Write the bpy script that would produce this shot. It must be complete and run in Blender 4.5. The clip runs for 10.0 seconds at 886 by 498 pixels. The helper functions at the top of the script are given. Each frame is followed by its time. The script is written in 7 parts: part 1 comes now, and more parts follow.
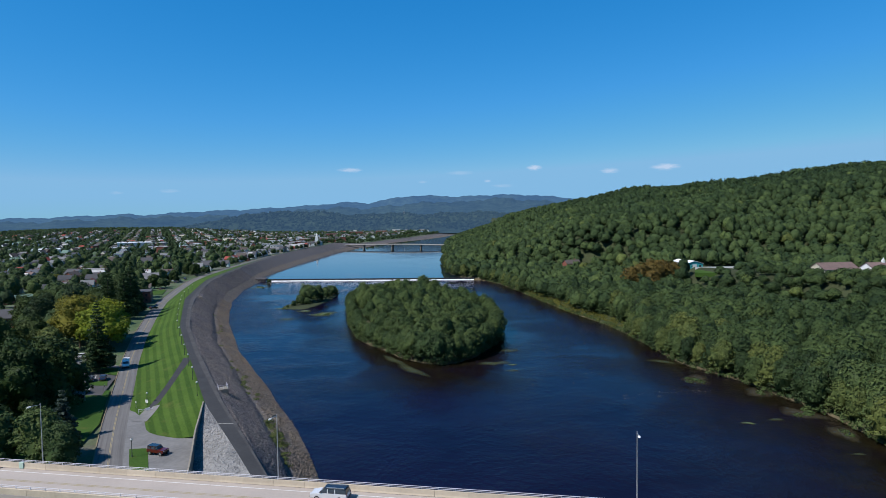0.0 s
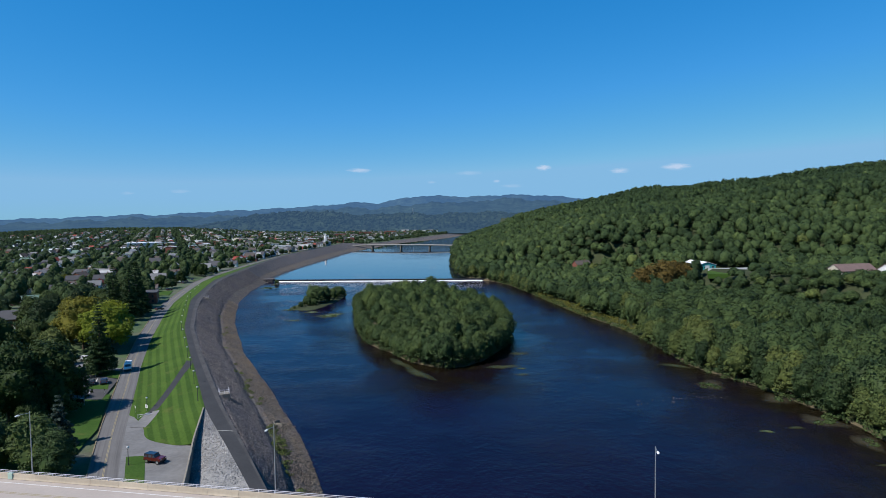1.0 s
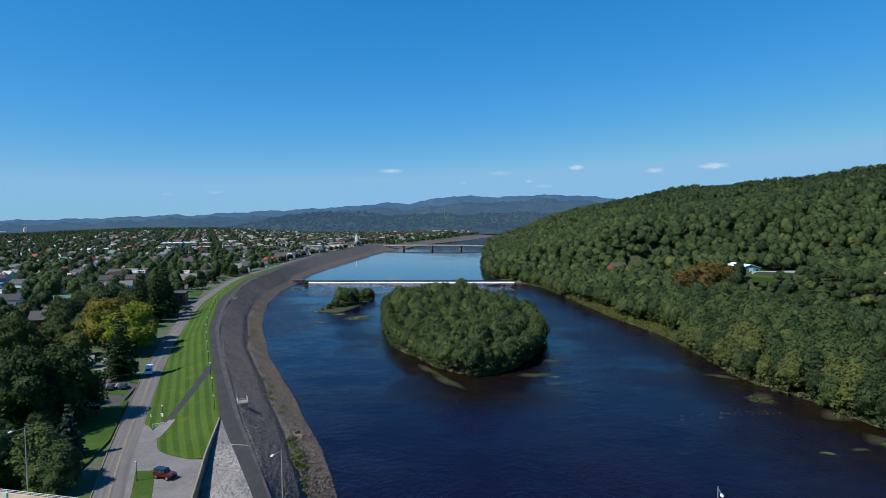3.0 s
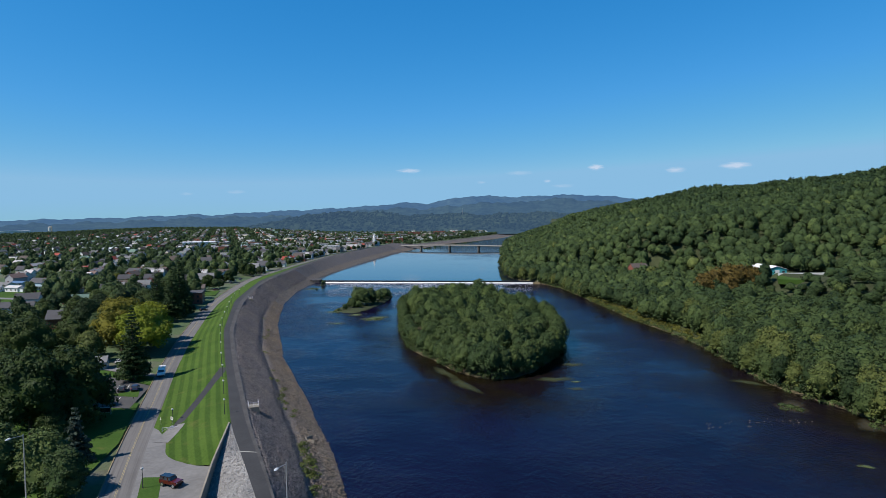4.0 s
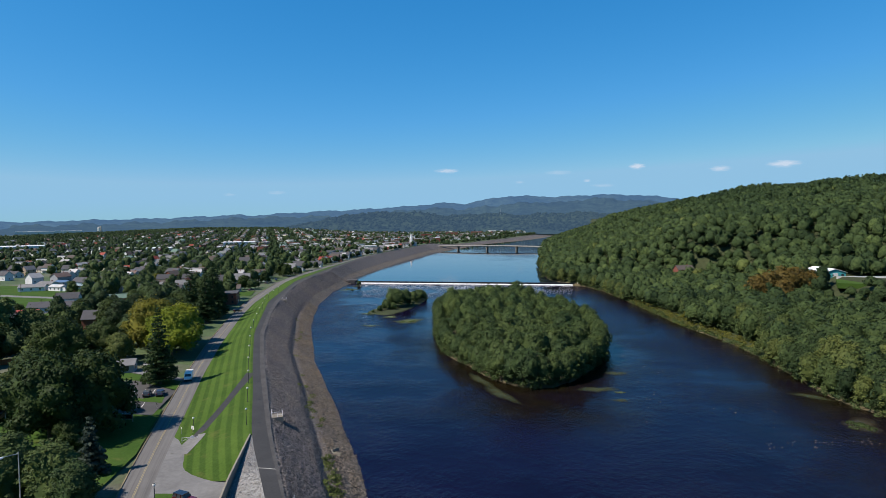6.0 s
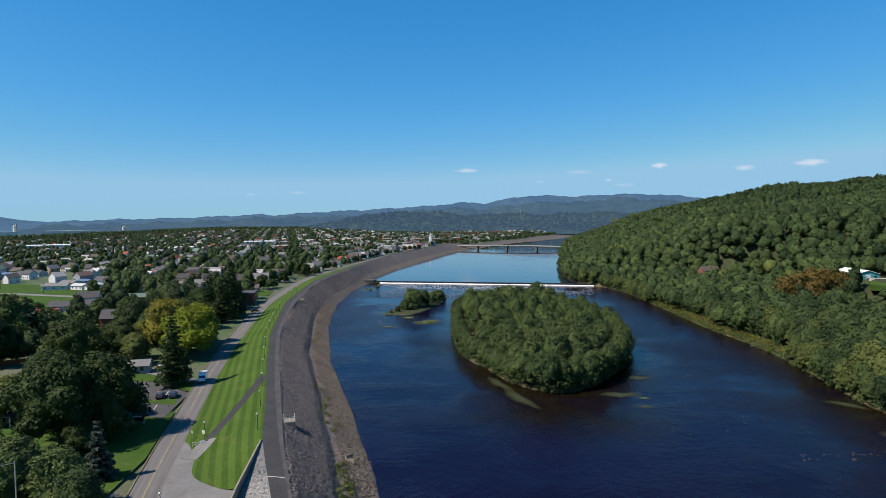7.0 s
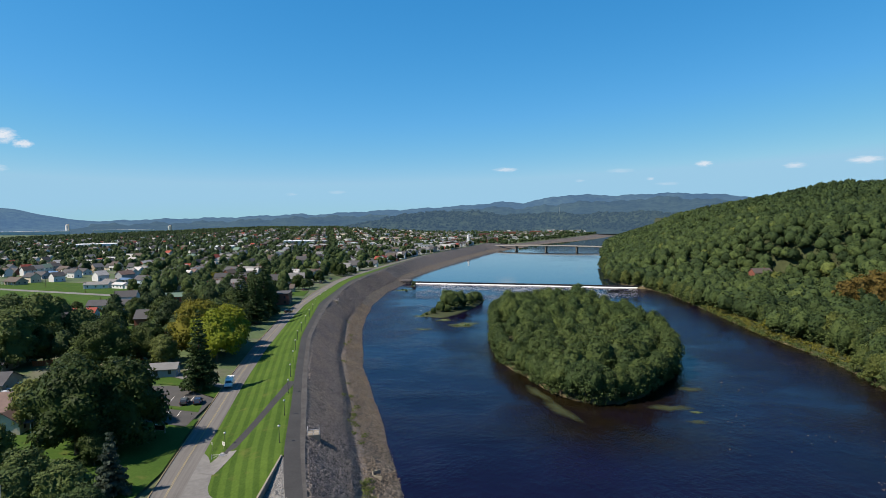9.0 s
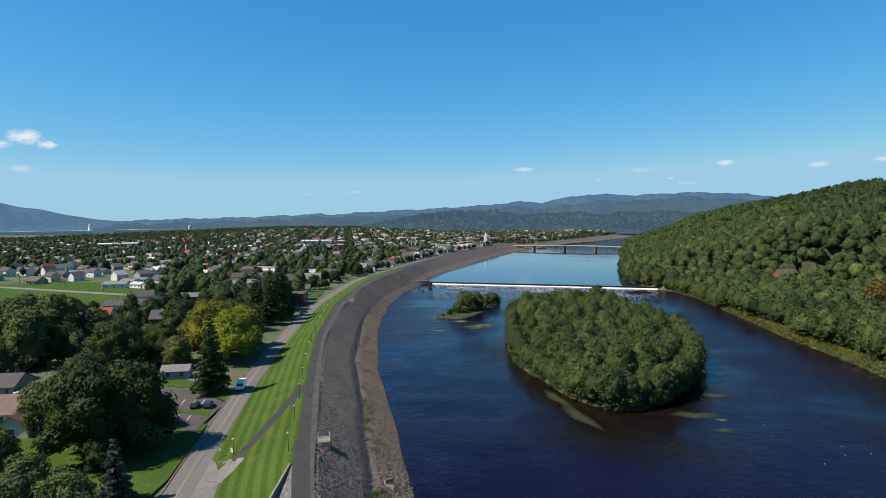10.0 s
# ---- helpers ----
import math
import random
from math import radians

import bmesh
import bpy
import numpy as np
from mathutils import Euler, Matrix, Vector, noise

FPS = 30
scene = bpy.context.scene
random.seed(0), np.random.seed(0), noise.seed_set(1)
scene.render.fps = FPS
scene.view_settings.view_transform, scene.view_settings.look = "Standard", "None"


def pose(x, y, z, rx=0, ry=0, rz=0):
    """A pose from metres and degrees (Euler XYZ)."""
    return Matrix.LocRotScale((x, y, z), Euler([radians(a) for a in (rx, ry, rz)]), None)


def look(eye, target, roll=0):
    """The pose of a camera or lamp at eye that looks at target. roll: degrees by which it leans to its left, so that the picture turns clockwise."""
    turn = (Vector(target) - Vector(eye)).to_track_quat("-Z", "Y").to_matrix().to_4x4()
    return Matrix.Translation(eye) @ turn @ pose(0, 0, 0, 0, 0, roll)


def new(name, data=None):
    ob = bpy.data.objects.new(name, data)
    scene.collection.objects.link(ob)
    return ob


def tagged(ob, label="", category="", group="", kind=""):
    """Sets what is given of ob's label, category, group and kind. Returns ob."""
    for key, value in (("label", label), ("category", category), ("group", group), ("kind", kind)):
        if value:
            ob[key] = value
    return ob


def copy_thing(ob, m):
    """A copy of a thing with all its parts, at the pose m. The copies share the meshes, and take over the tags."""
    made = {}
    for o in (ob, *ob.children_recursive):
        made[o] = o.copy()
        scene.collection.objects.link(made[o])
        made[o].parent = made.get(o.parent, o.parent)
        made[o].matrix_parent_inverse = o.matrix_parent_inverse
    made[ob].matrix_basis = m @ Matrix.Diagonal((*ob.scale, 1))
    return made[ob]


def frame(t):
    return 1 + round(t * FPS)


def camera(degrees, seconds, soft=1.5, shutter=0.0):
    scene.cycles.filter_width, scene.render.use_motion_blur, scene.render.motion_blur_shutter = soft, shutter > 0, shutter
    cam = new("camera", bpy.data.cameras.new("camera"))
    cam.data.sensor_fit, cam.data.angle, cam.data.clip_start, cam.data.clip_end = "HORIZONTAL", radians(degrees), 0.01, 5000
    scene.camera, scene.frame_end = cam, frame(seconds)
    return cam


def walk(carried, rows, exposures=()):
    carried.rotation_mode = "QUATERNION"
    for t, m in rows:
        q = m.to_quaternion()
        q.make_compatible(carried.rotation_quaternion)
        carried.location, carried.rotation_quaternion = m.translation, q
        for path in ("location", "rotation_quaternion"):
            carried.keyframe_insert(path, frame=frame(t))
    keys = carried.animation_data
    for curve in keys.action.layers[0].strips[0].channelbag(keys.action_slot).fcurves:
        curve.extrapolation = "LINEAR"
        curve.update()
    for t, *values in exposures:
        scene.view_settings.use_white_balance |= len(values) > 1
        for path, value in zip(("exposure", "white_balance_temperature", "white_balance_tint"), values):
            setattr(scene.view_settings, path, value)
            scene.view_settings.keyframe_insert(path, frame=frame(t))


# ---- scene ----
cam = camera(71.2, 10.0, soft=0.6)
PATH = [
    (0, (-1.662, 4.392, 57.506), (-1.772, 6.386, 57.404), -0.8),
    (0.5, (-1.534, 6.856, 57.521), (-1.657, 8.849, 57.42), -0.8),
    (1, (-1.466, 9.374, 57.559), (-1.605, 11.367, 57.458), -0.8),
    (1.5, (-1.442, 11.919, 57.607), (-1.6, 13.911, 57.507), -0.8),
    (2, (-1.477, 14.457, 57.635), (-1.659, 16.446, 57.535), -0.8),
    (2.5, (-1.529, 16.986, 57.641), (-1.74, 18.973, 57.542), -0.8),
    (4, (-1.881, 24.732, 57.56), (-2.179, 26.708, 57.462), -0.7),
    (4.5, (-2.015, 27.324, 57.532), (-2.342, 29.295, 57.435), -0.7),
    (5, (-2.203, 29.892, 57.498), (-2.559, 31.857, 57.402), -0.7),
    (5.5, (-2.43, 32.495, 57.483), (-2.817, 34.455, 57.387), -0.7),
    (7, (-3.212, 40.165, 57.37), (-3.692, 42.104, 57.274), -0.7),
    (7.5, (-3.56, 42.789, 57.362), (-4.072, 44.72, 57.265), -0.6),
    (8, (-4.016, 45.463, 57.382), (-4.559, 47.385, 57.286), -0.7),
    (8.5, (-4.522, 48.079, 57.402), (-5.094, 49.993, 57.306), -0.7),
    (9, (-4.995, 50.558, 57.407), (-5.594, 52.463, 57.311), -0.7),
    (9.5, (-5.456, 52.981, 57.421), (-6.082, 54.878, 57.325), -0.7),
    (10, (-5.941, 55.405, 57.459), (-6.594, 57.293, 57.363), -0.7),
]
walk(cam, [(t, look(eye, target, roll)) for t, eye, target, roll in PATH], [(0, 0.51, 5900, 13), (5, 0.60, 6330, 14), (7.5, 0.72, 6720, 14), (10, 0.82, 7020, 13)])

# ---- daylight ----
SUN_EL = radians(50)
SUN_AZ = math.atan2(-0.83, -0.56)
world = bpy.data.worlds.new("sky")
scene.world = world
world.use_nodes = True
wn = world.node_tree.nodes
sky = wn.new("ShaderNodeTexSky")
sky.sky_type = "NISHITA"
sky.sun_disc = False
sky.sun_elevation = SUN_EL
sky.sun_rotation = SUN_AZ
sky.altitude = 300
sky.air_density = 1.0
sky.dust_density = 0.1
sky.ozone_density = 2.0
tint = wn.new("ShaderNodeMix")
tint.data_type, tint.blend_type = "RGBA", "MULTIPLY"
tint.inputs[0].default_value = 1.0
tint.inputs[7].default_value = (0.345, 0.70, 0.985, 1)
world.node_tree.links.new(sky.outputs[0], tint.inputs[6])
# clearer and deeper blue overhead, paler towards the horizon
split = wn.new("ShaderNodeSeparateColor")
join = wn.new("ShaderNodeCombineColor")
world.node_tree.links.new(tint.outputs[2], split.inputs[0])
for i, (power, gain, most) in enumerate(((1.75, 3.58, 2.05), (0.78, 0.79, 4.0), (0.60, 0.86, 5.6))):
    last = split.outputs[i]
    for op, value in (("MULTIPLY", 0.129), ("POWER", power), ("MULTIPLY", gain / 0.129), ("MINIMUM", most)):
        mt = wn.new("ShaderNodeMath")
        mt.operation = op
        mt.inputs[1].default_value = value
        world.node_tree.links.new(last, mt.inputs[0])
        last = mt.outputs[0]
    world.node_tree.links.new(last, join.inputs[i])
world.node_tree.links.new(join.outputs[0], wn["Background"].inputs[0])
wn["Background"].inputs[1].default_value = 0.085
sun = new("sun", bpy.data.lights.new("sun", "SUN"))
sun.data.energy = 5.0
sun.data.angle = radians(0.53)
sun.data.color = (1.0, 0.93, 0.82)
toward = Vector((math.sin(SUN_AZ) * math.cos(SUN_EL), math.cos(SUN_AZ) * math.cos(SUN_EL), math.sin(SUN_EL)))
sun.matrix_world = look(toward * 100, (0, 0, 0))


# ---- materials ----
def start_mat(name):
    m = bpy.data.materials.new(name)
    m.use_nodes = True
    nt = m.node_tree
    return m, nt, nt.nodes["Principled BSDF"]


def add(nt, kind, **vals):
    n = nt.nodes.new(kind)
    for k, v in vals.items():
        n.inputs[k.replace("_", " ")].default_value = v
    return n


def noise_node(nt, vec, scale, detail=4.0, rough=0.55):
    n = add(nt, "ShaderNodeTexNoise", Scale=scale, Detail=detail, Roughness=rough)
    nt.links.new(vec, n.inputs["Vector"])
    return n.outputs["Fac"]


def ramp_node(nt, fac, stops):
    r = nt.nodes.new("ShaderNodeValToRGB")
    e = r.color_ramp.elements
    while len(e) < len(stops):
        e.new(0.5)
    for el, (p, c) in zip(e, stops):
        el.position, el.color = p, (*c, 1)
    nt.links.new(fac, r.inputs[0])
    return r.outputs[0]


def mix_rgb(nt, fac, a, b, mode="MIX"):
    n = nt.nodes.new("ShaderNodeMix")
    n.data_type, n.blend_type = "RGBA", mode
    for sock, v in ((n.inputs[0], fac), (n.inputs[6], a), (n.inputs[7], b)):
        if isinstance(v, (int, float)):
            sock.default_value = v
        elif isinstance(v, tuple):
            sock.default_value = (*v, 1)
        else:
            nt.links.new(v, sock)
    return n.outputs[2]


def bump_node(nt, fac, strength, dist):
    b = add(nt, "ShaderNodeBump", Strength=strength, Distance=dist)
    nt.links.new(fac, b.inputs["Height"])
    return b.outputs[0]


def shade(c, k):
    return tuple(min(1, v * k) for v in c)


def surface(name, base, rough=0.8, grain=2.0, stain=0.12, spread=0.3, bump=0.3, depth=0.05, metal=0.0, per_object=0.0, spec=0.2):
    """A plain surface with fine grain and large stains, sizes in cycles per metre."""
    m, nt, bsdf = start_mat(name)
    pos = nt.nodes.new("ShaderNodeNewGeometry").outputs["Position"]
    fine = noise_node(nt, pos, grain, 5)
    big = noise_node(nt, pos, stain, 3)
    c = ramp_node(nt, fine, [(0.3, shade(base, 1 - spread)), (0.7, shade(base, 1 + spread))])
    c = mix_rgb(nt, 0.6, c, ramp_node(nt, big, [(0.35, shade(base, 1 - 0.8 * spread)), (0.65, shade(base, 1 + 0.6 * spread))]))
    if per_object:
        info = nt.nodes.new("ShaderNodeObjectInfo")
        k = ramp_node(nt, info.outputs["Random"], [(0, (1 - per_object,) * 3), (1, (1 + per_object,) * 3)])
        c = mix_rgb(nt, 1.0, c, k, "MULTIPLY")
    nt.links.new(c, bsdf.inputs["Base Color"])
    bsdf.inputs["Roughness"].default_value = rough
    bsdf.inputs["Metallic"].default_value = metal
    bsdf.inputs["Specular IOR Level"].default_value = spec
    if bump:
        nt.links.new(bump_node(nt, fine, bump, depth), bsdf.inputs["Normal"])
    return m


def leaf_mat(name, stops, by_attribute):
    """Foliage: hue by tree, brightness by leaf clump, light passing through."""
    m, nt, bsdf = start_mat(name)
    if by_attribute:
        t = nt.nodes.new("ShaderNodeAttribute")
        t.attribute_name = "tint"
        fac = t.outputs["Fac"]
    else:
        fac = nt.nodes.new("ShaderNodeObjectInfo").outputs["Random"]
    c = ramp_node(nt, fac, stops)
    geo = nt.nodes.new("ShaderNodeNewGeometry")
    isl = geo.outputs["Random Per Island"]
    c = mix_rgb(nt, 1.0, c, ramp_node(nt, isl, [(0, (0.72, 0.75, 0.78)), (1, (1.28, 1.25, 1.2))]), "MULTIPLY")
    patch = noise_node(nt, geo.outputs["Position"], 0.35, 2)
    c = mix_rgb(nt, 1.0, c, ramp_node(nt, patch, [(0.3, (0.8, 0.85, 0.85)), (0.7, (1.2, 1.15, 1.0))]), "MULTIPLY")
    nt.links.new(c, bsdf.inputs["Base Color"])
    bsdf.inputs["Roughness"].default_value = 0.6
    bsdf.inputs["Specular IOR Level"].default_value = 0.08
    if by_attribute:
        # fine noise paints small shadow gaps between leaf clumps into the colour
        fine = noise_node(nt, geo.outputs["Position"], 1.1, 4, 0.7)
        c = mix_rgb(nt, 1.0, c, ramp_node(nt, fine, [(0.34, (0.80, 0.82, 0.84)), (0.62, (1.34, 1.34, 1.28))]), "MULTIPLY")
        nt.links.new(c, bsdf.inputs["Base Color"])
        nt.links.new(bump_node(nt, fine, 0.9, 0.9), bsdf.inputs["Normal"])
    tr = nt.nodes.new("ShaderNodeBsdfTranslucent")
    nt.links.new(c, tr.inputs[0])
    mx = nt.nodes.new("ShaderNodeMixShader")
    mx.inputs[0].default_value = 0.2
    nt.links.new(bsdf.outputs[0], mx.inputs[1])
    nt.links.new(tr.outputs[0], mx.inputs[2])
    nt.links.new(mx.outputs[0], nt.nodes["Material Output"].inputs[0])
    return m


GREENS = [(0.0, (0.021, 0.036, 0.015)), (0.35, (0.037, 0.057, 0.022)), (0.7, (0.056, 0.080, 0.028)), (1.0, (0.088, 0.103, 0.030))]
M_LEAF = leaf_mat("foliage", GREENS, False)
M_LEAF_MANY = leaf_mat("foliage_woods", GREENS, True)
M_LEAF_YELLOW = leaf_mat("foliage_yellowing", [(0, (0.080, 0.090, 0.014)), (1, (0.108, 0.102, 0.015))], False)
M_LEAF_GRASS = leaf_mat("tall_grass", [(0, (0.085, 0.090, 0.02)), (1, (0.12, 0.108, 0.02))], False)
M_LEAF_LIME = leaf_mat("foliage_lime", [(0, (0.116, 0.143, 0.0136)), (1, (0.143, 0.15, 0.015))], False)
M_LEAF_ISLAND = leaf_mat("foliage_island", [(0, (0.034, 0.056, 0.022)), (1, (0.060, 0.084, 0.028))], False)
M_LEAF_DARK = leaf_mat("foliage_dark", [(0, (0.0231, 0.0394, 0.0122)), (1, (0.0354, 0.053, 0.0156))], False)
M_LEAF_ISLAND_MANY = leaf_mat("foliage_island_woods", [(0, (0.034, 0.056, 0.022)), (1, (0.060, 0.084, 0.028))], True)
M_LEAF_RUST = leaf_mat("foliage_rust", [(0, (0.076, 0.056, 0.016)), (1, (0.098, 0.068, 0.018))], False)
M_LEAF_BLUE = leaf_mat("needles_blue", [(0, (0.034, 0.051, 0.0422)), (1, (0.0408, 0.0578, 0.0476))], False)
M_NEEDLE = leaf_mat("needles", [(0, (0.019, 0.036, 0.013)), (1, (0.031, 0.052, 0.018))], False)
M_BARK = surface("bark", (0.0748, 0.0578, 0.0408), 0.9, 6, 0.8, 0.35, 0.6, 0.05)
M_ASPHALT = surface("asphalt_road", (0.106, 0.101, 0.096), 0.9, 3.0, 0.12, 0.13, 0.15, 0.01)


def add_streaks(m):
    """Tyre wear, oil and patched seams drawn out along the road."""
    nt = m.node_tree
    bsdf = nt.nodes["Principled BSDF"]
    old = bsdf.inputs["Base Color"].links[0].from_socket
    mp = nt.nodes.new("ShaderNodeMapping")
    mp.inputs["Scale"].default_value = (1.5, 0.02, 1.0)
    nt.links.new(nt.nodes.new("ShaderNodeUVMap").outputs[0], mp.inputs["Vector"])
    k = ramp_node(nt, noise_node(nt, mp.outputs[0], 1.0, 4, 0.6), [(0.32, (0.72,) * 3), (0.5, (1.0,) * 3), (0.7, (1.16,) * 3)])
    nt.links.new(mix_rgb(nt, 1.0, old, k, "MULTIPLY"), bsdf.inputs["Base Color"])


add_streaks(M_ASPHALT)
M_ASPHALT_DARK = surface("asphalt_dark", (0.053, 0.0517, 0.0503), 0.9, 2.5, 0.2, 0.25, 0.2, 0.01)
M_PATH = surface("asphalt_path", (0.032, 0.032, 0.0326), 0.9, 2.5, 0.15, 0.3, 0.2, 0.01)
M_LOT = surface("asphalt_worn", (0.129, 0.126, 0.122), 0.9, 1.2, 0.15, 0.25, 0.2, 0.01)
M_CONCRETE = surface("concrete", (0.286, 0.272, 0.245), 0.85, 3, 0.3, 0.15, 0.2, 0.01)
M_PARAPET = surface("concrete_parapet", (0.381, 0.32, 0.238), 0.85, 3, 0.35, 0.14, 0.2, 0.01, per_object=0.07)
M_DECK = surface("bridge_deck", (0.292, 0.255, 0.221), 0.9, 2.5, 0.2, 0.1, 0.1, 0.005)
M_GRAVEL = surface("gravel", (0.163, 0.16, 0.153), 0.95, 1.5, 0.2, 0.6, 1.0, 0.3)
M_SOIL = surface("undergrowth", (0.0306, 0.0374, 0.015), 0.95, 0.6, 0.05, 0.4, 0.6, 0.3)
M_BANK = surface("dry_bank", (0.0816, 0.0666, 0.0374), 0.95, 1.0, 0.15, 0.4, 0.6, 0.2)
M_METAL = surface("galvanised_steel", (0.374, 0.381, 0.388), 0.4, 6, 0.5, 0.1, 0.05, 0.005, metal=0.7)
M_RAIL = surface("pale_rail_paint", (0.422, 0.408, 0.428), 0.5, 6, 0.5, 0.08, 0.05, 0.005)
M_POLE = surface("dark_pole_paint", (0.0408, 0.0476, 0.0442), 0.5, 6, 0.5, 0.1, 0.05, 0.005)
M_WHITE = surface("white_paint", (0.53, 0.53, 0.517), 0.6, 4, 0.4, 0.07, 0.05, 0.005)
M_LINE = surface("line_paint", (0.476, 0.469, 0.449), 0.8, 3, 0.5, 0.12, 0.05, 0.005)
M_YELLOW = surface("yellow_line_paint", (0.231, 0.19, 0.102), 0.8, 3, 0.5, 0.15, 0.05, 0.005)
M_GLASS = surface("window_glass", (0.03, 0.035, 0.04), 0.12, 2, 0.3, 0.2, 0, 0.005, spec=0.6)
M_RUBBER = surface("rubber", (0.02, 0.02, 0.02), 0.85, 8, 1, 0.2, 0.1, 0.005)
M_BLACK = surface("black_trim", (0.0136, 0.0136, 0.015), 0.4, 6, 1, 0.2, 0, 0.005)
M_CHROME = surface("alloy", (0.6, 0.6, 0.6), 0.3, 6, 1, 0.1, 0, 0.005, metal=0.9)
M_TAIL = surface("red_lens", (0.238, 0.0136, 0.0136), 0.3, 6, 1, 0.1, 0, 0.005)
M_ORANGE = surface("rust_red_boards", (0.258, 0.0612, 0.0204), 0.8, 3, 0.4, 0.2, 0.2, 0.01)
M_BRICK = surface("red_brick", (0.136, 0.051, 0.034), 0.9, 5, 0.3, 0.25, 0.2, 0.01)
M_TEAL = surface("teal_cladding", (0.0544, 0.286, 0.286), 0.6, 2, 0.3, 0.08, 0.05, 0.01)


def car_paint(name, c):
    m = surface(name, c, 0.25, 3, 0.5, 0.05, 0, 0.005, spec=0.6)
    m.node_tree.nodes["Principled BSDF"].inputs["Coat Weight"].default_value = 0.5
    return m


def grass_mat(name, a, b, stripes):
    """Lawn: blades at fine scale, patches at large scale; stripes: pairs of mowing bands across the strip's own width."""
    m, nt, bsdf = start_mat(name)
    geo = nt.nodes.new("ShaderNodeNewGeometry")
    pos = geo.outputs["Position"]
    c = ramp_node(nt, noise_node(nt, pos, 0.09, 4), [(0.3, a), (0.7, b)])
    if stripes:
        uv = nt.nodes.new("ShaderNodeUVMap").outputs[0]
        w = nt.nodes.new("ShaderNodeTexWave")
        w.inputs["Scale"].default_value = stripes
        w.inputs["Distortion"].default_value = 0.9
        w.inputs["Detail"].default_value = 1.5
        w.inputs["Detail Scale"].default_value = 0.12
        nt.links.new(uv, w.inputs["Vector"])
        c = mix_rgb(nt, 1.0, c, ramp_node(nt, w.outputs["Fac"], [(0.30, (0.81, 0.85, 0.86)), (0.66, (1.2, 1.16, 1.14))]), "MULTIPLY")
    fine = noise_node(nt, pos, 1.8, 6, 0.7)
    c = mix_rgb(nt, 1.0, c, ramp_node(nt, fine, [(0.25, (0.72, 0.74, 0.7)), (0.75, (1.25, 1.22, 1.2))]), "MULTIPLY")
    dry = noise_node(nt, pos, 0.22, 5, 0.65)
    c = mix_rgb(nt, ramp_node(nt, dry, [(0.56, (0, 0, 0)), (0.72, (0.5, 0.5, 0.5))]), c, (0.10, 0.095, 0.03))
    nt.links.new(c, bsdf.inputs["Base Color"])
    bsdf.inputs["Roughness"].default_value = 0.9
    bsdf.inputs["Specular IOR Level"].default_value = 0.05
    nt.links.new(bump_node(nt, fine, 0.5, 0.12), bsdf.inputs["Normal"])
    return m


M_LAWN = grass_mat("mown_lawn", (0.032, 0.062, 0.011), (0.045, 0.079, 0.015), 0.125)
M_GRASS = grass_mat("grass", (0.028, 0.06, 0.011), (0.042, 0.077, 0.016), 0)


def ground_mat():
    m, nt, bsdf = start_mat("town_ground")
    pos = nt.nodes.new("ShaderNodeNewGeometry").outputs["Position"]
    c = ramp_node(nt, noise_node(nt, pos, 0.03, 5, 0.6), [(0.40, (0.030, 0.054, 0.014)), (0.52, (0.042, 0.070, 0.018)), (0.60, (0.062, 0.066, 0.036)), (0.74, (0.095, 0.09, 0.08))])
    fine = noise_node(nt, pos, 0.7, 6, 0.7)
    c = mix_rgb(nt, 1.0, c, ramp_node(nt, fine, [(0.25, (0.65,) * 3), (0.75, (1.3,) * 3)]), "MULTIPLY")
    nt.links.new(c, bsdf.inputs["Base Color"])
    bsdf.inputs["Roughness"].default_value = 0.95
    nt.links.new(bump_node(nt, fine, 0.4, 0.3), bsdf.inputs["Normal"])
    return m


M_GROUND = ground_mat()


def rock_mat(name, base, by_island):
    m, nt, bsdf = start_mat(name)
    geo = nt.nodes.new("ShaderNodeNewGeometry")
    pos = geo.outputs["Position"]
    if by_island:
        c = ramp_node(nt, geo.outputs["Random Per Island"], [(0, shade(base, 0.55)), (0.5, base), (0.92, shade(base, 1.3)), (1, shade(base, 1.6))])
    else:
        v = nt.nodes.new("ShaderNodeTexVoronoi")
        v.inputs["Scale"].default_value = 1.1
        nt.links.new(pos, v.inputs["Vector"])
        # stone tops painted paler, the recesses between them dark as if in shade
        c = ramp_node(nt, v.outputs["Distance"], [(0.0, shade(base, 1.3)), (0.45, shade(base, 0.9)), (0.8, shade(base, 0.25))])
        hue = nt.nodes.new("ShaderNodeSeparateColor")
        nt.links.new(v.outputs["Color"], hue.inputs[0])
        c = mix_rgb(nt, 1.0, c, ramp_node(nt, hue.outputs[0], [(0, (0.6,) * 3), (1, (1.35,) * 3)]), "MULTIPLY")
        nt.links.new(bump_node(nt, v.outputs["Distance"], 1.0, -0.5), bsdf.inputs["Normal"])
    big = noise_node(nt, pos, 0.07, 4, 0.6)
    c = mix_rgb(nt, 1.0, c, ramp_node(nt, big, [(0.3, (0.78, 0.8, 0.85)), (0.7, (1.2, 1.12, 1.0))]), "MULTIPLY")
    nt.links.new(c, bsdf.inputs["Base Color"])
    bsdf.inputs["Roughness"].default_value = 0.9
    return m


M_RIPRAP = rock_mat("riprap_bed", (0.086, 0.076, 0.072), False)
M_STONE = rock_mat("riprap_stone", (0.120, 0.107, 0.104), True)
M_SHORE = rock_mat("shore_rubble_bed", (0.100, 0.081, 0.061), False)
M_SHORE_STONE = rock_mat("shore_stone", (0.114, 0.093, 0.071), True)


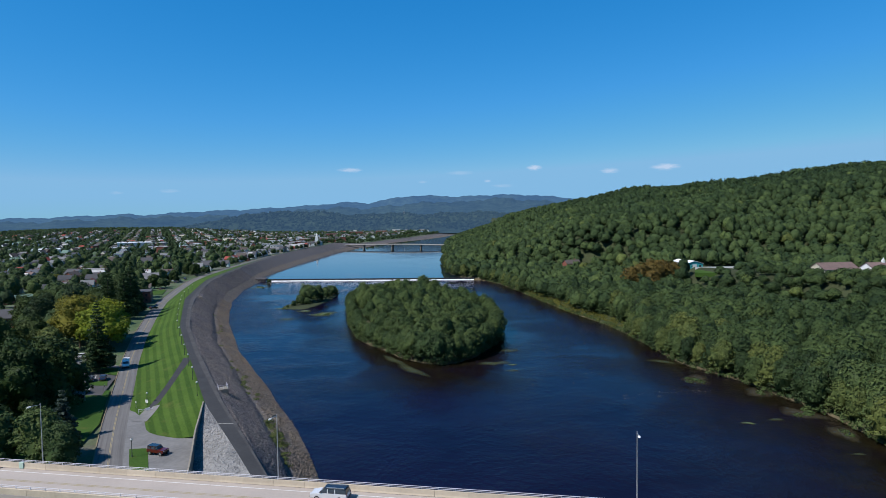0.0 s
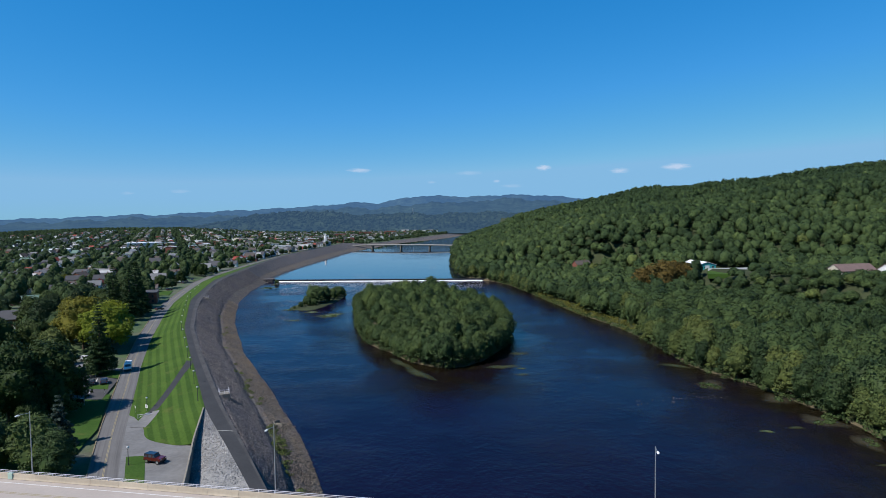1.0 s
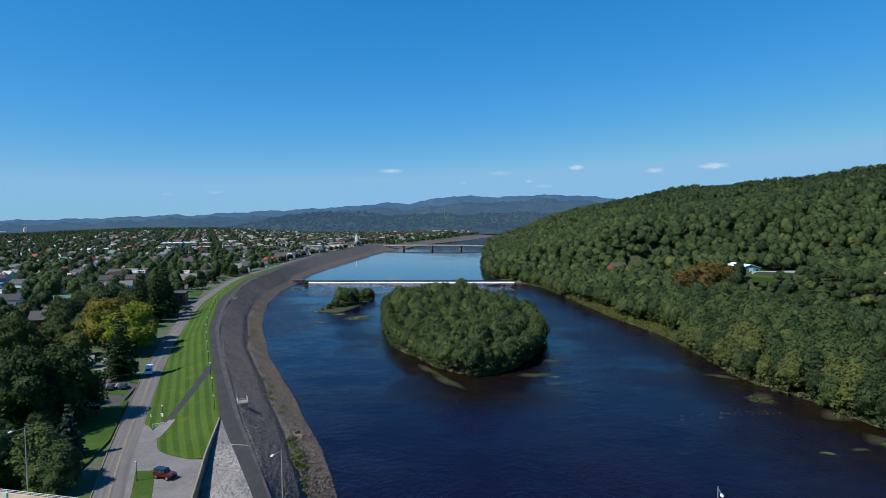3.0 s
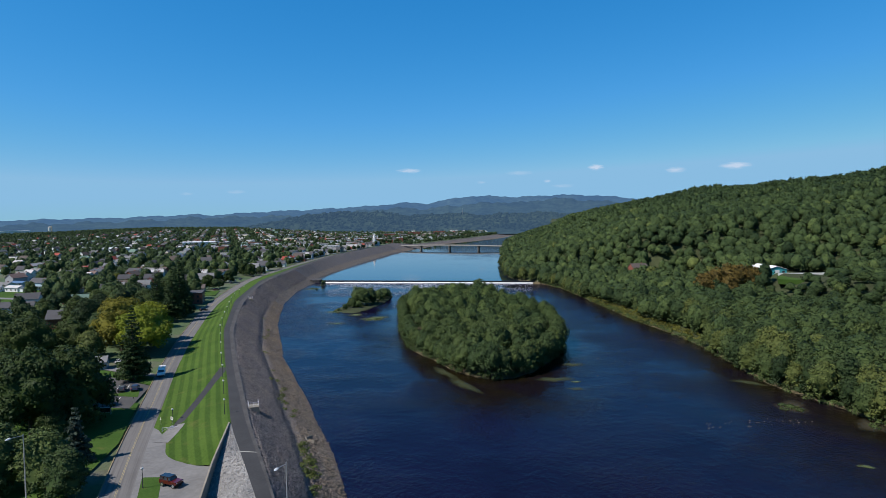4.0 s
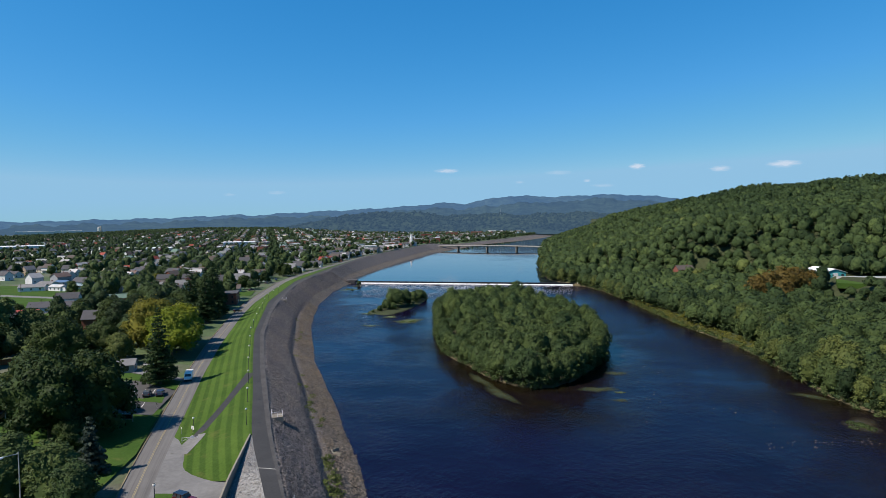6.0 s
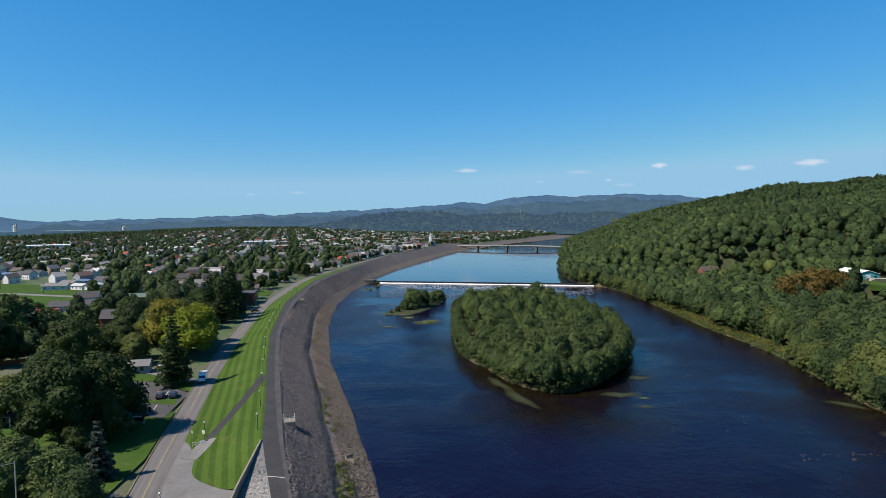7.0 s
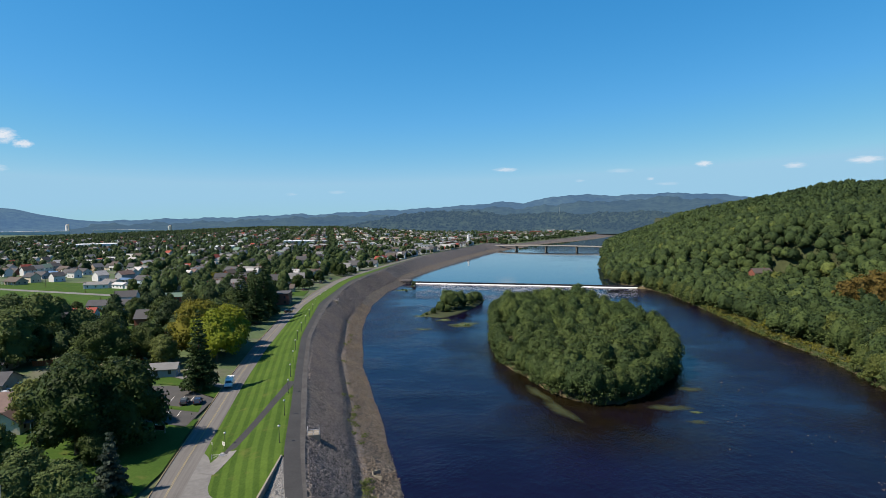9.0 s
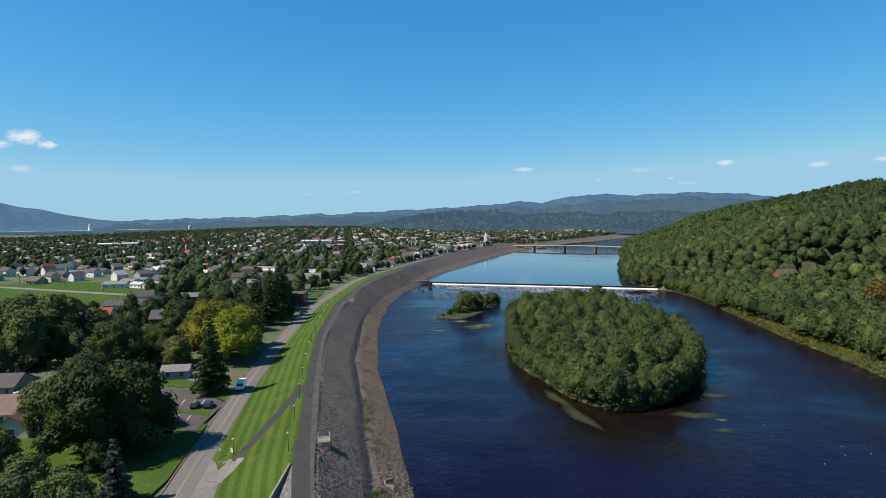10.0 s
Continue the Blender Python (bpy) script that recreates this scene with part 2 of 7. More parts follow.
def water_mat(name, deep, ripple, rough, gloss):
    m, nt, bsdf = start_mat(name)
    pos = nt.nodes.new("ShaderNodeNewGeometry").outputs["Position"]
    t = nt.nodes.new("ShaderNodeAttribute")
    t.attribute_name = "shallow"
    big = noise_node(nt, pos, 0.035, 5, 0.6)
    c = ramp_node(nt, big, [(0.3, shade(deep, 0.8)), (0.7, shade(deep, 1.25))])
    c = mix_rgb(nt, t.outputs["Fac"], c, ramp_node(nt, noise_node(nt, pos, 0.16, 5, 0.65), [(0.3, (0.0034, 0.0027, 0.0013)), (0.75, (0.0105, 0.0078, 0.0033))]))
    nt.links.new(c, bsdf.inputs["Base Color"])
    bsdf.inputs["IOR"].default_value = 1.33
    bsdf.inputs["Specular IOR Level"].default_value = gloss
    r = ramp_node(nt, noise_node(nt, pos, 0.02, 4, 0.6), [(0.35, (rough * 0.6,) * 3), (0.65, (rough * 1.5,) * 3)])
    nt.links.new(r, bsdf.inputs["Roughness"])
    if ripple:
        mp = nt.nodes.new("ShaderNodeMapping")
        mp.inputs["Scale"].default_value = (1.0, 0.55, 1.0)
        mp.inputs["Rotation"].default_value = (0, 0, radians(20))
        nt.links.new(pos, mp.inputs["Vector"])
        calm = ramp_node(nt, noise_node(nt, pos, 0.018, 4, 0.6), [(0.40, (0.12,) * 3), (0.60, (1.25,) * 3)])
        w = noise_node(nt, mp.outputs[0], 0.9, 4, 0.6)
        ml = nt.nodes.new("ShaderNodeMath")
        ml.operation = "MULTIPLY"
        nt.links.new(w, ml.inputs[0])
        nt.links.new(calm, ml.inputs[1])
        nt.links.new(bump_node(nt, ml.outputs[0], ripple, 0.35), bsdf.inputs["Normal"])
    return m


M_WATER = water_mat("river_water", (0.0032, 0.0021, 0.0124), 1.0, 0.10, 0.108)
M_POOL = water_mat("still_water", (0.006, 0.012, 0.021), 0.05, 0.04, 0.5)


def weed_mat(name, base, cover):
    """Water weed: thick in the middle of a bed, breaking up towards its edge."""
    m, nt, bsdf = start_mat(name)
    pos = nt.nodes.new("ShaderNodeNewGeometry").outputs["Position"]
    t = nt.nodes.new("ShaderNodeAttribute")
    t.attribute_name = "core"
    f = noise_node(nt, pos, 0.6, 8, 0.85)
    nt.links.new(ramp_node(nt, noise_node(nt, pos, 1.4, 5, 0.7), [(0.3, shade(base, 0.5)), (0.7, shade(base, 1.4))]), bsdf.inputs["Base Color"])
    sm = nt.nodes.new("ShaderNodeMath")
    sm.operation = "ADD"
    nt.links.new(t.outputs["Fac"], sm.inputs[0])
    nt.links.new(f, sm.inputs[1])
    nt.links.new(ramp_node(nt, sm.outputs[0], [(0.58, (0, 0, 0)), (1.1, (cover,) * 3)]), bsdf.inputs["Alpha"])
    bsdf.inputs["Roughness"].default_value = 0.9
    return m


M_WEED = weed_mat("water_weed", (0.0578, 0.0782, 0.0204), 0.95)
M_WEED_DIM = weed_mat("sunken_weed", (0.030, 0.040, 0.009), 0.7)
M_BAR = weed_mat("gravel_bar", (0.036, 0.031, 0.013), 0.7)


# ---- building blocks ----
def mesh_object(name, verts, faces, material, parent=None, uvs=None, smooth=False):
    me = bpy.data.meshes.new(name)
    me.from_pydata(verts, [], faces)
    if uvs is not None:
        layer = me.uv_layers.new(name="UVMap")
        idx = np.zeros(len(me.loops), dtype=np.int32)
        me.loops.foreach_get("vertex_index", idx)
        layer.data.foreach_set("uv", np.asarray(uvs, dtype=np.float32)[idx].ravel())
    me.materials.append(material)
    if smooth:
        me.polygons.foreach_set("use_smooth", [True] * len(me.polygons))
    me.update()
    ob = new(name, me)
    ob.parent = parent
    return ob


def part(name, bm, material, parent, label=""):
    me = bpy.data.meshes.new(name)
    bm.to_mesh(me)
    bm.free()
    me.materials.append(material)
    ob = new(name, me)
    ob.parent = parent
    if label:
        ob["label"] = label
    return ob


def thing(name, m, label, category, group="", kind=""):
    ob = new(name)
    ob.matrix_world = m
    return tagged(ob, label, category, group, kind)


def box(bm, x0, x1, y0, y1, z0, z1, bevel=0.0):
    r = bmesh.ops.create_cube(bm, size=1.0)
    vs = r["verts"]
    bmesh.ops.scale(bm, vec=(x1 - x0, y1 - y0, z1 - z0), verts=vs)
    bmesh.ops.translate(bm, vec=((x0 + x1) / 2, (y0 + y1) / 2, (z0 + z1) / 2), verts=vs)
    if bevel:
        bmesh.ops.bevel(bm, geom=[e for e in bm.edges if all(v in vs for v in e.verts)], offset=bevel, segments=1, affect="EDGES")
    return vs


def box_bm(*a, bevel=0.0):
    bm = bmesh.new()
    box(bm, *a, bevel=bevel)
    return bm


def tube(bm, a, b, r0, r1=None, n=8):
    a, b = Vector(a), Vector(b)
    d = b - a
    q = d.to_track_quat("Z", "Y").to_matrix().to_4x4()
    m = Matrix.Translation((a + b) / 2) @ q
    bmesh.ops.create_cone(bm, cap_ends=True, segments=n, radius1=r0, radius2=r0 if r1 is None else r1, depth=d.length, matrix=m)


def tube_bm(a, b, r0, r1=None, n=8):
    bm = bmesh.new()
    tube(bm, a, b, r0, r1, n)
    return bm


def prism_bm(pts, z0, z1):
    """An upright solid over a flat outline."""
    bm = bmesh.new()
    lo = [bm.verts.new((x, y, z0)) for x, y in pts]
    hi = [bm.verts.new((x, y, z1)) for x, y in pts]
    bm.faces.new(hi)
    bm.faces.new(lo[::-1])
    n = len(pts)
    for i in range(n):
        bm.faces.new((lo[i], lo[(i + 1) % n], hi[(i + 1) % n], hi[i]))
    bmesh.ops.recalc_face_normals(bm, faces=bm.faces)
    return bm


# ---- the lie of the land: edges as x along y ----
YS = np.arange(-400.0, 2700.0, 2.0)


def edge(pts, smooth=9):
    y = [p[1] for p in pts]
    x = [p[0] for p in pts]
    s0 = (x[1] - x[0]) / (y[1] - y[0])
    v = np.interp(YS, y, x)
    v = np.where(YS < y[0], x[0] + s0 * (YS - y[0]), v)
    k = np.ones(smooth) / smooth
    pad = np.pad(v, smooth // 2, mode="reflect", reflect_type="odd")
    v = np.convolve(pad, k, "valid")
    return lambda q: np.interp(q, YS, v)


WATER_L = edge([(-24.7, 108), (-37.7, 138), (-48.2, 162.6), (-57.7, 181.2), (-70.6, 204.6), (-84.6, 229), (-108.7, 273.6), (-133.8, 326), (-157, 381), (-176.6, 437.5), (-192, 495), (-198, 530), (-203, 565), (-212.5, 600), (-219.6, 702), (-228, 849), (-236, 1059), (-224, 1134), (-215, 1197), (-197, 1374), (-140, 1560), (-112, 1685), (-86, 1822), (-50, 2300), (-40, 2690)])
LEVEE_R = edge([(-29, 92.5), (-39.9, 111), (-51.1, 129.7), (-64.3, 151.2), (-83.2, 184.9), (-99.1, 213), (-125.5, 262), (-148.6, 312.6), (-165, 352), (-186, 410), (-204, 465), (-218, 539), (-236, 640), (-252, 760), (-258, 850), (-262, 1037), (-268, 1166), (-253, 1290), (-214, 1493), (-160, 1800), (-120, 2086), (-95, 2300), (-85, 2690)])
LEVEE_L = edge([(-31, 91.5), (-42.9, 111), (-56, 131.3), (-69.0, 151.1), (-87.2, 184.5), (-103.2, 213), (-129.8, 262), (-153, 312.6), (-171, 352), (-190.5, 410), (-208.5, 465), (-222.5, 539), (-240.5, 640), (-256.5, 760), (-262.5, 850), (-266.5, 1037), (-272.5, 1166), (-257.5, 1290), (-218.5, 1493), (-164.5, 1800), (-124.5, 2086), (-99.5, 2300), (-89.5, 2690)])
ROAD_L = edge([(-66.5, 100), (-80.6, 124.7), (-92.9, 147.4), (-108.3, 177.5), (-125.5, 210.8), (-147.3, 256), (-174.7, 317.3), (-195.6, 368), (-218.3, 435), (-236, 492), (-247, 540), (-262, 640), (-277, 760), (-283, 850), (-286, 1037), (-292, 1166), (-277, 1290), (-238, 1493), (-184, 1800), (-144, 2086), (-119, 2300), (-109, 2690)])
WATER_R = edge([(97, 120), (96.9, 157.4), (97.3, 173.7), (96, 188), (91, 202), (88, 218), (75, 244), (70, 300), (64.5, 333), (51.5, 374), (35, 453), (17.5, 530), (1.5, 567), (-20, 582), (-29, 610), (-41, 726), (-55, 950), (-69, 1370), (-52, 1700), (-25, 1822), (5, 2300), (15, 2690)])


def road_r(y):
    return ROAD_L(y) + 6.2


Z_ROAD, Z_LEVEE, Z_POOL = 8.8, 12.5, 1.5
RIDGE = np.array([(60, 2300, 50), (150, 1800, 50), (209, 1485, 58), (246, 1277, 86), (278, 1177, 95), (359, 987, 97), (407, 913, 98), (475, 823, 108), (520, 770, 108), (650, 650, 118), (900, 420, 118), (1200, 100, 118)], float)


def ridge_at(x, y):
    """Distance to the ridge line and its height there."""
    best = np.full(np.shape(x), 1e9)
    high = np.zeros(np.shape(x))
    side = np.zeros(np.shape(x))
    for a, b in zip(RIDGE[:-1], RIDGE[1:]):
        d = b[:2] - a[:2]
        t = np.clip(((x - a[0]) * d[0] + (y - a[1]) * d[1]) / (d @ d), 0, 1)
        px, py = a[0] + t * d[0], a[1] + t * d[1]
        r = np.hypot(x - px, y - py)
        near = r < best
        best = np.where(near, r, best)
        high = np.where(near, a[2] + t * (b[2] - a[2]), high)
        side = np.where(near, (x - a[0]) * d[1] - (y - a[1]) * d[0], side)
    return best, high, side


def lumps(x, y, s):
    """Smooth undulation between about -1 and 1."""
    return (np.sin(x / s + 1.3 * np.sin(y / s * 0.7)) + np.sin(y / s * 1.3 + 0.7 + np.sin(x / s * 0.6)) + np.sin((x + y) / s * 2.1)) / 3


def right_height(x, y):
    """The wooded side: a low bench by the river, then the hill."""
    d = np.maximum(x - WATER_R(y), 0)
    r, high, side = ridge_at(x, y)
    u = d / (d + r + 1e-6)
    u = np.where(side < 0, 1.0, u)
    u0 = np.interp(y, [300, 470, 640], [0.36, 0.32, 0.03])
    k = np.clip((u - u0) / (1 - u0), 0, 1)
    rise = k ** 0.85
    step = np.clip((d - 92) / 36, 0, 1)
    bank = 1.5 * np.clip(d / 6, 0, 1) + 3.0 * np.clip((d - 6) / 60, 0, 1) + 14 * step * step * (3 - 2 * step)
    return bank * (1 - rise) + high * rise + lumps(x, y, 60) * 4 * np.clip((d - 40) / 80, 0, 1)


def left_height(x, y):
    d = np.maximum(ROAD_L(y) - x, 0)
    far = np.clip((d - 900) / 1500, 0, 1)
    away = np.clip((np.hypot(x, y) - 1250) / 1150, 0, 1)
    swing = np.degrees(np.arctan2(-x, y))
    upland = 15 * away * away * (3 - 2 * away) * np.clip((d - 120) / 300, 0, 1) * np.interp(swing, [8, 14, 19, 24, 33, 40], [0.05, 0.1, 0.3, 1.0, 1.0, 0.0])
    return upland + Z_ROAD - 0.12 + lumps(x, y, 45) * 0.25 * np.clip((d - 60) / 80, 0, 1) + far * 8 * (1 + lumps(x, y, 400))


def build_ground():
    ys = np.r_[-400, -200, np.arange(-100, 80, 20), np.arange(80, 640, 5), np.arange(640, 1100, 12), np.arange(1100, 2700, 20), 3000, 3500, 4200, 5000]
    left = np.r_[-5200, -4000, -3000, -2200, -1600, -1200, np.arange(-900, -200, 50), np.arange(-200, -40, 20), -40, -30, -20, -12, -6, -3, 0.0]
    right = np.r_[0, 2, 4, 7, 10, 14, 20, 28, 38, 50, 65, 80, np.arange(100, 700, 25), 800, 1000, 1300, 1800, 2500, 3500, 5200.0]
    verts = []
    for y in ys:
        yq = min(y, 2690.0)
        xl = ROAD_L(yq) + left
        zl = left_height(xl, np.full_like(xl, yq)) - np.where(left > -3.5, 0.3, 0)
        rr, pl, pr, w, wr = road_r(yq), LEVEE_L(yq), LEVEE_R(yq), WATER_L(yq), WATER_R(yq)
        shut = np.clip((y - 2500) / 190, 0, 1)
        top = float(np.interp(y, [1165, 1300], [Z_LEVEE, 5.0]))
        bed = -1.6 * (1 - shut) + 9 * shut
        low = 0.0 if y < 568 else Z_POOL
        mid = [(rr, Z_ROAD - 0.4), (pl, top - 0.5 if y > 158 else Z_ROAD - 0.9), (pr, top - 0.7), (pr + 0.62 * (w - pr), 1.9), (w - 0.05 * (w - pr), low - 1.0), (w + 4, bed), (w + 0.35 * (wr - w), bed), (w + 0.65 * (wr - w), bed), (wr - 5, bed)]
        xr = wr + right
        zr = right_height(xr, np.full_like(xr, yq)) + low
        zr[0] = low - 0.5
        verts += [(a, y, b) for a, b in zip(xl, zl)] + [(a, y, b) for a, b in mid] + [(a, y, b) for a, b in zip(xr, zr)]
    n = len(left) + 9 + len(right)
    faces = [(i * n + j, i * n + j + 1, (i + 1) * n + j + 1, (i + 1) * n + j) for i in range(len(ys) - 1) for j in range(n - 1)]
    ob = mesh_object("ground", verts, faces, M_GROUND, smooth=True)
    ob.data.materials.append(M_SOIL)
    ob.data.materials.append(M_BANK)
    mi = [0 if j < len(left) + 5 else (2 if j < len(left) + 9 + 1 else 1) for i in range(len(ys) - 1) for j in range(n - 1)]
    ob.data.polygons.foreach_set("material_index", mi)
    return tagged(ob, "grassy town plain and wooded riverside ground", "ground", kind="structure")


build_ground()


def strip(name, ys, lines, material, label, category, kind="structure", wobble=0.0, smooth=True, ref=None):
    """A sheet between edges that run along y: lines give (x of y, z of y) from left to right."""
    verts, uvs = [], []
    n = len(lines)
    along = 0
    rng = np.random.default_rng(len(ys) + n)
    for i, y in enumerate(ys):
        if i:
            along += math.hypot(y - ys[i - 1], float(lines[0][0](y) - lines[0][0](ys[i - 1])))
        x0 = float((ref or lines[0][0])(y))
        for j, (fx, fz) in enumerate(lines):
            x = float(fx(y))
            z = float(fz(y)) if callable(fz) else fz
            if wobble and 0 < j < n - 1:
                z += rng.uniform(-wobble, wobble)
            verts.append((x, y, z))
            uvs.append(((x - x0) * 0.87, along))
    faces = [(i * n + j, i * n + j + 1, (i + 1) * n + j + 1, (i + 1) * n + j) for i in range(len(ys) - 1) for j in range(n - 1)]
    ob = mesh_object(name, verts, faces, material, uvs=uvs, smooth=smooth)
    return tagged(ob, label, category, kind=kind)


def between(fa, fb, t):
    return lambda y: fa(y) * (1 - t) + fb(y) * t


def shift(f, d):
    return lambda y: f(y) + d


# river road, with kerb and lines
Y_ROAD = np.r_[np.arange(60, 620, 4.0), np.arange(620, 1100, 20)]
strip("road", Y_ROAD, [(shift(ROAD_L, 0.0), Z_ROAD - 0.02), (shift(ROAD_L, 3.1), Z_ROAD + 0.05), (road_r, Z_ROAD)], M_ASPHALT, "grey two-lane asphalt river road", "road")


def solid_strip(name, ys, fa, fb, z0, z1, material, label, category, kind="structure"):
    za, zb = (z1 if callable(z1) else (lambda y: z1)), (z0 if callable(z0) else (lambda y: z0))
    return strip(name, ys, [(fa, zb), (fa, za), (fb, za), (fb, zb)], material, label, category, kind, smooth=False)


M_KERB = surface("weathered_kerb", (0.16, 0.125, 0.075), 0.9, 3, 0.4, 0.35, 0.2, 0.01)
solid_strip("kerb", Y_ROAD, shift(ROAD_L, -0.24), shift(ROAD_L, 0.0), Z_ROAD - 0.3, Z_ROAD + 0.14, M_KERB, "weathered brown concrete kerb along the river road", "kerb")
for k, off in enumerate((2.95, 3.2)):
    strip("centre_line", Y_ROAD, [(shift(ROAD_L, off), Z_ROAD + 0.056), (shift(ROAD_L, off + 0.1), Z_ROAD + 0.056)], M_YELLOW, "worn yellow double centre line", "road marking")


# grassed landward slope of the levee
def gap_lo(y):
    return road_r(y) + 0.02


def slope_z(t):
    s = t * t * (3 - 2 * t)
    return Z_ROAD - 0.02 + (Z_LEVEE - 0.06 - Z_ROAD) * (0.35 * t + 0.65 * s)


WALL_X = edge([(-44.0, 85), (-54.0, 110.8), (-57.4, 119.4), (-62.0, 130.7), (-64.8, 138.4), (-69.9, 152.4), (-72, 158)], 3)
LOBE = edge([(-70.5, 137.4), (-75.5, 138.4), (-79.5, 142.5), (-82.5, 148), (-86.5, 153), (-91.4, 157.5), (-92, 160)], 3)


def lawn_l(y):
    return LOBE(y) if y < 157.5 else gap_lo(y)


def lawn_r(y):
    return WALL_X(y) - 0.25 if y < 152 else LEVEE_L(y)


def lawn_z(t):
    return lambda y: Z_ROAD + 0.04 + (slope_z(t) - Z_ROAD) * min(1, max(0.0, (y - 136.5) / 15.5)) ** 0.8


Y_LAWN = np.r_[137.5, 138.2, np.arange(139.5, 162, 1.5), np.arange(162, 560.0, 3.0)]
strip("levee_lawn", Y_LAWN, [(lambda y, t=t: lawn_l(y) * (1 - t) + lawn_r(y) * t, lawn_z(t)) for t in np.linspace(0, 1, 11)], M_LAWN, "mown striped green grass slope of the levee", "lawn", ref=LEVEE_L)
Y_FAR = np.arange(556.0, 726.0, 12.0)
strip("levee_verge", Y_FAR, [(between(gap_lo, LEVEE_L, t), slope_z(t) - 0.02) for t in np.linspace(0, 1, 4)], M_GRASS, "rough grass verge behind the levee crest", "verge")
Y_QUAY = np.arange(724.0, 1168.0, 12.0)
strip("promenade", Y_QUAY, [(between(gap_lo, LEVEE_L, t), slope_z(t) - 0.03) for t in np.linspace(0, 1, 4)], M_ASPHALT_DARK, "grey paved bank behind the levee crest", "pavement")

M_WALL = surface("weathered_concrete", (0.184, 0.163, 0.129), 0.9, 2, 0.25, 0.25, 0.3, 0.02)
Y_APRON = np.arange(84.0, 160.0, 2.0)
strip("apron", Y_APRON, [(road_r, Z_ROAD + 0.004), (lambda y: min(WALL_X(y), LEVEE_L(y) - 2) - 0.1, Z_ROAD + 0.01)], M_LOT, "worn pale asphalt apron beside the flood wall", "pavement")
Y_GRAVEL = np.arange(84.0, 153.5, 2.0)
strip("gravel_slope", Y_GRAVEL, [(lambda y: WALL_X(y) + 0.2, lambda y: 9.2 + 3.2 * max(0, min(1, (y - 112) / 40))), (lambda y: 0.5 * WALL_X(y) + 0.5 * LEVEE_L(y), lambda y: 10.9 + 1.5 * max(0, min(1, (y - 112) / 40))), (lambda y: LEVEE_L(y) + 0.02, Z_LEVEE - 0.02)], M_GRAVEL, "pale gravel slope behind the flood wall", "gravel")
solid_strip("flood_wall", np.arange(84.0, 153.0, 2.0), lambda y: WALL_X(y) - 0.17, lambda y: WALL_X(y) + 0.17, 8.0, 12.85, M_WALL, "long concrete flood wall", "wall")


def branch_x(d):
    f = edge([(-83.9, 146.5), (-85.4, 158.5), (-88.6, 172), (-91.4, 182), (-95.0, 194), (-97.2, 201), (-99.0, 206)], 5)
    return lambda y: f(y) + d


def branch_z(y):
    lo, hi = lawn_l(y), lawn_r(y)
    t = float((branch_x(0)(y) - lo) / (hi - lo))
    return lawn_z(max(0, min(1, t)))(y) + 0.1


strip("branch_path", np.arange(156.5, 202.0, 2.5), [(branch_x(-1.25), lambda y: branch_z(y) - 0.02), (branch_x(0.0), branch_z), (branch_x(1.25), lambda y: branch_z(y) + 0.09)], M_PATH, "dark asphalt path climbing the levee lawn", "path")

def on_lawn(d, up):
    def z(y):
        lo, hi = lawn_l(y), lawn_r(y)
        return lawn_z(max(0.0, min(1.0, float((branch_x(d)(y) - lo) / (hi - lo)))))(y) + up
    return z


strip("path_foot", np.arange(148.5, 158.0, 1.5), [(branch_x(d), on_lawn(d, 0.05)) for d in (-2.2, -1.2, 0.0, 0.8, 1.6)], M_LOT, "pale worn foot of the asphalt path", "path")
strip("path_joint", np.array([136.4, 136.65]), [(LEVEE_L, Z_LEVEE + 0.012), (between(LEVEE_L, LEVEE_R, 0.45), Z_LEVEE + 0.055), (between(LEVEE_L, LEVEE_R, 0.82), Z_LEVEE + 0.012)], M_CONCRETE, "pale concrete joint across the levee path", "path")

# crest path, ramp and stone slope
M_SHOULDER = surface("stone_chips", (0.051, 0.0483, 0.0469), 0.95, 1.8, 0.2, 0.4, 0.8, 0.1)
Y_CREST = np.r_[np.arange(60, 330, 3.0), np.arange(330, 1170, 10)]
def path_r(y):
    return LEVEE_L(y) + (LEVEE_R(y) - LEVEE_L(y)) * np.interp(y, [120, 150, 185, 300], [0.85, 0.8, 0.62, 0.58])


strip("levee_path", Y_CREST, [(LEVEE_L, Z_LEVEE), (between(LEVEE_L, path_r, 0.5), Z_LEVEE + 0.04), (path_r, Z_LEVEE)], M_PATH, "dark asphalt path along the levee crest", "path")
strip("path_shoulder", Y_CREST, [(path_r, Z_LEVEE - 0.015), (between(path_r, LEVEE_R, 0.5), Z_LEVEE - 0.03), (LEVEE_R, Z_LEVEE - 0.02)], M_SHOULDER, "grey stone chip shoulder beside the crest path", "shoulder")


def low_water(y):
    return np.where(np.asarray(y) < 566, 0.0, Z_POOL)


def crest(y):
    """Height of the levee crest, which falls away beyond the far bridge."""
    return np.interp(y, [1165, 1300], [Z_LEVEE, 5.0])


def slope_height(t, y):
    """Height of the stone slope at the fraction t of the way to the water: a steep step above a flatter shore."""
    k = t + 0.022 * np.sin(y / 13.0) + 0.010 * np.sin(y / 6.1 + 1.0)
    step = np.interp(k, [0.0, 0.46, 0.57, 0.66, 1.05], [12.45, 5.9, 3.6, 3.1, -0.6])
    even = np.interp(k, [0.0, 0.62, 1.05], [12.45, 3.5, -0.6])
    f = np.interp(y, [330, 430], [0, 1])
    z = step * (1 - f) + even * f
    return z * np.interp(y, [1165, 1300], [1.0, 0.38]) + low_water(y) * np.clip(k, 0, 1)


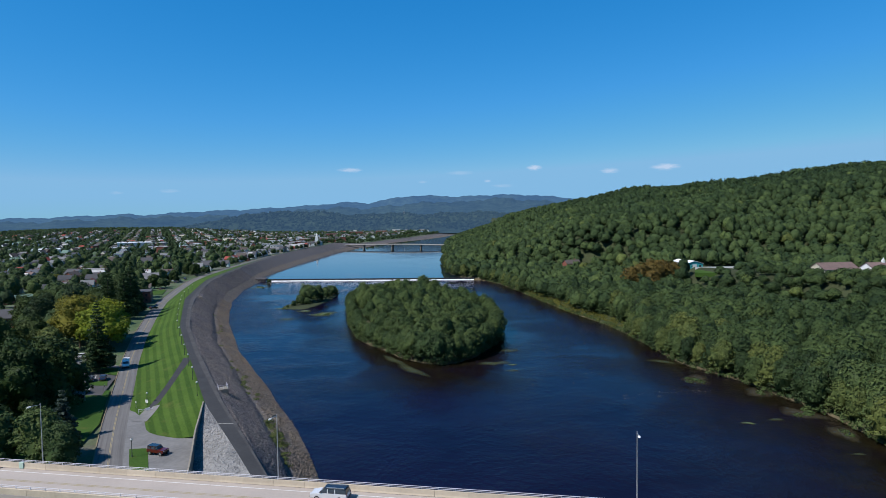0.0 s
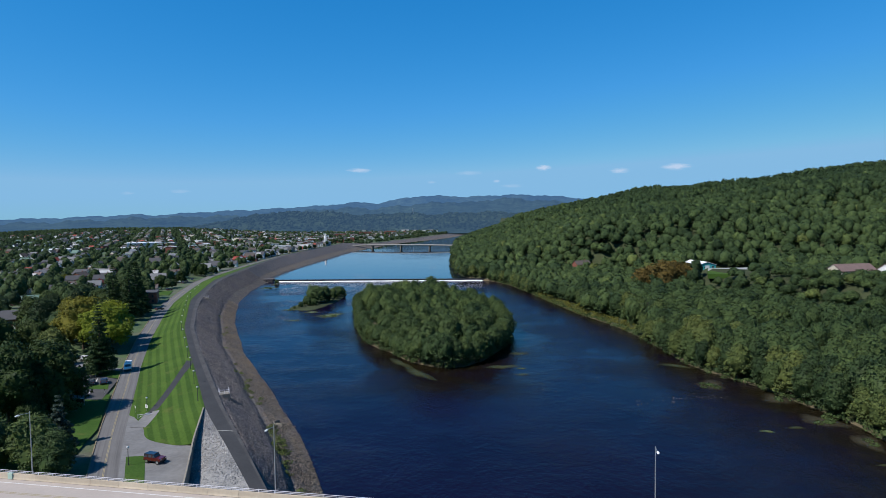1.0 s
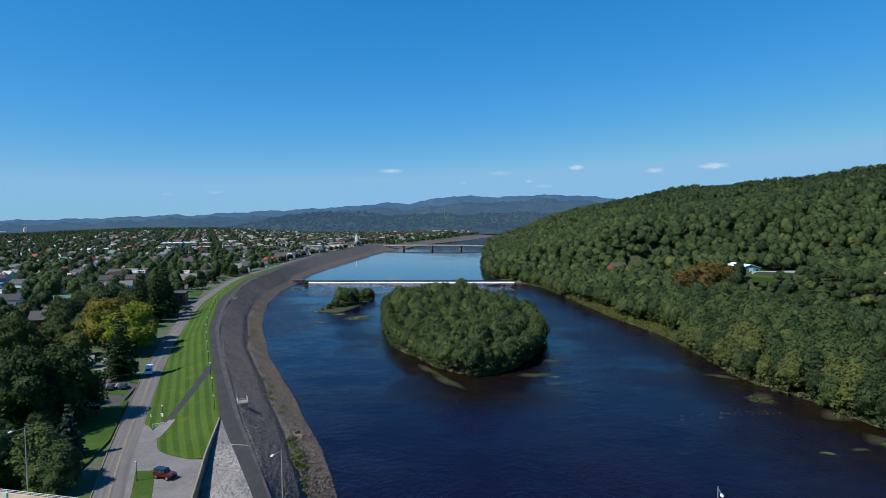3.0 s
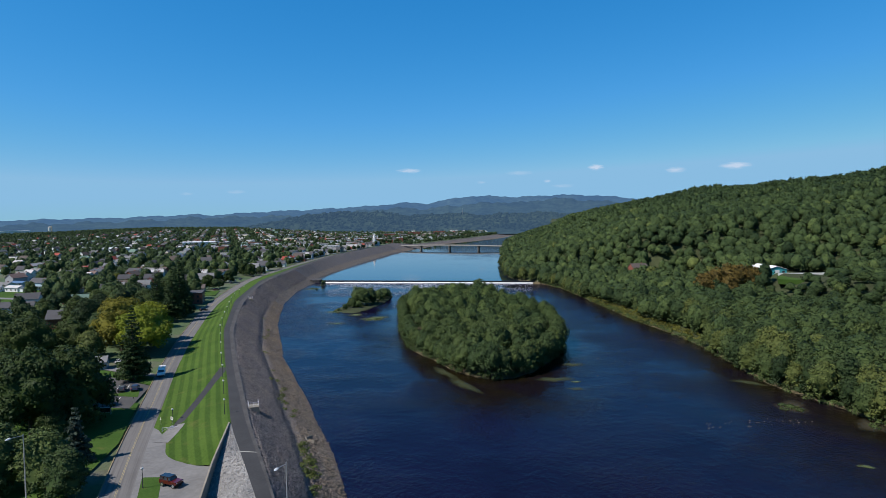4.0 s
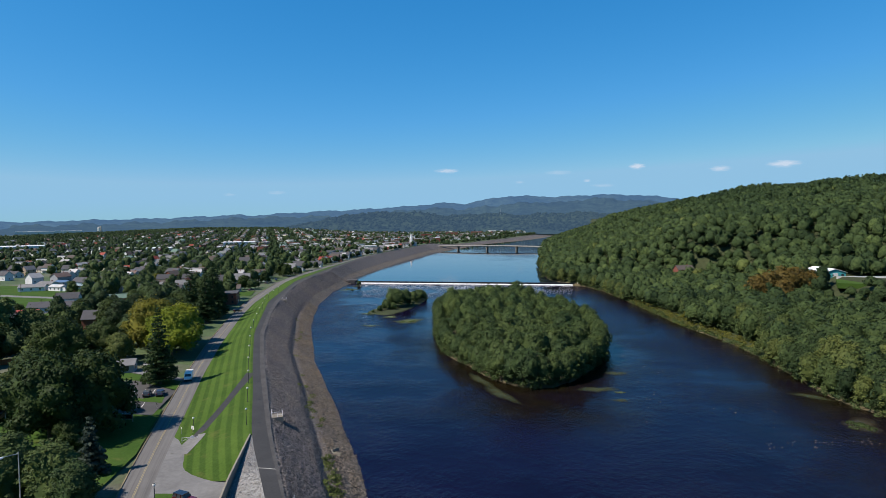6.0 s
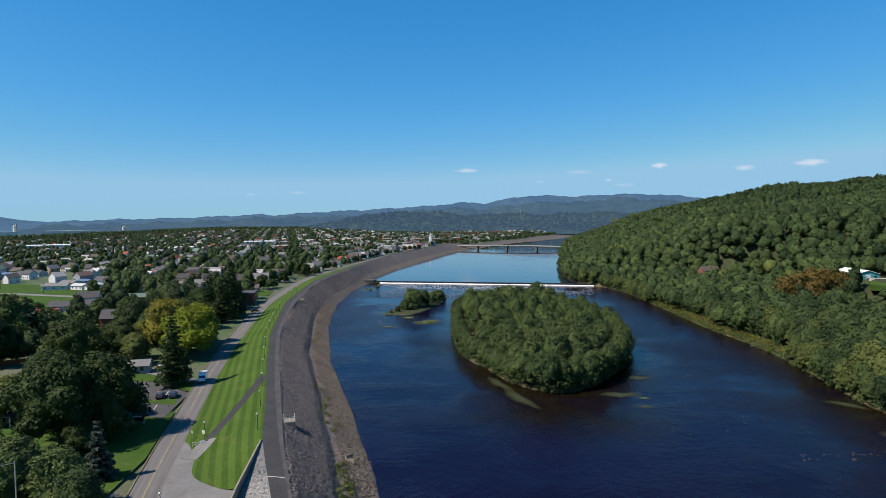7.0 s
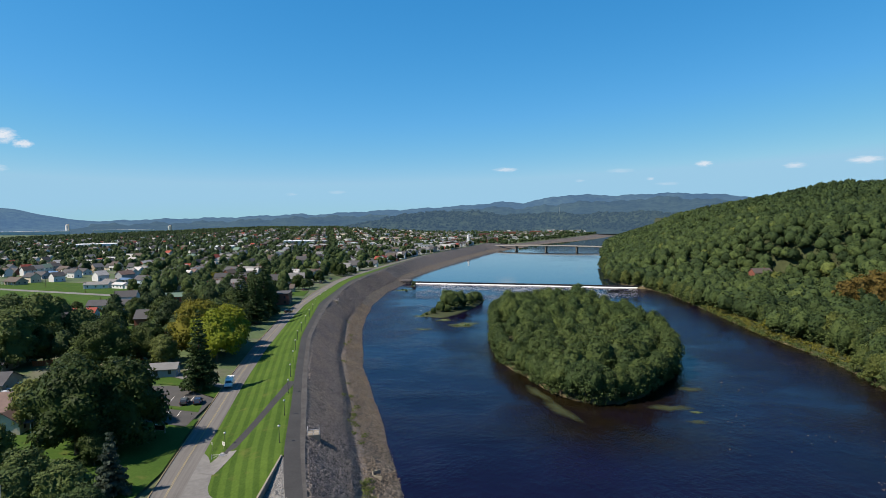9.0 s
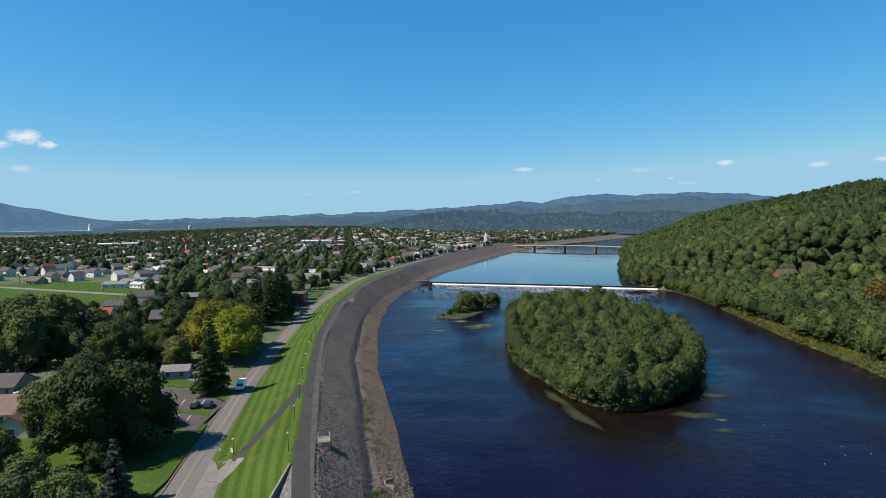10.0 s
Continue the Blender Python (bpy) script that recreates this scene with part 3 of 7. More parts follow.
Y_SLOPE = np.r_[np.arange(60, 640, 4.0), np.arange(640, 2100, 10)]
strip("stone_slope", Y_SLOPE, [(LEVEE_R, lambda y: crest(y) - 0.02)] + [(between(LEVEE_R, WATER_L, t), (lambda y, t=t: slope_height(t, y))) for t in (0.06, 0.14, 0.22, 0.30, 0.38, 0.44, 0.48, 0.505, 0.53, 0.56, 0.60)], M_RIPRAP, "grey riprap stone slope of the levee", "riprap", wobble=0.12)
strip("stone_shore", Y_SLOPE, [(between(LEVEE_R, WATER_L, t), (lambda y, t=t: slope_height(t, y) - 0.02)) for t in (0.60, 0.66, 0.73, 0.80, 0.87, 0.94, 1.0, 1.06)], M_SHORE, "brown rubble shore at the foot of the levee", "shore", wobble=0.15)


# ---- water ----
ISLAND = [(-87, 405), (-77, 360), (-70, 328), (-58, 291), (-42, 267), (-30, 249), (-15.3, 240.5), (-4, 251), (7.5, 282), (10, 308), (4, 350), (-12, 392), (-40, 425), (-68, 438), (-83, 427)]
ISLAND_C = (-42, 335)


def outline_distance(pts, x, y):
    best = np.full(np.shape(x), 1e9)
    for (ax, ay), (bx, by) in zip(pts, pts[1:] + pts[:1]):
        dx, dy = bx - ax, by - ay
        t = np.clip(((x - ax) * dx + (y - ay) * dy) / (dx * dx + dy * dy), 0, 1)
        best = np.minimum(best, np.hypot(x - ax - t * dx, y - ay - t * dy))
    return best


def inside(pts, x, y):
    c = np.zeros(np.shape(x), bool)
    for (ax, ay), (bx, by) in zip(pts, pts[1:] + pts[:1]):
        if ay != by:
            hit = ((ay > y) != (by > y)) & (x < (bx - ax) * (y - ay) / (by - ay) + ax)
            c ^= hit
    return c


def water_sheet(name, ys, z, material, label, bars):
    cols = 60
    y = np.repeat(ys, cols)
    t = np.tile(np.linspace(-0.02, 1.02, cols), len(ys))
    x = WATER_L(y) * (1 - t) + WATER_R(y) * t
    faces = [(i * cols + j, i * cols + j + 1, (i + 1) * cols + j + 1, (i + 1) * cols + j) for i in range(len(ys) - 1) for j in range(cols - 1)]
    ob = mesh_object(name, list(zip(x, y, np.full_like(x, z))), faces, material, smooth=True)
    s = np.zeros_like(x)
    if bars:
        d = outline_distance(ISLAND, x, y)
        s = np.maximum(s, np.exp(-d / np.interp(y, [240, 300, 380], [20, 13, 9])))
        s = np.maximum(s, np.exp(-np.maximum(WATER_R(y) - x, 0) / np.interp(y, [120, 215, 290, 340], [44, 34, 12, 6])))
        s = np.maximum(s, 0.95 * np.exp(-((x + 10) ** 2 / 900 + (y - 224) ** 2 / 420)))
        s = np.clip(s * (1 + 0.35 * lumps(x, y, 7)), 0, 1)
    at = ob.data.attributes.new("shallow", "FLOAT", "POINT")
    at.data.foreach_set("value", s.astype(np.float32))
    return tagged(ob, label, "water", kind="structure")


water_sheet("river", np.r_[np.arange(-400, 60, 20), np.arange(60, 571, 3.0)], 0.0, M_WATER, "dark blue rippled river water below the weir", True)
water_sheet("river_pool", np.r_[571.2, np.arange(574, 1100, 10.0), np.arange(1100, 2600, 50)], Z_POOL, M_POOL, "calm light blue river pool above the weir", False)


# ---- far hills ----
PX = 1 / 1095.0


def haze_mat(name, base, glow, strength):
    """Far wooded hills seen through bright air, whose haze is a painted blue glow."""
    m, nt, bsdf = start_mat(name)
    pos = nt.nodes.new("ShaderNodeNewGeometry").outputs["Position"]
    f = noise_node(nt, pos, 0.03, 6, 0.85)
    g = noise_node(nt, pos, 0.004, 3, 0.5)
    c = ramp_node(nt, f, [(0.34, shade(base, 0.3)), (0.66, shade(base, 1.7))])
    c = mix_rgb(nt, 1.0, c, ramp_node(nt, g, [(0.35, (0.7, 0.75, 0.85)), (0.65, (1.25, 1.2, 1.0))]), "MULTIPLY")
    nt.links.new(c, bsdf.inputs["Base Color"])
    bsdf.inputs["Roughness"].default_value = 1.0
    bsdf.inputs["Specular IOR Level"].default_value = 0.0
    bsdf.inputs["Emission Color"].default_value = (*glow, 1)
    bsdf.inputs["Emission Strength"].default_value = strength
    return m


def hills(name, r, depth, profile, material, label, bumps, seed, rolls=0.0, trees=0):
    """A ridge round the plain: profile gives bearing in degrees from +y and rise per metre of distance."""
    az = np.arange(profile[0][0], profile[-1][0] + 0.01, 0.1)
    up = np.interp(az, [p[0] for p in profile], [p[1] for p in profile])
    k = np.ones(9) / 9
    up = np.convolve(np.pad(up, 4, mode="edge"), k, "valid")
    up = up + PX * rolls * (np.sin(az * 1.7 + seed) + 0.6 * np.sin(az * 3.9 + 2 * seed) + 0.4 * np.sin(az * 8.3))
    broad = np.convolve(np.pad(up, 20, mode='edge'), np.ones(41) / 41, 'valid')
    rng = np.random.default_rng(seed)
    rows = [(-1.0 + i / 16.0, math.sin(math.pi / 2 * (i / 16.0)) ** 1.15) for i in range(17)] + [(0.3, 0.6)]
    verts = []
    for a, u, ub in zip(az, up, broad):
        s, c = math.sin(radians(a)), math.cos(radians(a))
        for q, h in rows:
            fold = 0.10 * math.sin(a * 0.55 + 2.6 * q + seed) + 0.07 * math.sin(a * 1.15 - 4.1 * q + 2 * seed) + 0.04 * math.sin(a * 2.3 + 7 * q)
            rr = r + depth * (q + fold * (1 - abs(q)))
            crest = 57.5 + (ub + (u - ub) * max(0, h) ** 4) * r
            z = 6 + (crest - 6) * max(0, h + (fold * 0.5 if 0 < h < 0.9 else 0)) + rng.uniform(-bumps, bumps) * (h > 0.1)
            verts.append((s * rr, 30 + c * rr, z))
    n = len(rows)
    faces = [(i * n + j, (i + 1) * n + j, (i + 1) * n + j + 1, i * n + j + 1) for i in range(len(az) - 1) for j in range(n - 1)]
    ob = mesh_object(name, verts, faces, material, smooth=True)
    if trees:
        grid = np.array(verts).reshape(len(az), n, 3)
        spots.append((name, grid, trees, material, seed))
    return tagged(ob, label, "hills", kind="structure")


spots = []
FAR = [(-62, 4), (-47, 2), (-44, 5), (-38, 7), (-34, 9), (-30.4, 12), (-29.2, 10), (-25.6, 15), (-22.4, 17), (-18.3, 20), (-14.7, 25), (-12.1, 29), (-10, 27), (-6.9, 37), (-4, 40), (-1.5, 36), (0.9, 39), (2.7, 38), (6.7, 35), (8.8, 30), (12, 20), (16, 14)]
hills("backdrop_far_hills", 4500, 700, [(a, d * PX) for a, d in FAR], haze_mat("far_hill_haze", (0.0154, 0.0238, 0.021), (0.036, 0.082, 0.162), 0.92), "blue wooded hills on the horizon", 0.2, 3, 0.8)
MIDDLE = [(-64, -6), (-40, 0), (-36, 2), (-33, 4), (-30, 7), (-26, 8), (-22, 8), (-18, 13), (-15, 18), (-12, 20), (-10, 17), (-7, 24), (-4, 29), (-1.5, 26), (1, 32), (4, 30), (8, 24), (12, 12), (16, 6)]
hills("backdrop_middle_hills", 3600, 700, [(a, d * PX) for a, d in MIDDLE], haze_mat("middle_hill_haze", (0.0154, 0.0238, 0.0182), (0.032, 0.070, 0.135), 0.78), "blue-green wooded hills in the distance", 0.2, 4, 1.6)
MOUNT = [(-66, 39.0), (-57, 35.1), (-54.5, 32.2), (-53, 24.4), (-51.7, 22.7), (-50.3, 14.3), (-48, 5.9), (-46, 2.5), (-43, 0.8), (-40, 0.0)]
hills("backdrop_mountain", 3900, 900, [(a, d * PX) for a, d in MOUNT], haze_mat("mountain_haze", (0.0245, 0.0385, 0.0315), (0.034, 0.080, 0.172), 0.85), "long blue wooded mountain slope", 0.3, 5)
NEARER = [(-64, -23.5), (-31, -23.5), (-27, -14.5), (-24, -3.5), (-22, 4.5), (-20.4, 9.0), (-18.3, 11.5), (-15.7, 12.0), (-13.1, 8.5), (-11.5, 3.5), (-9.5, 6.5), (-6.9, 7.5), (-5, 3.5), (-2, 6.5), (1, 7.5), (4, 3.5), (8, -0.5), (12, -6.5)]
hills("backdrop_town_hill", 2700, 700, [(a, d * PX) for a, d in NEARER], haze_mat("near_hill_haze", (0.0168, 0.0238, 0.0154), (0.030, 0.061, 0.105), 0.74), "green wooded hills behind the town", 0.25, 7, 1.2, 6000)


# ---- trees: crowns of many small leaf clumps ----
def clumps(rng, lobes, n, size, droop=0.0, tri=False):
    """Corner points of n leaf clumps spread over overlapping lobes (x, y, z, rx, ry, rz)."""
    L = np.array(lobes, float)
    area = (L[:, 3] * L[:, 4] + L[:, 4] * L[:, 5] + L[:, 3] * L[:, 5])
    pick = rng.choice(len(L), n, p=area / area.sum())
    d = rng.normal(size=(n, 3))
    d /= np.linalg.norm(d, axis=1)[:, None]
    d[:, 2] = np.where((d[:, 2] < -0.2) & (rng.random(n) < 0.6), -d[:, 2], d[:, 2])
    rad = rng.uniform(0.78, 1.1, n) + (rng.random(n) < 0.08) * rng.uniform(0, 0.35, n)
    c = L[pick, :3] + d * L[pick, 3:] * rad[:, None]
    nrm = d + rng.normal(size=(n, 3)) * 0.38
    nrm[:, 2] += 0.25 - droop
    nrm /= np.linalg.norm(nrm, axis=1)[:, None]
    t = np.cross(nrm, rng.normal(size=(n, 3)))
    t /= np.linalg.norm(t, axis=1)[:, None]
    b = np.cross(nrm, t)
    s = size * rng.uniform(0.55, 1.35, n)[:, None]
    k = rng.uniform(0.5, 0.9, n)[:, None]
    bend = nrm * s * rng.uniform(-0.35, 0.1, n)[:, None]
    if tri:
        return np.stack([c + t * s * 1.2 + bend, c + b * s * k * 1.5 - t * s * 0.6, c - b * s * k * 1.5 - t * s * 0.6], 1)
    return np.stack([c + t * s + bend, c + b * s * k, c - t * s + bend, c - b * s * k], 1)


def dome(rng, h, r, base, n=26, flat=0.8):
    """Lobes of a broad crown of height h and radius r that starts at base."""
    mid = (h + base) / 2
    out = [(0, 0, mid + 0.02 * h, r * 0.62, r * 0.62, (h - base) * 0.4)]
    for i in range(n):
        a = i * 2.4 + rng.uniform(-0.5, 0.5)
        f = (i + 0.5) / n
        z = base + (h - base) * (0.12 + 0.76 * f) + rng.uniform(-0.04, 0.04) * h
        rr = r * (0.80 * math.sqrt(max(0.02, 1 - (f * 1.01) ** 2.4))) * rng.uniform(0.7, 1.08)
        q = r * rng.uniform(0.16, 0.34)
        out.append((math.cos(a) * rr, math.sin(a) * rr, z, q, q, q * flat * rng.uniform(0.7, 1.2)))
    return out


def cone_lobes(rng, h, r, base):
    """Tiers of drooping boughs of a conifer."""
    out = []
    n = int((h - base) / 0.9)
    for i in range(n):
        f = i / n
        z = base + (h - base) * f
        rr = r * (1 - f) ** 0.85
        k = max(3, int(7 * (1 - f)))
        for j in range(k):
            a = j * 6.283 / k + i * 0.9 + rng.uniform(-0.25, 0.25)
            q = rr * rng.uniform(0.8, 1.1)
            out.append((math.cos(a) * q * 0.55, math.sin(a) * q * 0.55, z - 0.1 * q, 0.22 + 0.42 * q * abs(math.cos(a)) + 0.1 * q, 0.22 + 0.42 * q * abs(math.sin(a)) + 0.1 * q, 0.18 + 0.07 * q))
    return out


def unit_sphere(div):
    bm = bmesh.new()
    bmesh.ops.create_icosphere(bm, subdivisions=div, radius=1.0)
    bm.verts.ensure_lookup_table()
    v = np.array([x.co[:] for x in bm.verts])
    f = np.array([[q.index for q in p.verts] for p in bm.faces])
    bm.free()
    return v, f


SPHERES = {d: unit_sphere(d) for d in (1, 2, 3)}


def body(rng, lobes, div, fill=0.9):
    """Triangles of the leafy inside of a crown, following its lobes."""
    v, f = SPHERES[div]
    L = np.array(lobes, float)
    c0 = L[0, :3]
    far = np.full(len(v), 0.0)
    d0 = v / (np.linalg.norm(v / L[0, 3:], axis=1)[:, None])
    far = np.linalg.norm(d0, axis=1)
    for l in L[1:]:
        c = l[:3] - c0
        q = l[3:].mean()
        m = v @ c
        h = q * q - (c @ c - m * m)
        t = np.where(h > 0, m + np.sqrt(np.maximum(h, 0)), 0)
        far = np.maximum(far, t)
    p = c0 + v * (far * fill * rng.uniform(0.96, 1.04, len(v)))[:, None]
    return p, f


def leafy(rng, lobes, div, n, size, fill, floor=-100.0):
    """A crown: a smooth leafy inside, open below floor, and n loose clumps over it. Points, triangles, number of inner triangles."""
    p, f = body(rng, lobes, div, fill)
    f = f[p[f][:, :, 2].max(1) > floor]
    q = clumps(rng, lobes, n, size, tri=True).reshape(-1, 3)
    return np.concatenate([p, q]), np.concatenate([f, len(p) + np.arange(3 * n).reshape(-1, 3)]), len(f)


def crown_mesh(name, verts, tris, smooth, material):
    me = bpy.data.meshes.new(name)
    me.vertices.add(len(verts))
    me.vertices.foreach_set("co", verts.astype(np.float32).ravel())
    k = len(tris)
    me.loops.add(3 * k)
    me.loops.foreach_set("vertex_index", tris.astype(np.int32).ravel())
    me.polygons.add(k)
    me.polygons.foreach_set("loop_start", np.arange(0, 3 * k, 3, dtype=np.int32))
    me.polygons.foreach_set("loop_total", np.full(k, 3, dtype=np.int32))
    me.polygons.foreach_set("use_smooth", smooth)
    me.materials.append(material)
    me.update(calc_edges=True)
    return me


def quads_mesh(name, q, material):
    me = bpy.data.meshes.new(name)
    n, k = q.shape[:2]
    me.vertices.add(k * n)
    me.vertices.foreach_set("co", q.astype(np.float32).ravel())
    me.loops.add(k * n)
    me.loops.foreach_set("vertex_index", np.arange(k * n, dtype=np.int32))
    me.polygons.add(n)
    me.polygons.foreach_set("loop_start", np.arange(0, k * n, k, dtype=np.int32))
    me.polygons.foreach_set("loop_total", np.full(n, k, dtype=np.int32))
    me.materials.append(material)
    me.update(calc_edges=True)
    return me


def trunk_bm(rng, h, r, limbs=6):
    bm = bmesh.new()
    p = Vector((0, 0, -0.3))
    for i in range(4):
        q = Vector((rng.uniform(-0.15, 0.15), rng.uniform(-0.15, 0.15), h * 0.75 * (i + 1) / 4))
        tube(bm, p, q, r * (1 - 0.2 * i), r * (0.8 - 0.2 * i), 7)
        p = q
    for i in range(limbs):
        a = i * 2.4
        z = h * (0.28 + 0.4 * i / limbs)
        tube(bm, (0, 0, z), (math.cos(a) * h * 0.24, math.sin(a) * h * 0.24, z + h * 0.2), r * 0.4, r * 0.1, 5)
    return bm


def make_tree(kind, seed, h, r, n, size, leaf, label, base=None, group=""):
    rng = np.random.default_rng(seed)
    ob = thing("tree", Matrix(), label, "tree", group)
    if kind == "conifer":
        me = quads_mesh("crown", clumps(rng, cone_lobes(rng, h, r, h * 0.1 if base is None else base), n, size, 0.2, tri=True), leaf)
    else:
        lobes = dome(rng, h, r, h * 0.16 if base is None else base, 34)
        v, f, k = leafy(rng, lobes, 3 if n > 4000 else 2, n, size, 0.88)
        me = crown_mesh("crown", v, f, np.arange(len(f)) < k, leaf)
    part("trunk", trunk_bm(rng, h, 0.022 * h, 0 if kind == "conifer" else 6), M_BARK, ob)
    crown = new("crown", me)
    crown.parent = ob
    return ob


def set_at(ob, x, y, z, s=1.0, rz=0.0):
    ob.matrix_world = pose(x, y, z, 0, 0, rz) @ Matrix.Diagonal((s, s, s, 1))
    return ob


def copy_at(ob, x, y, z, s=1.0, rz=0.0, label=""):
    c = copy_thing(ob, pose(x, y, z, 0, 0, rz))
    c.scale = (s, s, s)
    if label:
        c["label"] = label
    return c


def woods(name, places, seed, label, category="woods", material=M_LEAF_MANY):
    """Many trees in one mesh: places are (x, y, z, height, radius, clumps, clump size, tint)."""
    rng = np.random.default_rng(seed)
    temps = {}
    out, tris, smooth, tint = [], [], [], []
    base = 0
    for x, y, z, h, r, n, size, t in places:
        key = (n, round(size, 2), int(rng.integers(7)))
        if key not in temps:
            trng = np.random.default_rng(key[2] * 31 + n)
            lobes = dome(trng, 12, 5.4, 1.2, 30 if n >= 60 else 16, 0.85)
            temps[key] = leafy(trng, lobes, 2 if n >= 40 else 1, n, size, 0.9, 1.2 if n < 40 else -100.0)
        v, f, k = temps[key]
        a = rng.uniform(0, 6.283)
        m = np.array([[math.cos(a) * r / 5.4, -math.sin(a) * r / 5.4, 0], [math.sin(a) * r / 5.4, math.cos(a) * r / 5.4, 0], [0, 0, h / 12]])
        out.append(v @ m.T + (x, y, z))
        tris.append(f + base)
        base += len(v)
        smooth.append(np.arange(len(f)) < k)
        tint.append(np.full(len(v), t, dtype=np.float32))
    me = crown_mesh(name, np.concatenate(out), np.concatenate(tris), np.concatenate(smooth), material)
    at = me.attributes.new("tint", "FLOAT", "POINT")
    at.data.foreach_set("value", np.concatenate(tint))
    return tagged(new(name, me), label, category, kind="stuff")


FIELD = [(154, 456), (188, 461), (184, 440), (166, 426), (146, 432)]
CLEARING = [(142, 428), (166, 420), (190, 436), (196, 466), (172, 472), (168, 492), (146, 494), (146, 462)]


def hill_crowns(name, grid, count, material, seed):
    """Rounded tree crowns over the face of a far hill."""
    rng = np.random.default_rng(seed)
    lobes = [dome(np.random.default_rng(seed + k), 11, 7, 0.0, 10) for k in range(6)]
    kinds = [leafy(rng, l, 1, 14, 1.6, 0.95, 1.5) for l in lobes]
    i = rng.integers(0, len(grid) - 1, count)
    j = rng.integers(2, 17, count)
    q = rng.random(count)[:, None]
    p = grid[i, j] * (1 - q) + grid[i + 1, np.minimum(j + 1, 16)] * q
    out, tris, smooth, base = [], [], [], 0
    for k in range(count):
        v, f, m = kinds[k % 6]
        s = rng.uniform(0.7, 1.35)
        out.append(v * (s, s, s * rng.uniform(0.7, 1.0)) + p[k] - (0, 0, 3.0))
        tris.append(f + base)
        base += len(v)
        smooth.append(np.arange(len(f)) < m)
    # the crowns share the hill's painted haze glow
    me = crown_mesh("far_woods", np.concatenate(out), np.concatenate(tris), np.concatenate(smooth), material)
    tagged(new("far_woods", me), "distant green woods on the hill behind the town", "woods", kind="stuff")


for far_hill in spots:
    hill_crowns(*far_hill)


def open_ground(x, y):
    """Clearings on the wooded side: the playing field with the hall, and the church."""
    b = (x - 214) / 26, (y - 367) / 12
    return not inside(CLEARING, np.array(x), np.array(y)) and b[0] ** 2 + b[1] ** 2 > 1


def hill_woods():
    rng = np.random.default_rng(11)
    places = []
    for gap, near, away in ((7.2, 0, 400), (7.9, 400, 5000)):
        for y in np.arange(120, 2000, gap):
            for x in np.arange(-130, 760, gap):
                px, py = x + rng.uniform(-4, 4), y + rng.uniform(-4, 4)
                far = math.hypot(px, py - 30)
                d = px - WATER_R(py)
                if not near <= far < away or d < (7 if py < 430 else 2) or px > 0.80 * py + 30 or not open_ground(px, py):
                    continue
                r, _, side = ridge_at(np.array(px), np.array(py))
                if side < 0 and r > 25:
                    continue
                if far > 800 and rng.random() < 0.25:
                    continue
                z = float(right_height(px, py)) - 0.5
                if py > 568:
                    z += 1.5
                h = rng.uniform(10, 14.5) * (1 + 0.12 * lumps(px, py, 22))
                if d > 88 and (112 < px < 205 and 330 < py < 432 or 150 < px < 235 and 290 < py < 358):
                    h = rng.uniform(6, 8.5)
                n, size = (800, 0.34) if far < 270 else ((430, 0.42) if far < 400 else ((110, 0.6) if far < 800 else (30, 0.95)))
                t = float(np.clip(rng.normal(0.36, 0.13) - 0.28 * np.clip((z - 45) / 50, 0, 1) + 0.2 * lumps(px, py, 34) + (0.4 if rng.random() < 0.04 else 0), 0, 1))
                places.append((px, py, z, h, min(rng.uniform(4.4, 7.2), 0.62 * h), n, size, t))
    return woods("hillside_woods", places, 12, "dense green broadleaf woods on the hillside above the river")


hill_woods()


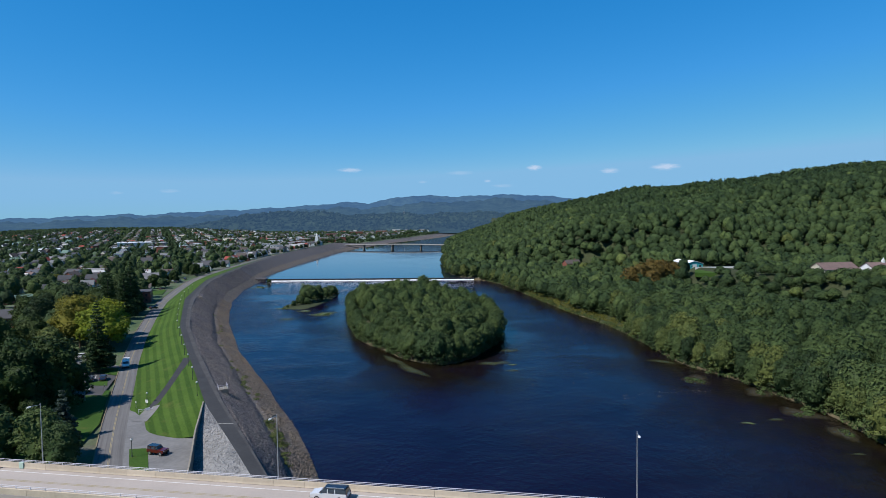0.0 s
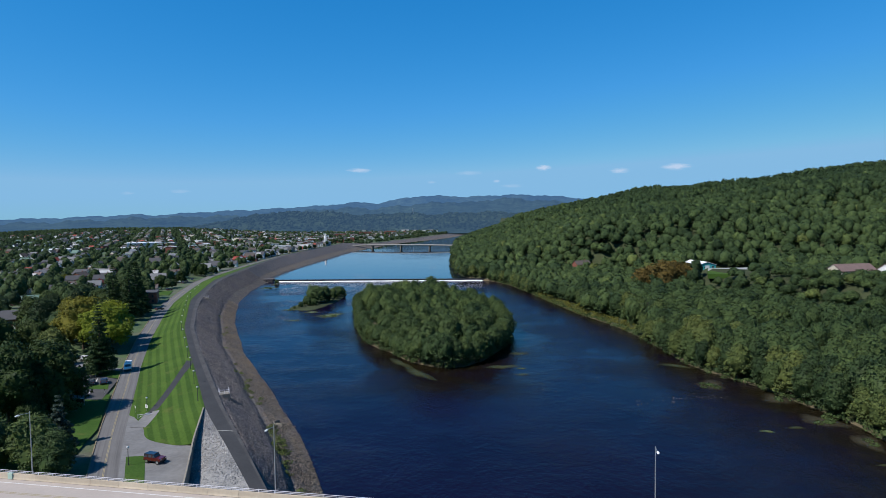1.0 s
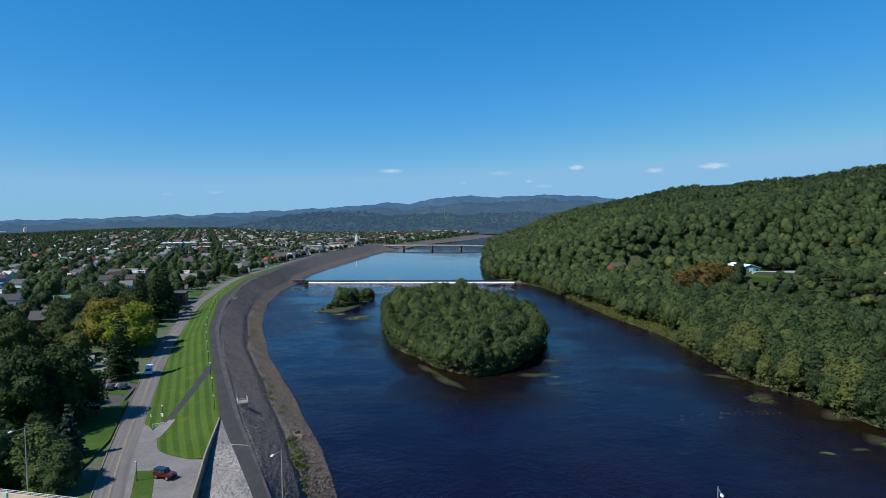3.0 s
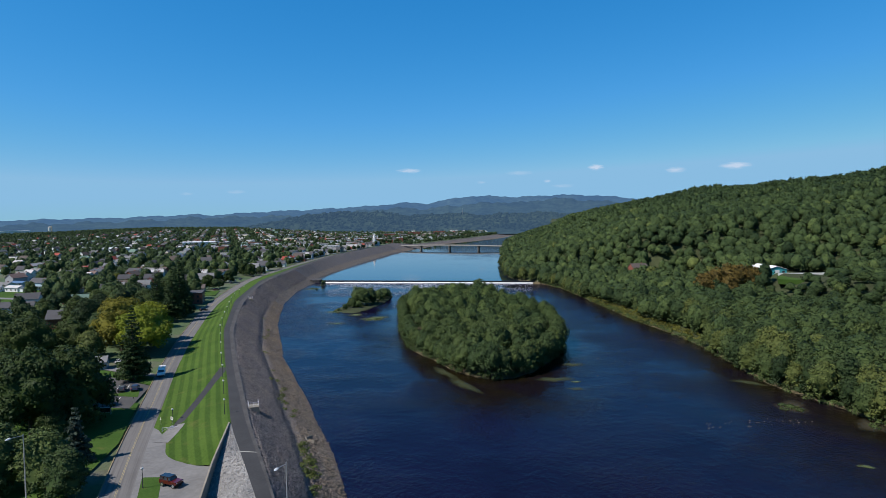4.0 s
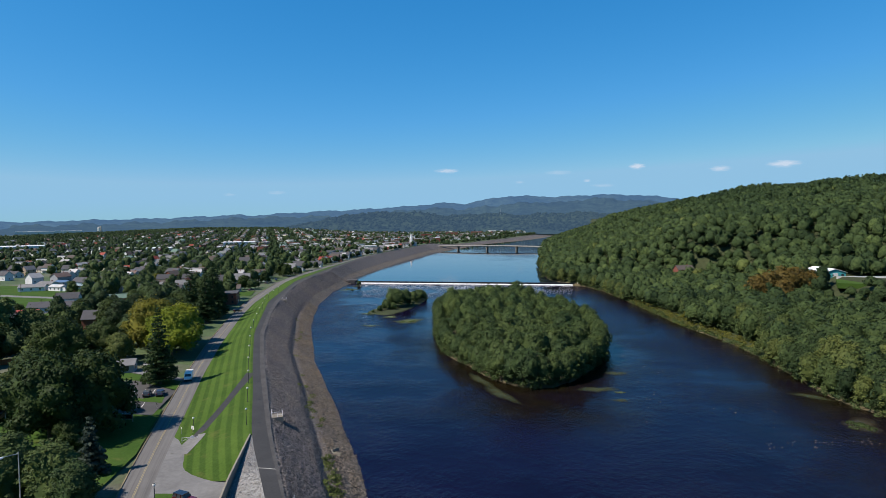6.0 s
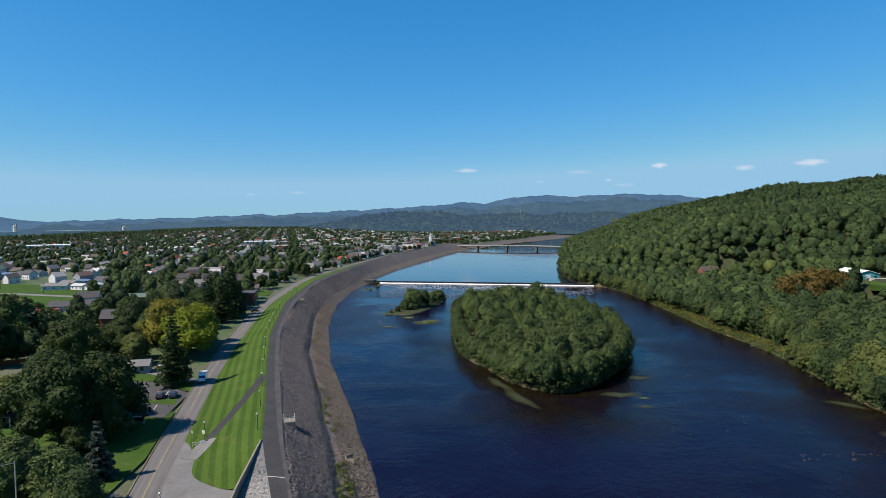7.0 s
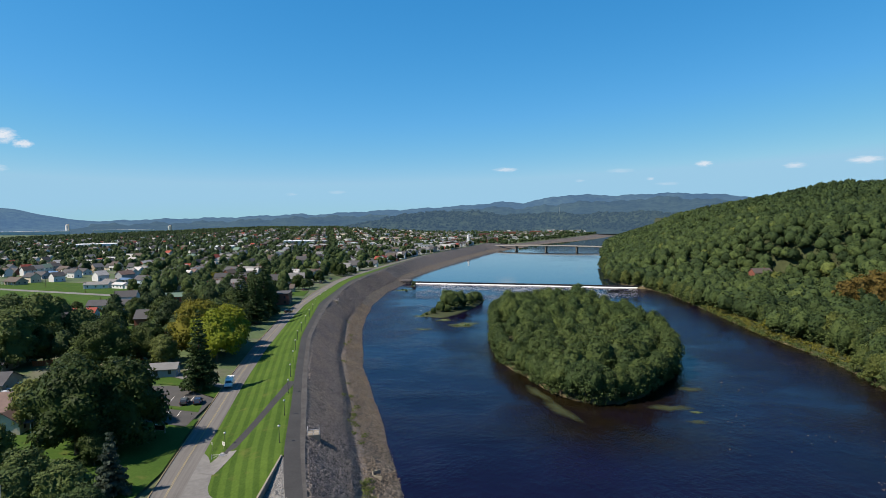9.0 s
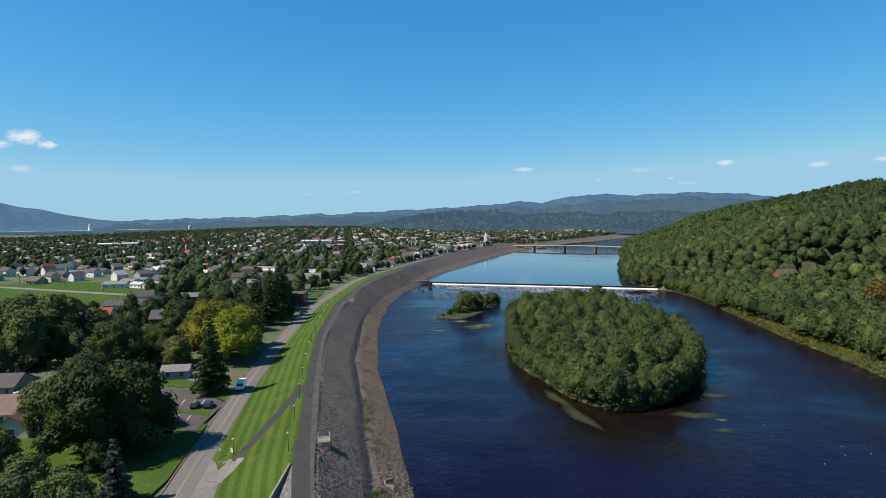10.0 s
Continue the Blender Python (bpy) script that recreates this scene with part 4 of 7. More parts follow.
# ---- fair-weather clouds, far off ----
def cloud_mat():
    m, nt, bsdf = start_mat("cloud")
    tc = nt.nodes.new("ShaderNodeTexCoord")
    mp = nt.nodes.new("ShaderNodeMapping")
    mp.inputs["Scale"].default_value = (1.0, 1.0, 1.0)
    info = nt.nodes.new("ShaderNodeObjectInfo")
    nt.links.new(tc.outputs["UV"], mp.inputs["Vector"])
    ofs = nt.nodes.new("ShaderNodeCombineXYZ")
    ml = nt.nodes.new("ShaderNodeMath")
    ml.operation = "MULTIPLY"
    ml.inputs[1].default_value = 40.0
    nt.links.new(info.outputs["Random"], ml.inputs[0])
    nt.links.new(ml.outputs[0], ofs.inputs[2])
    nt.links.new(ofs.outputs[0], mp.inputs["Location"])
    grad = nt.nodes.new("ShaderNodeTexGradient")
    grad.gradient_type = "SPHERICAL"
    gm = nt.nodes.new("ShaderNodeMapping")
    gm.inputs["Location"].default_value = (-1, -0.9, 0)
    gm.inputs["Scale"].default_value = (2, 2, 0)
    nt.links.new(tc.outputs["UV"], gm.inputs["Vector"])
    nt.links.new(gm.outputs[0], grad.inputs["Vector"])
    f = noise_node(nt, mp.outputs[0], 5.5, 8, 0.65)
    mul = nt.nodes.new("ShaderNodeMath")
    mul.operation = "MULTIPLY"
    nt.links.new(grad.outputs["Fac"], mul.inputs[0])
    nt.links.new(f, mul.inputs[1])
    al = ramp_node(nt, mul.outputs[0], [(0.17, (0, 0, 0)), (0.42, (1, 1, 1))])
    sc = nt.nodes.new("ShaderNodeAttribute")
    sc.attribute_type, sc.attribute_name = "OBJECT", "thick"
    am = nt.nodes.new("ShaderNodeMath")
    am.operation = "MULTIPLY"
    nt.links.new(al, am.inputs[0])
    nt.links.new(sc.outputs["Fac"], am.inputs[1])
    nt.links.new(am.outputs[0], bsdf.inputs["Alpha"])
    # sunlit brightness of the cloud is put in as emission over a black base
    bsdf.inputs["Base Color"].default_value = (0, 0, 0, 1)
    bsdf.inputs["Specular IOR Level"].default_value = 0.0
    bsdf.inputs["Emission Color"].default_value = (0.44, 0.50, 0.57, 1)
    bsdf.inputs["Emission Strength"].default_value = 0.95
    return m


M_CLOUD = cloud_mat()


def cloud(bearing, rise, wide, high, thick):
    """A small cloud: bearing in degrees from +y, the rest in thousandths of its distance."""
    r = 4700.0
    s, c = math.sin(radians(bearing)), math.cos(radians(bearing))
    x, y, z = s * r, 30 + c * r, 57.5 + rise * r / 1000
    w, h = wide * r / 2000, high * r / 2000
    v = [(x - c * w, y + s * w, z - h), (x + c * w, y - s * w, z - h), (x + c * w, y - s * w, z + h), (x - c * w, y + s * w, z + h)]
    ob = mesh_object("backdrop_cloud", v, [(0, 1, 2, 3)], M_CLOUD, uvs=[(0, 0), (1, 0), (1, 1), (0, 1)])
    ob["thick"] = thick
    tagged(ob, "small white fair-weather cloud near the horizon", "cloud", kind="structure")


for b, up, w, h, k in ((-11.6, 78, 66, 13, 0.6), (5.3, 78, 40, 15, 0.8), (12.0, 70, 46, 15, 0.6), (16.7, 73, 70, 17, 0.75), (1.0, 58, 20, 8, 0.45), (2.4, 50, 60, 10, 0.25), (-5.0, 58, 26, 8, 0.25), (-1.5, 72, 70, 12, 0.25),
                       (-52.6, 118, 70, 34, 1.0), (-51.2, 108, 40, 20, 0.9), (-54.5, 106, 60, 20, 0.8), (-53.0, 75, 50, 16, 0.45), (-27, 45, 50, 10, 0.2), (-31, 42, 30, 8, 0.18)):
    cloud(b, up, w, h, k)


# ---- weir ----
def build_weir():
    y0, x0, x1 = 570.0, -202.0, -0.5
    ob = thing("weir", pose(0, y0, 0), "low concrete river weir with white falling water", "weir")
    part("crest", box_bm(x0, x1, 0.2, 1.6, -1.5, Z_POOL + 0.55, bevel=0.1), M_BLACK, ob, "dark wet crest")
    bm = bmesh.new()
    rng = random.Random(4)
    n = 240
    rows = [(0.2, Z_POOL - 0.75), (-0.05, 0.5), (-0.2, 0.2), (-0.4, 0.05)]
    grid = [[bm.verts.new((x0 + (x1 - x0) * i / n, a - rng.uniform(0, 0.5) * (j == 3) * 2, b + rng.uniform(-0.05, 0.05))) for j, (a, b) in enumerate(rows)] for i in range(n + 1)]
    for i in range(n):
        for j in range(3):
            bm.faces.new((grid[i][j], grid[i][j + 1], grid[i + 1][j + 1], grid[i + 1][j]))
    part("falling_water", bm, surface("foam", (0.62, 0.63, 0.64), 0.5, 4, 0.6, 0.15, 0.5, 0.1), ob, "white foaming water")
    first = None
    for i in range(26):
        x = x0 + 4 + i * (x1 - x0 - 8) / 25
        if first is None:
            first = part("crest_block", box_bm(-0.35, 0.35, -0.2, 1.0, Z_POOL - 0.4, Z_POOL + 0.75, bevel=0.08), M_BLACK, ob, "dark block on the weir crest")
            first.location = (x, 0.4, 0)
        else:
            c = first.copy()
            scene.collection.objects.link(c)
            c.location = (x, 0.4, 0)
    part("abutment", box_bm(x1 - 0.6, x1 + 4, -1.2, 3, -1, 2.5, bevel=0.15), M_CONCRETE, ob, "pale concrete abutment")
    bm = prism_bm([(x0 - 14, 3), (x0 - 2, 9), (x0 + 3.5, 4), (x0 + 3.5, -2.5), (x0 - 3, -5), (x0 - 12, -4)], -1.0, 3.0)
    part("abutment", bm, M_RIPRAP, ob, "dark stone abutment")


build_weir()


# ---- far road bridge ----
def build_far_bridge():
    a, b = Vector((-264, 1167, 0)), Vector((-40, 1113, 0))
    d = (b - a).length
    rz = math.degrees(math.atan2(b.y - a.y, b.x - a.x))
    ob = thing("bridge", pose(a.x, a.y, 0, 0, 0, rz), "long pale road bridge across the river", "bridge")
    n = 24

    def rise(f):
        return 7.4 + 1.7 * math.sin(math.pi * f)

    bm = bmesh.new()
    prev = None
    for i in range(n + 1):
        x = d * i / n
        z = rise(i / n)
        ring = [bm.verts.new((x, s * q, z + h)) for s, q, h in ((-1, 5.6, 0), (-1, 5.6, -0.35), (-1, 4.6, -1.3), (1, 4.6, -1.3), (1, 5.6, -0.35), (1, 5.6, 0))]
        if prev:
            for k in range(6):
                bm.faces.new((prev[k], ring[k], ring[(k + 1) % 6], prev[(k + 1) % 6]))
        prev = ring
    bmesh.ops.recalc_face_normals(bm, faces=bm.faces)
    part("deck", bm, M_CONCRETE, ob)
    for side in (-5.6, 5.35):
        bm = bmesh.new()
        for i in range(n):
            x = d * i / n
            z = rise((i + 0.5) / n)
            box(bm, x, x + d / n, side, side + 0.25, z - 0.1, z + 0.8)
        part("parapet", bm, M_CONCRETE, ob)
    for x in (52.3, 109.2, 165):
        p = part("pier", box_bm(x - 1.0, x + 1.0, -3.8, 3.8, -2, 6.0, bevel=0.3), M_WALL, ob, "grey concrete pier")
        part("pier_cap", box_bm(x - 1.3, x + 1.3, -4.6, 4.6, 6.0, rise(x / d) - 1.25, bevel=0.1), M_WALL, p)
    part("abutment", box_bm(-6, 3, -6.5, 6.5, -1, 7.2, bevel=0.2), M_WALL, ob, "grey concrete abutment")
    return ob


build_far_bridge()


# ---- island, islet, weed beds ----
def island_mesh(name, pts, height, material, label, category, rim=5.0):
    c = Vector((sum(p[0] for p in pts) / len(pts), sum(p[1] for p in pts) / len(pts), 0))
    n = len(pts)
    fine = []
    for i in range(n):
        p0, p1, p2, p3 = (Vector((*pts[(i + k - 1) % n], 0)) for k in range(4))
        for s in range(6):
            t = s / 6
            fine.append(0.5 * ((2 * p1) + (p2 - p0) * t + (2 * p0 - 5 * p1 + 4 * p2 - p3) * t * t + (3 * p1 - p0 - 3 * p2 + p3) * t ** 3))
    rng = random.Random(len(pts))
    verts, faces = [], []
    m = len(fine)
    for f, z in ((1.03, -0.8), (0.97, 0.05), (0.955, 0.5 * height), (0.92, height), (0.5, height), (0.2, height)):
        for p in fine:
            q = c + (p - c) * f
            verts.append((q.x + rng.uniform(-0.4, 0.4), q.y + rng.uniform(-0.4, 0.4), z + rng.uniform(-0.1, 0.1) * height))
    for k in range(5):
        for i in range(m):
            faces.append((k * m + i, k * m + (i + 1) % m, (k + 1) * m + (i + 1) % m, (k + 1) * m + i))
    faces.append(tuple(5 * m + i for i in range(m)))
    return tagged(mesh_object(name, verts, faces, material, smooth=True), label, category, kind="structure")


island_mesh("island", ISLAND, 1.3, M_BANK, "low river island with a narrow dry earth rim", "island")
ISLET = [(-130, 402), (-122, 393), (-113, 392), (-108, 405), (-106, 440), (-108, 475), (-114, 484), (-120, 470), (-124, 440)]
island_mesh("islet", ISLET, 0.4, M_SOIL, "small grassy river islet", "islet")


def patch_outline(x, y, rx, ry, seed, turn=0.0):
    rng = random.Random(seed)
    ph = [rng.uniform(0, 6.28) for _ in range(4)]
    out = []
    for i in range(22):
        a = i * 6.2832 / 22
        k = 1 + 0.18 * math.sin(2 * a + ph[0]) + 0.13 * math.sin(3 * a + ph[1]) + 0.1 * math.sin(5 * a + ph[2])
        u, v = rx * k * math.cos(a), ry * k * math.sin(a)
        c, s = math.cos(radians(turn)), math.sin(radians(turn))
        out.append((x + u * c - v * s, y + u * s + v * c))
    return out


def weed_bed(x, y, rx, ry, seed, material, label, turn=0.0, tufts=0):
    pts = patch_outline(x, y, rx, ry, seed, turn)
    rng = np.random.default_rng(seed)
    verts, faces = [], []
    rings = [(1.0, 0.012), (0.8, 0.05), (0.5, 0.09), (0.2, 0.11)]
    for f, z in rings:
        verts += [(x + (px - x) * f * rng.uniform(0.93, 1.05), y + (py - y) * f * rng.uniform(0.93, 1.05), z + rng.uniform(0, 0.03)) for px, py in pts]
    m = len(pts)
    for k in range(3):
        faces += [(k * m + i, k * m + (i + 1) % m, (k + 1) * m + (i + 1) % m, (k + 1) * m + i) for i in range(m)]
    faces.append(tuple(3 * m + i for i in range(m)))
    ob = mesh_object("weed_bed", verts, faces, material, smooth=True)
    at = ob.data.attributes.new("core", "FLOAT", "POINT")
    at.data.foreach_set("value", np.repeat([0.0, 0.2, 0.36, 0.44], m).astype(np.float32))
    tagged(ob, label, "weed bed", "weed beds in the river")
    for _ in range(tufts):
        TUFTS.append((x + rng.uniform(-0.6, 0.6) * rx, y + rng.uniform(-0.6, 0.6) * ry, 0.25, 1.3, 1.3, 0.45))
    return ob


TUFTS = []


for x, y, rx, ry, s, mt, turn, tf in [
    (-112, 354, 5, 3, 1, M_WEED, 0, 0), (-95, 372, 10, 8, 2, M_WEED, 30, 3), (-110, 385, 4, 6, 3, M_WEED, 0, 0), (-126, 396, 7, 5, 4, M_WEED, 20, 2),
    (-36, 251, 2.6, 10, 5, M_WEED_DIM, 30, 0), (-27, 235, 3.4, 11, 6, M_WEED_DIM, 35, 0), (4.5, 245.5, 7.0, 4.0, 7, M_WEED_DIM, 15, 0), (11.5, 243, 1.8, 1.6, 8, M_WEED, 0, 0), (11.2, 234, 3.4, 1.8, 20, M_WEED_DIM, 0, 0), (12, 268.5, 4, 3.6, 9, M_WEED_DIM, 40, 0),
    (73.5, 221, 5.5, 7, 10, M_BAR, -40, 6), (90.5, 184, 5, 7, 11, M_BAR, 15, 5), (72, 175.6, 2.0, 1.2, 12, M_WEED, 0, 0), (81, 178.6, 2.2, 1.6, 13, M_WEED_DIM, 10, 0), (88.2, 153.6, 1.6, 1.0, 21, M_WEED_DIM, 0, 0),
    (88, 205, 5, 6, 14, M_BAR, 30, 2), (93, 168, 4, 6, 15, M_BAR, 5, 2), (70, 248, 6, 3, 16, M_WEED_DIM, -30, 0), (-128, 488, 10, 4, 17, M_WEED, 0, 3), (-186, 520, 9, 7, 18, M_WEED, 40, 4), (-190, 548, 7, 9, 19, M_BAR, 0, 3)]:
    weed_bed(x, y, rx, ry, s, mt, "sandy weed-grown bar at the river bank" if mt is M_BAR else "bright green water weed floating on the river", turn, tf)


tagged(new("bar_weeds", quads_mesh("bar_weeds", clumps(np.random.default_rng(77), TUFTS, 90 * len(TUFTS), 0.22), M_LEAF_ISLAND)), "green tufts of weeds on the river bars", "weeds", kind="stuff")


# stones breaking the surface
def river_stones():
    rng = np.random.default_rng(5)
    first = None
    for i in range(100):
        x = rng.uniform(44, 74)
        y = 199 + (x - 44) * 0.35 + rng.normal(0, 1.6)
        if i > 48:
            x, y = rng.uniform(16, 62), rng.uniform(208, 300)
        s = rng.uniform(0.06, 0.2)
        if first is None:
            bm = bmesh.new()
            bmesh.ops.create_icosphere(bm, subdivisions=1, radius=1.0)
            for v in bm.verts:
                v.co *= 1 + 0.25 * math.sin(v.co.x * 5 + v.co.y * 3)
                v.co.z *= 0.5
            me = bpy.data.meshes.new("river_stone")
            bm.to_mesh(me)
            bm.free()
            me.materials.append(M_SHORE_STONE)
            first = tagged(new("river_stone", me), "pale stone breaking the river surface", "stone", "stones in the river")
            c = first
        else:
            c = first.copy()
            scene.collection.objects.link(c)
        c.location, c.scale, c.rotation_euler = (x, y, 0.0), (s * 1.3, s, s), (0, 0, rng.uniform(0, 6))


river_stones()

TREE_LABEL = "green broadleaf tree with a full rounded crown"
ISLAND_KINDS = [make_tree("broad", 20 + i, 15.5, 6.0, 2200, 0.30, M_LEAF_ISLAND, "green broadleaf tree crowded on the river island", base=0.2, group="trees on the island") for i in range(5)]


def island_trees():
    rng = np.random.default_rng(9)
    spots = []
    n = len(ISLAND)
    # a close row along the shore first, its boughs over the water
    for i in range(n):
        (ax, ay), (bx, by) = ISLAND[i], ISLAND[(i + 1) % n]
        m = max(1, int(math.hypot(bx - ax, by - ay) / 4.2))
        for k in range(m):
            t = (k + rng.uniform(0.2, 0.8)) / m
            x, y = ax + (bx - ax) * t, ay + (by - ay) * t
            west = x < -30 + (y - 250) * -0.3
            q = 1 - (rng.uniform(2.8, 4.4) if west else rng.uniform(1.8, 3.0)) / math.hypot(x - ISLAND_C[0], y - ISLAND_C[1])
            spots.append((ISLAND_C[0] + (x - ISLAND_C[0]) * q, ISLAND_C[1] + (y - ISLAND_C[1]) * q, rng.uniform(0.5, 0.7) if west else rng.uniform(0.66, 0.92)))
    tries = 0
    while len(spots) < 300 and tries < 9000:
        tries += 1
        x, y = rng.uniform(-100, 15), rng.uniform(238, 440)
        if not inside(ISLAND, np.array(x), np.array(y)) or outline_distance(ISLAND, np.array(x), np.array(y)) < 3.5:
            continue
        if all((x - a) ** 2 + (y - b) ** 2 > 6.9 ** 2 for a, b, _ in spots):
            d = outline_distance(ISLAND, np.array(x), np.array(y))
            spots.append((x, y, (rng.uniform(0.80, 1.12) + 0.12 * lumps(x, y, 9)) * (0.9 if d < 7 else 1.0)))
    spots.append((-38, 418, 1.28))
    used = set()
    inner = []
    for i, (x, y, s) in enumerate(spots):
        if y > 318 and s > 0.8 and s < 1.25:
            inner.append((x, y, 0.5, 16.0 * s, 6.0 * s, 1700, 0.26, rng.random()))
            continue
        k = i % 5
        if k not in used:
            used.add(k)
            set_at(ISLAND_KINDS[k], x, y, 0.5, s, rng.uniform(0, 360))
        else:
            copy_at(ISLAND_KINDS[k], x, y, 0.5, s, rng.uniform(0, 360))
    woods("island_woods", inner, 52, "green broadleaf trees filling the river island", "trees", M_LEAF_ISLAND_MANY)


island_trees()


def island_shrubs():
    rng = np.random.default_rng(19)
    lobes = []
    n = len(ISLAND)
    for i in range(n):
        (ax, ay), (bx, by) = ISLAND[i], ISLAND[(i + 1) % n]
        for k in range(int(math.hypot(bx - ax, by - ay) / 1.1)):
            t = rng.random()
            q = rng.uniform(0.96, 1.0)
            x, y = ISLAND_C[0] + (ax + (bx - ax) * t - ISLAND_C[0]) * q, ISLAND_C[1] + (ay + (by - ay) * t - ISLAND_C[1]) * q
            r = rng.uniform(0.5, 1.5)
            lobes.append((x, y, 0.6 + 0.3 * r, r, r, r * 0.8))
    tagged(new("island_shrubs", quads_mesh("island_shrubs", clumps(rng, lobes, 16000, 0.24, tri=True), M_LEAF_ISLAND)), "low green shrubs along the shore of the island", "shrubs", kind="stuff")


island_shrubs()
ISLET_BUSH = [make_tree("broad", 30 + i, 10.5, 6.4, 2400, 0.27, M_LEAF_ISLAND, "green bushy tree on the small islet", base=0.0, group="bushes on the islet") for i in range(2)]
for i, (x, y, s) in enumerate(((-118, 423, 1.3), (-114, 431, 1.1), (-121, 413, 0.66), (-112, 446, 0.8), (-110.5, 458, 0.82), (-123, 405, 0.36), (-116.5, 413, 0.5), (-110, 466, 0.6), (-125.5, 399, 0.2), (-190, 553, 0.4))):
    if i < 2:
        set_at(ISLET_BUSH[i], x, y, 0.1, s, x * 7)
    else:
        copy_at(ISLET_BUSH[i % 2], x, y, 0.1, s, x * 7)


# ---- riverside trees on the wooded bank ----
BANK_KINDS = [make_tree("broad", 40 + i, 16, 6.2, 2300, 0.34, M_LEAF, "green broadleaf tree leaning over the river bank", base=0.3, group="trees on the wooded bank") for i in range(4)]


def bank_trees():
    rng = np.random.default_rng(14)
    used = set()
    y = 118.0
    i = 0
    while y < 780:
        for d in ((2.0, 8.5) if y < 360 else (3.0,) if y < 430 else (1.5,)):
            x = WATER_R(y) + d + rng.uniform(-1, 2)
            z = float(right_height(np.array(x), np.array(y))) - 0.3 + (Z_POOL if y > 572 else 0)
            s = rng.uniform(0.7, 1.0) * (0.85 if d < 5 else 1.05)
            if 310 < y < 470:
                x += 9 if d < 5 else 6
            k = i % 4
            if k not in used:
                used.add(k)
                set_at(BANK_KINDS[k], x, y, z, s, rng.uniform(0, 360))
            else:
                copy_at(BANK_KINDS[k], x, y, z, s, rng.uniform(0, 360))
            i += 1
        y += rng.uniform(5, 8)


bank_trees()


def bank_shrubs():
    rng = np.random.default_rng(15)
    lobes = []
    for y in np.arange(120, 560, 1.5):
        x = WATER_R(y) + rng.uniform(-0.6, 3.5)
        lobes.append((x, y, rng.uniform(0.4, 1.2), rng.uniform(0.8, 2.0), rng.uniform(0.8, 2.0), rng.uniform(0.5, 1.3)))
    tagged(new("bank_shrubs", quads_mesh("bank_shrubs", clumps(rng, lobes, 12000, 0.3), M_LEAF_ISLAND)), "low green shrubs along the wooded river bank", "shrubs", kind="stuff")
    lobes = []
    for y in np.arange(318, 470, 1.2):
        for _ in range(2):
            x = WATER_R(y) + rng.uniform(0.5, 8.0)
            lobes.append((x, y, float(right_height(np.array(x), np.array(y))) + 0.4, rng.uniform(0.8, 1.6), rng.uniform(0.8, 1.6), rng.uniform(0.5, 1.0)))
    tagged(new("bank_grasses", quads_mesh("bank_grasses", clumps(rng, lobes, 12000, 0.22, tri=True), M_LEAF_GRASS)), "tall yellow-green grasses on the sunny river bank", "grasses", kind="stuff")


bank_shrubs()
YELLOW = make_tree("broad", 60, 9, 4.6, 1500, 0.32, M_LEAF_YELLOW, "yellowing broadleaf tree among green woods", base=0.4)
for j, (x, y, s) in enumerate(((82, 316, 1.05), (62, 377, 0.6), (56, 387, 0.55), (67, 366, 0.5), (73, 352, 0.45), (150, 330, 0.9), (110, 520, 1.0))):
    z = float(right_height(np.array(x), np.array(y)))
    set_at(YELLOW, x, y, z, s) if j == 0 else copy_at(YELLOW, x, y, z, s, 60 * j)
RUST = make_tree("broad", 61, 13, 7, 1800, 0.45, M_LEAF_RUST, "rust-brown broadleaf tree among green woods", base=0.4)
for j, (x, y, s) in enumerate(((112, 440, 1.5), (121, 444, 1.65), (130, 448, 1.55), (104, 434, 1.35), (137, 450, 1.2), (117, 431, 1.2))):
    z = float(right_height(np.array(x), np.array(y))) + 0.5
    set_at(RUST, x, y, z, s) if j == 0 else copy_at(RUST, x, y, z, s, 70 * j)


# ---- near road bridge ----
BR_TURN = math.degrees(math.atan(-0.127))
BRIDGE = pose(-33, 95.25, 0, 0, 0, BR_TURN)
Z_DECK, BR_X0, BR_X1 = 17.05, -190.0, 190.0


